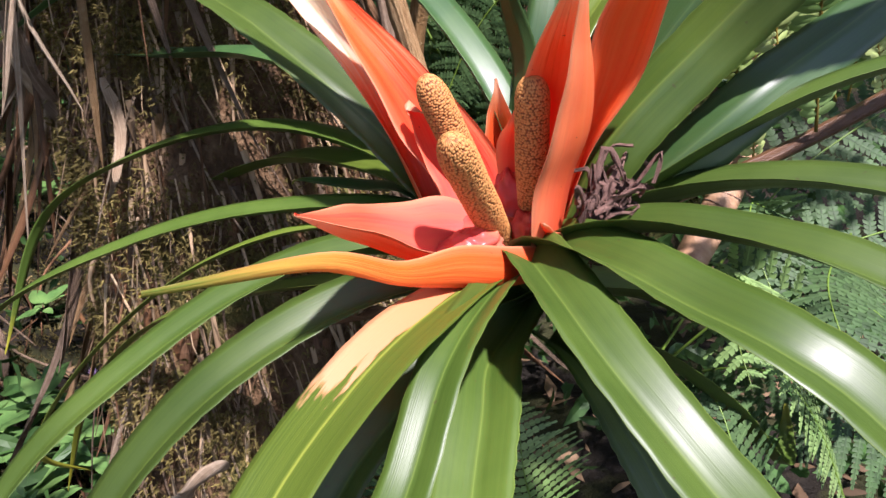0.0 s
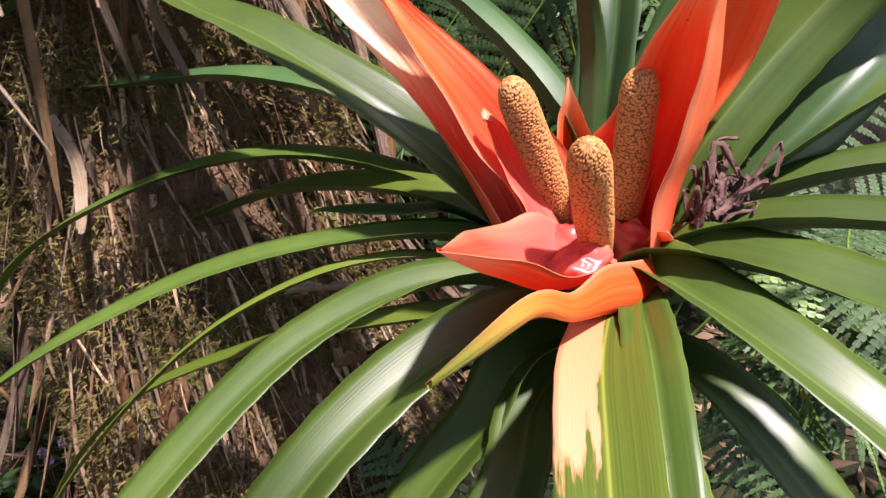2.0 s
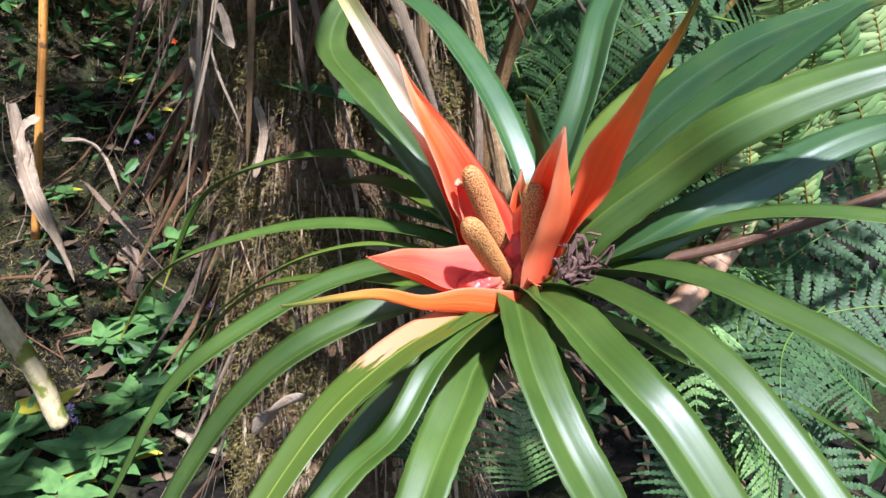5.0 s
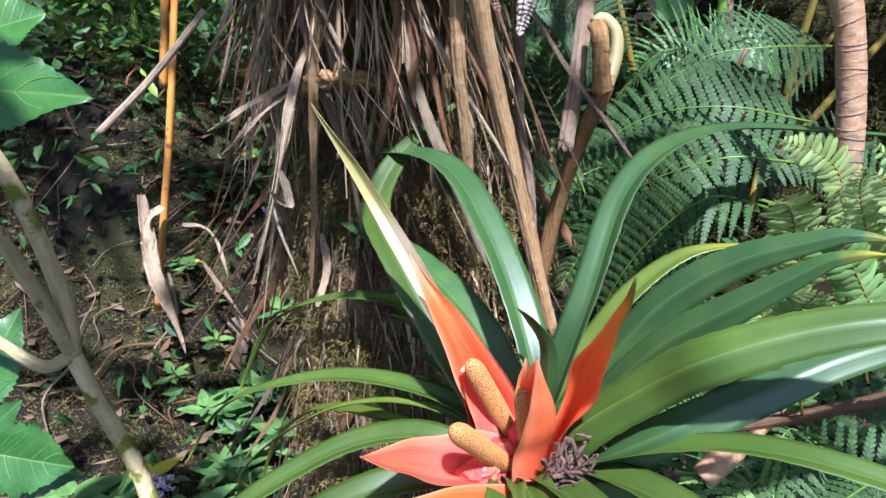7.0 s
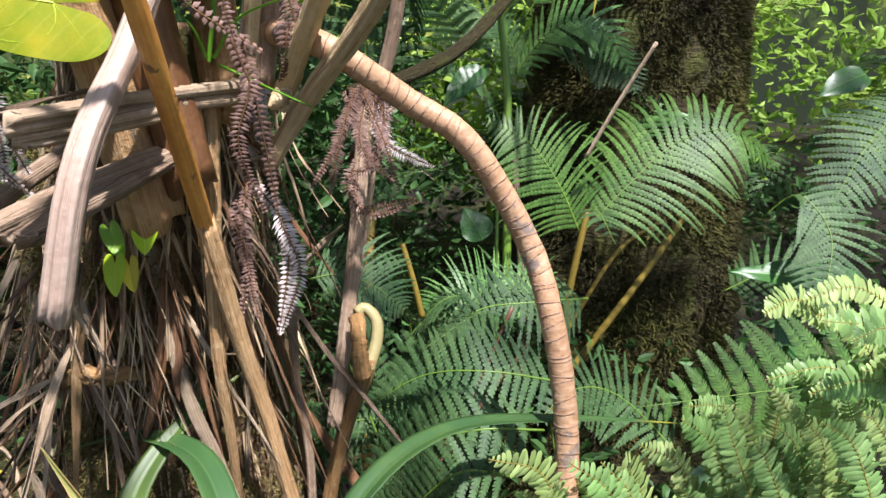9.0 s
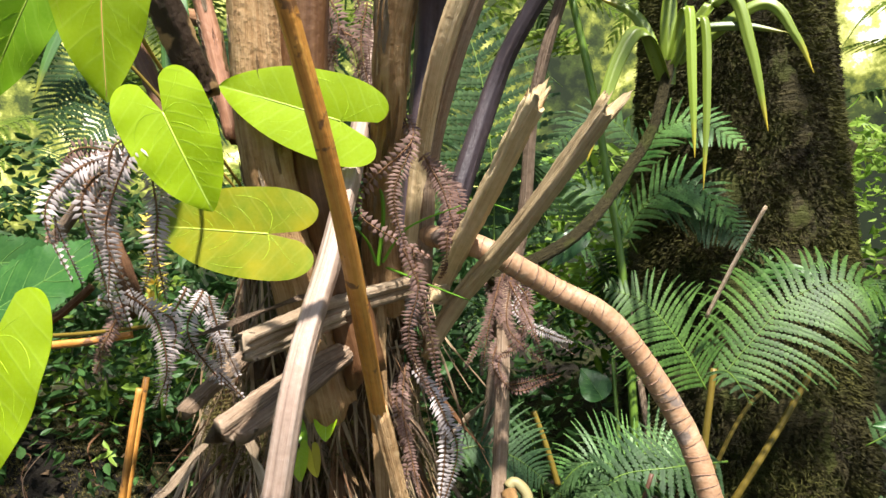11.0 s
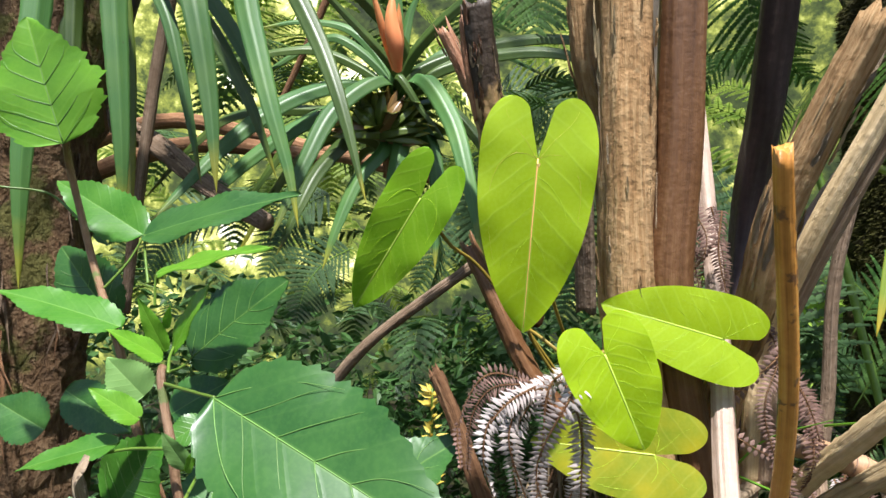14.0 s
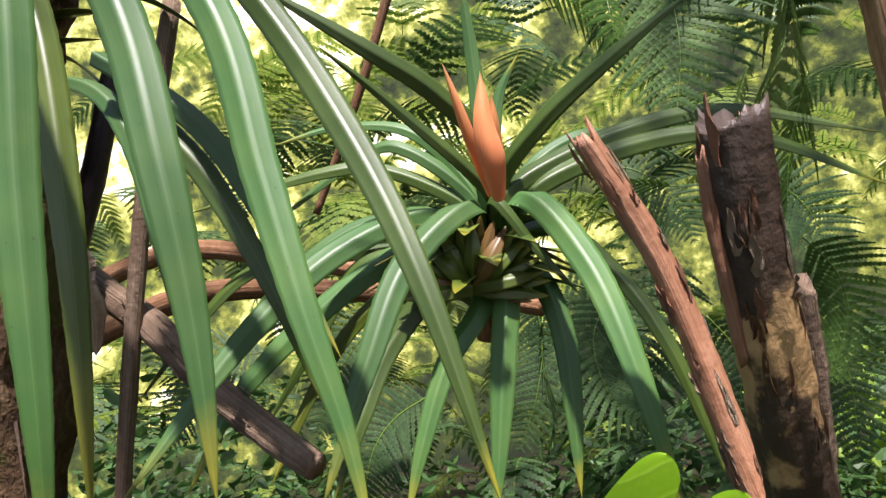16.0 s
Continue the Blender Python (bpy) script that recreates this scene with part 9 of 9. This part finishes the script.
# ---- masses of leaves that close the view ----
def leaf_mass(name, label, boxes, size, material, seed, narrow=0.45):
    """Leaves past counting, strewn in clumps inside boxes (centre, half size, count)."""
    r2 = np.random.RandomState(seed)
    vs, fs = [], []
    for (cx, cy, cz), (hx, hy, hz), count in boxes:
        for j in range(max(1, count // 14)):
            c = np.array((cx, cy, cz)) + r2.uniform(-1, 1, 3) * (hx, hy, hz)
            for k in range(14):
                p = c + r2.normal(0, 1, 3) * size * 1.4
                d = r2.normal(0, 1, 3) * (1, 1, 0.5) + (0, 0, -0.35)
                d /= np.linalg.norm(d)
                n_ = np.cross(d, r2.normal(0, 1, 3))
                n_ /= np.linalg.norm(n_)
                sd = np.cross(d, n_)
                ln = size * r2.uniform(0.6, 1.4)
                i0 = len(vs)
                w = ln * narrow * 0.5
                vs += [p, p + d * ln * 0.25 + sd * w * 0.8 + n_ * w * 0.3, p + d * ln * 0.6 + sd * w * 0.85 + n_ * w * 0.2 - n_ * ln * 0.05, p + d * ln - n_ * ln * 0.18, p + d * ln * 0.6 - sd * w * 0.85 + n_ * w * 0.2 - n_ * ln * 0.05, p + d * ln * 0.25 - sd * w * 0.8 + n_ * w * 0.3, p + d * ln * 0.45 - n_ * ln * 0.03]
                fs += [(i0, i0 + 1, i0 + 6), (i0 + 1, i0 + 2, i0 + 6), (i0 + 2, i0 + 3, i0 + 6), (i0 + 3, i0 + 4, i0 + 6), (i0 + 4, i0 + 5, i0 + 6), (i0 + 5, i0, i0 + 6)]
    me = bpy.data.meshes.new(name)
    me.from_pydata([tuple(v) for v in vs], [], fs)
    me.materials.append(material)
    return tagged(new(name, me), label, "leaves", kind="stuff")


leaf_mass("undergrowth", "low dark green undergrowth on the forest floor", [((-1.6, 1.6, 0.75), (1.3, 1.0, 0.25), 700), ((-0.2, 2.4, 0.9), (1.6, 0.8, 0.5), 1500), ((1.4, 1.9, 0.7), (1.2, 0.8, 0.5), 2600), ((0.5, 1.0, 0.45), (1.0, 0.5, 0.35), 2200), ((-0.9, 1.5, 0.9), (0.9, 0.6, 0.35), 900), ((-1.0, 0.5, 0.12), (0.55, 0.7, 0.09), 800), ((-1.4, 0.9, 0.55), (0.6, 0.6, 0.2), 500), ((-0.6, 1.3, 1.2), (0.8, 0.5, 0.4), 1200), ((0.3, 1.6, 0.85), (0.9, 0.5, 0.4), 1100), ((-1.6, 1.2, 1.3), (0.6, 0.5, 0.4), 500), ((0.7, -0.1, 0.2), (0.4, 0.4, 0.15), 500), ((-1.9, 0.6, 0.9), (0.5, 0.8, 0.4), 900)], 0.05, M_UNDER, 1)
leaf_mass("low_thicket", "leaves low behind the second screwpine, shade put into their dark green", [((-1.0, 1.3, 1.35), (0.9, 0.4, 0.35), 1900), ((-0.3, 1.2, 1.5), (0.5, 0.35, 0.3), 900), ((-1.9, 1.0, 1.6), (0.5, 0.4, 0.35), 800)], 0.06, M_UNDER, 16)
leaf_mass("sunlit_thicket", "leaves farther back in the forest, sunlight put into their pale yellow-green", [((-1.50, 1.17, 1.06), (0.35, 0.25, 0.25), 420), ((0.40, 1.95, 1.40), (0.45, 0.3, 0.35), 1300), ((2.07, 2.4, 1.50), (0.6, 0.3, 0.4), 1100)], 0.07, M_SUN_TONED, 6)
far_ferns = thing("far_ferns", (0, 3, 1), "tree ferns far behind, many in a green lightened to match the backdrop", "fern")
r3 = random.Random(12)
for k in range(150):
    x, y = r3.uniform(-4.0, 4.6), r3.uniform(2.0, 4.6)
    z = r3.uniform(0.9, 4.0)
    a = r3.uniform(0, 6.3)
    o = np.array((math.cos(a), math.sin(a) * 0.6, 0))
    p = np.array((x, y, z))
    ln = r3.uniform(0.7, 1.3)
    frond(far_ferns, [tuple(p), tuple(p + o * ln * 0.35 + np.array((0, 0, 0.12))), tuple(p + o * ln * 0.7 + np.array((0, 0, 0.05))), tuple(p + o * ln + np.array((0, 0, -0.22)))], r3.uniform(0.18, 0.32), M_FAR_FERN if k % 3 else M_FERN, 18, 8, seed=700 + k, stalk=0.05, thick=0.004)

for k in range(60):
    p = np.array((r3.uniform(-4.2, 0.2), r3.uniform(1.7, 3.2), r3.uniform(1.5, 3.4)))
    a = r3.uniform(0, 6.3)
    o = np.array((math.cos(a), math.sin(a) * 0.6, 0))
    ln = r3.uniform(0.6, 1.1)
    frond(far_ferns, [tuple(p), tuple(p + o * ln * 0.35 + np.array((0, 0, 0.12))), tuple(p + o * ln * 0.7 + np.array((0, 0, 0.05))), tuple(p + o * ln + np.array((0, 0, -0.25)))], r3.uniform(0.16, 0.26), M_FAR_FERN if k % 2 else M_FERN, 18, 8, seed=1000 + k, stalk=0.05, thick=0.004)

mid_ferns = thing("fern_thicket", (-0.5, 1.6, 0.6), "shaded green ferns crowded behind the tree fern", "fern")
for k in range(34):
    p = np.array((r3.uniform(-1.9, 0.9), r3.uniform(1.0, 2.1), r3.uniform(0.9, 1.75)))
    a = r3.uniform(0, 6.3)
    o = np.array((math.cos(a), math.sin(a) * 0.6, 0))
    ln = r3.uniform(0.45, 0.75)
    frond(mid_ferns, [tuple(p), tuple(p + o * ln * 0.35 + np.array((0, 0, 0.10))), tuple(p + o * ln * 0.7 + np.array((0, 0, 0.04))), tuple(p + o * ln + np.array((0, 0, -0.2)))], r3.uniform(0.12, 0.18), M_FERN, 18, 9, seed=900 + k, stalk=0.05, thick=0.004)

broadleaf = thing("broadleaf_plant", (1.022, 0.126, 0.535), "broad dark green glossy leaves under the ferns", "plant")
for k, (w, b0, t0) in enumerate(((0.10, (1.33, 0.458, 0.94), (1, 0.418, 1.016)), (0.11, (0.8, 0.088, 0.607), (0.969, 0.048, 0.634)), (0.10, (0.997, 0.046, 0.623), (1.083, -0.02, 0.566)), (0.09, (1.159, 0.526, 0.831), (1.235, 0.446, 0.724)), (0.10, (1.635, 1.136, 1.465), (1.471, 1.064, 1.413)), (0.09, (0.398, 1.104, 1.478), (0.276, 1.019, 1.375)), (0.10, (0.396, 0.756, 0.987), (0.346, 0.781, 1.08)))):
    shrub_leaf(broadleaf, b0, t0, (0.1, -0.7, 0.7), w, M_SHRUB, 0.2, 0.15, ovate, 0.0, 950 + k)

back_ferns = thing("fern", (-0.556, 0.849, 1.758), "dark green fern fronds behind the second screwpine", "fern", "ferns on the forest floor")
def add_frond_n(k, c):
    frond(back_ferns, c, 0.15, seed=401 + k, stalk=0.04, face=(0.1, -1, 0.25), lean=0.4)


add_frond_n(0, [(-0.56, 0.65, 2.211), (-0.5, 0.665, 2.123), (-0.496, 0.66, 1.995), (-0.546, 0.672, 1.853)])
add_frond_n(1, [(-0.338, 0.722, 2.206), (-0.373, 0.715, 2.08), (-0.444, 0.686, 1.951), (-0.513, 0.699, 1.773)])
add_frond_n(2, [(-0.666, 0.734, 2.156), (-0.656, 0.738, 2.045), (-0.687, 0.721, 1.916), (-0.749, 0.727, 1.791)])
add_frond_n(3, [(-0.182, 0.85, 2.35), (-0.057, 0.873, 2.328), (0.01, 0.895, 2.22), (0.021, 0.915, 2.084)])
add_frond_n(4, [(-0.084, 0.726, 2.06), (-0.037, 0.74, 1.956), (-0.029, 0.745, 1.837), (-0.046, 0.757, 1.7)])
add_frond_n(5, [(-1.06, 0.819, 2.165), (-1.149, 0.779, 2.116), (-1.232, 0.753, 2.007), (-1.296, 0.749, 1.867)])
add_frond_n(6, [(-1.448, 0.809, 2.127), (-1.562, 0.754, 2.11), (-1.656, 0.719, 2.029), (-1.737, 0.711, 1.883)])
add_frond_n(7, [(-0.492, 0.836, 2.459), (-0.383, 0.854, 2.439), (-0.302, 0.876, 2.352), (-0.27, 0.899, 2.233)])
add_frond_n(8, [(-0.942, 0.687, 1.947), (-1.029, 0.667, 1.904), (-1.086, 0.642, 1.833), (-1.126, 0.633, 1.708)])
add_frond_n(9, [(-0.281, 0.773, 2.044), (-0.235, 0.804, 1.96), (-0.247, 0.804, 1.834), (-0.316, 0.794, 1.669)])

# a ginger flower spike and small orange flowers in the undergrowth
ginger = thing("ginger_spike", (-0.502, -0.031, 1.447), "yellow ginger flower spike among dark leaves", "flower")
M_GINGER = plain_leaf("ginger_yellow", (0.70, 0.50, 0.05), (0.85, 0.70, 0.16), 0.5, 0.35)
g0, g1 = np.array((-0.511, -0.02, 1.354)), np.array((-0.495, -0.046, 1.556))
bm = bmesh.new()
tube(bm, [tuple(g0 + (g0 - g1)), tuple(g0), tuple(g1)], 0.005, 0.002, 8, 12)
part("stem", bm, M_GREEN_STEM, ginger)
for k in range(70):
    q = g0 + (g1 - g0) * r3.random()
    d = np.array((r3.gauss(0, 1), r3.gauss(0, 1), 0.5))
    d /= np.linalg.norm(d)
    bm = bmesh.new()
    leaflet(bm, q, d, np.cross(d, (0.3, 0.4, 0.8)), r3.uniform(0.02, 0.034), 0.010, 0.4)
    part("petal", bm, M_GINGER, ginger)
M_SCARLET = plain_leaf("scarlet_petal", (0.80, 0.10, 0.02), (0.90, 0.18, 0.04), 0.5, 0.3)
for place in ((-0.868, 1.124, 0.636), (-0.711, -0.545, 0.575), (-0.757, -0.527, 0.587), (-1.092, 1.175, 0.89)):
    fl = thing("scarlet_flower", place, "small scarlet flower in the undergrowth", "flower", "scarlet flowers")
    for k in range(5):
        a = k * 1.257
        d = np.array((math.cos(a), -0.3, math.sin(a)))
        bm = bmesh.new()
        leaflet(bm, np.array(place), d, np.array((0, -1, 0.2)), 0.013, 0.008, 0.3)
        part("petal", bm, M_SCARLET, fl)

# the forest's leaf roof, out of sight above, through which the sun falls in patches
roof = []
r4 = random.Random(5)
SUNWAY = (0.24, -0.5, 1.0)
# places kept free of roof leaves so that the sun reaches chosen plants
GAPS = ((0.30, -0.74, 0.75, 0.40), (-0.62, -0.40, 0.70, 0.15), (-0.80, -0.15, 0.10, 0.30), (-0.95, 0.50, 0.50, 0.25), (-0.33, -0.92, 1.58, 0.12), (-0.65, -0.65, 1.70, 0.2), (-0.60, 0.08, 2.15, 0.2), (-0.16, -0.6, 1.62, 0.16), (-0.30, -0.67, 1.35, 0.14), (-0.04, -0.58, 1.28, 0.08), (0.30, 0.10, 0.88, 0.16), (0.95, 0.50, 1.25, 0.2), (0.25, -0.35, 1.42, 0.14), (1.1, 0.2, 0.75, 0.2), (0.7, -0.45, 0.9, 0.2), (-0.15, -0.25, 1.05, 0.15), (-0.25, -0.2, 0.75, 0.12), (0.0, -0.68, 0.78, 0.10), (0.80, -0.15, 0.9, 0.12), (-1.1, 0.25, 0.1, 0.55), (-0.36, -0.12, 0.8, 0.16), (0.19, -0.45, 1.55, 0.14), (0.29, -0.5, 1.58, 0.10), (-0.64, -0.42, 0.85, 0.12), (-1.2, 0.6, 0.6, 0.25), (-0.12, -0.42, 2.05, 0.16), (-0.28, -0.45, 2.0, 0.1), (0.55, -0.45, 0.92, 0.16), (0.85, -0.28, 1.0, 0.18))
for k in range(215):
    x, y, z = r4.uniform(-3.6, 4.6), r4.uniform(-4.5, 2.5), r4.uniform(3.3, 4.6)
    if any(math.hypot(x - gx - (z - gz) * SUNWAY[0], y - gy - (z - gz) * SUNWAY[1]) < gr + 0.26 for gx, gy, gz, gr in GAPS):
        continue
    if y > 0.2 and x < 2.2:
        continue
    roof.append(((x, y, z), (0.12, 0.12, 0.08), 28))
# clumps added out of view to dim the sun on the ferns
for x, y in ((1.32, -1.4), (1.49, -1.65), (1.62, -1.4)):
    roof.append(((x, y, 4.2), (0.16, 0.16, 0.1), 20))
leaf_mass("leaf_roof", "unseen leaf roof overhead, its gaps and clumps set to shape the sunlight", roof, 0.13, M_FAR_LEAF, 9, 0.5)
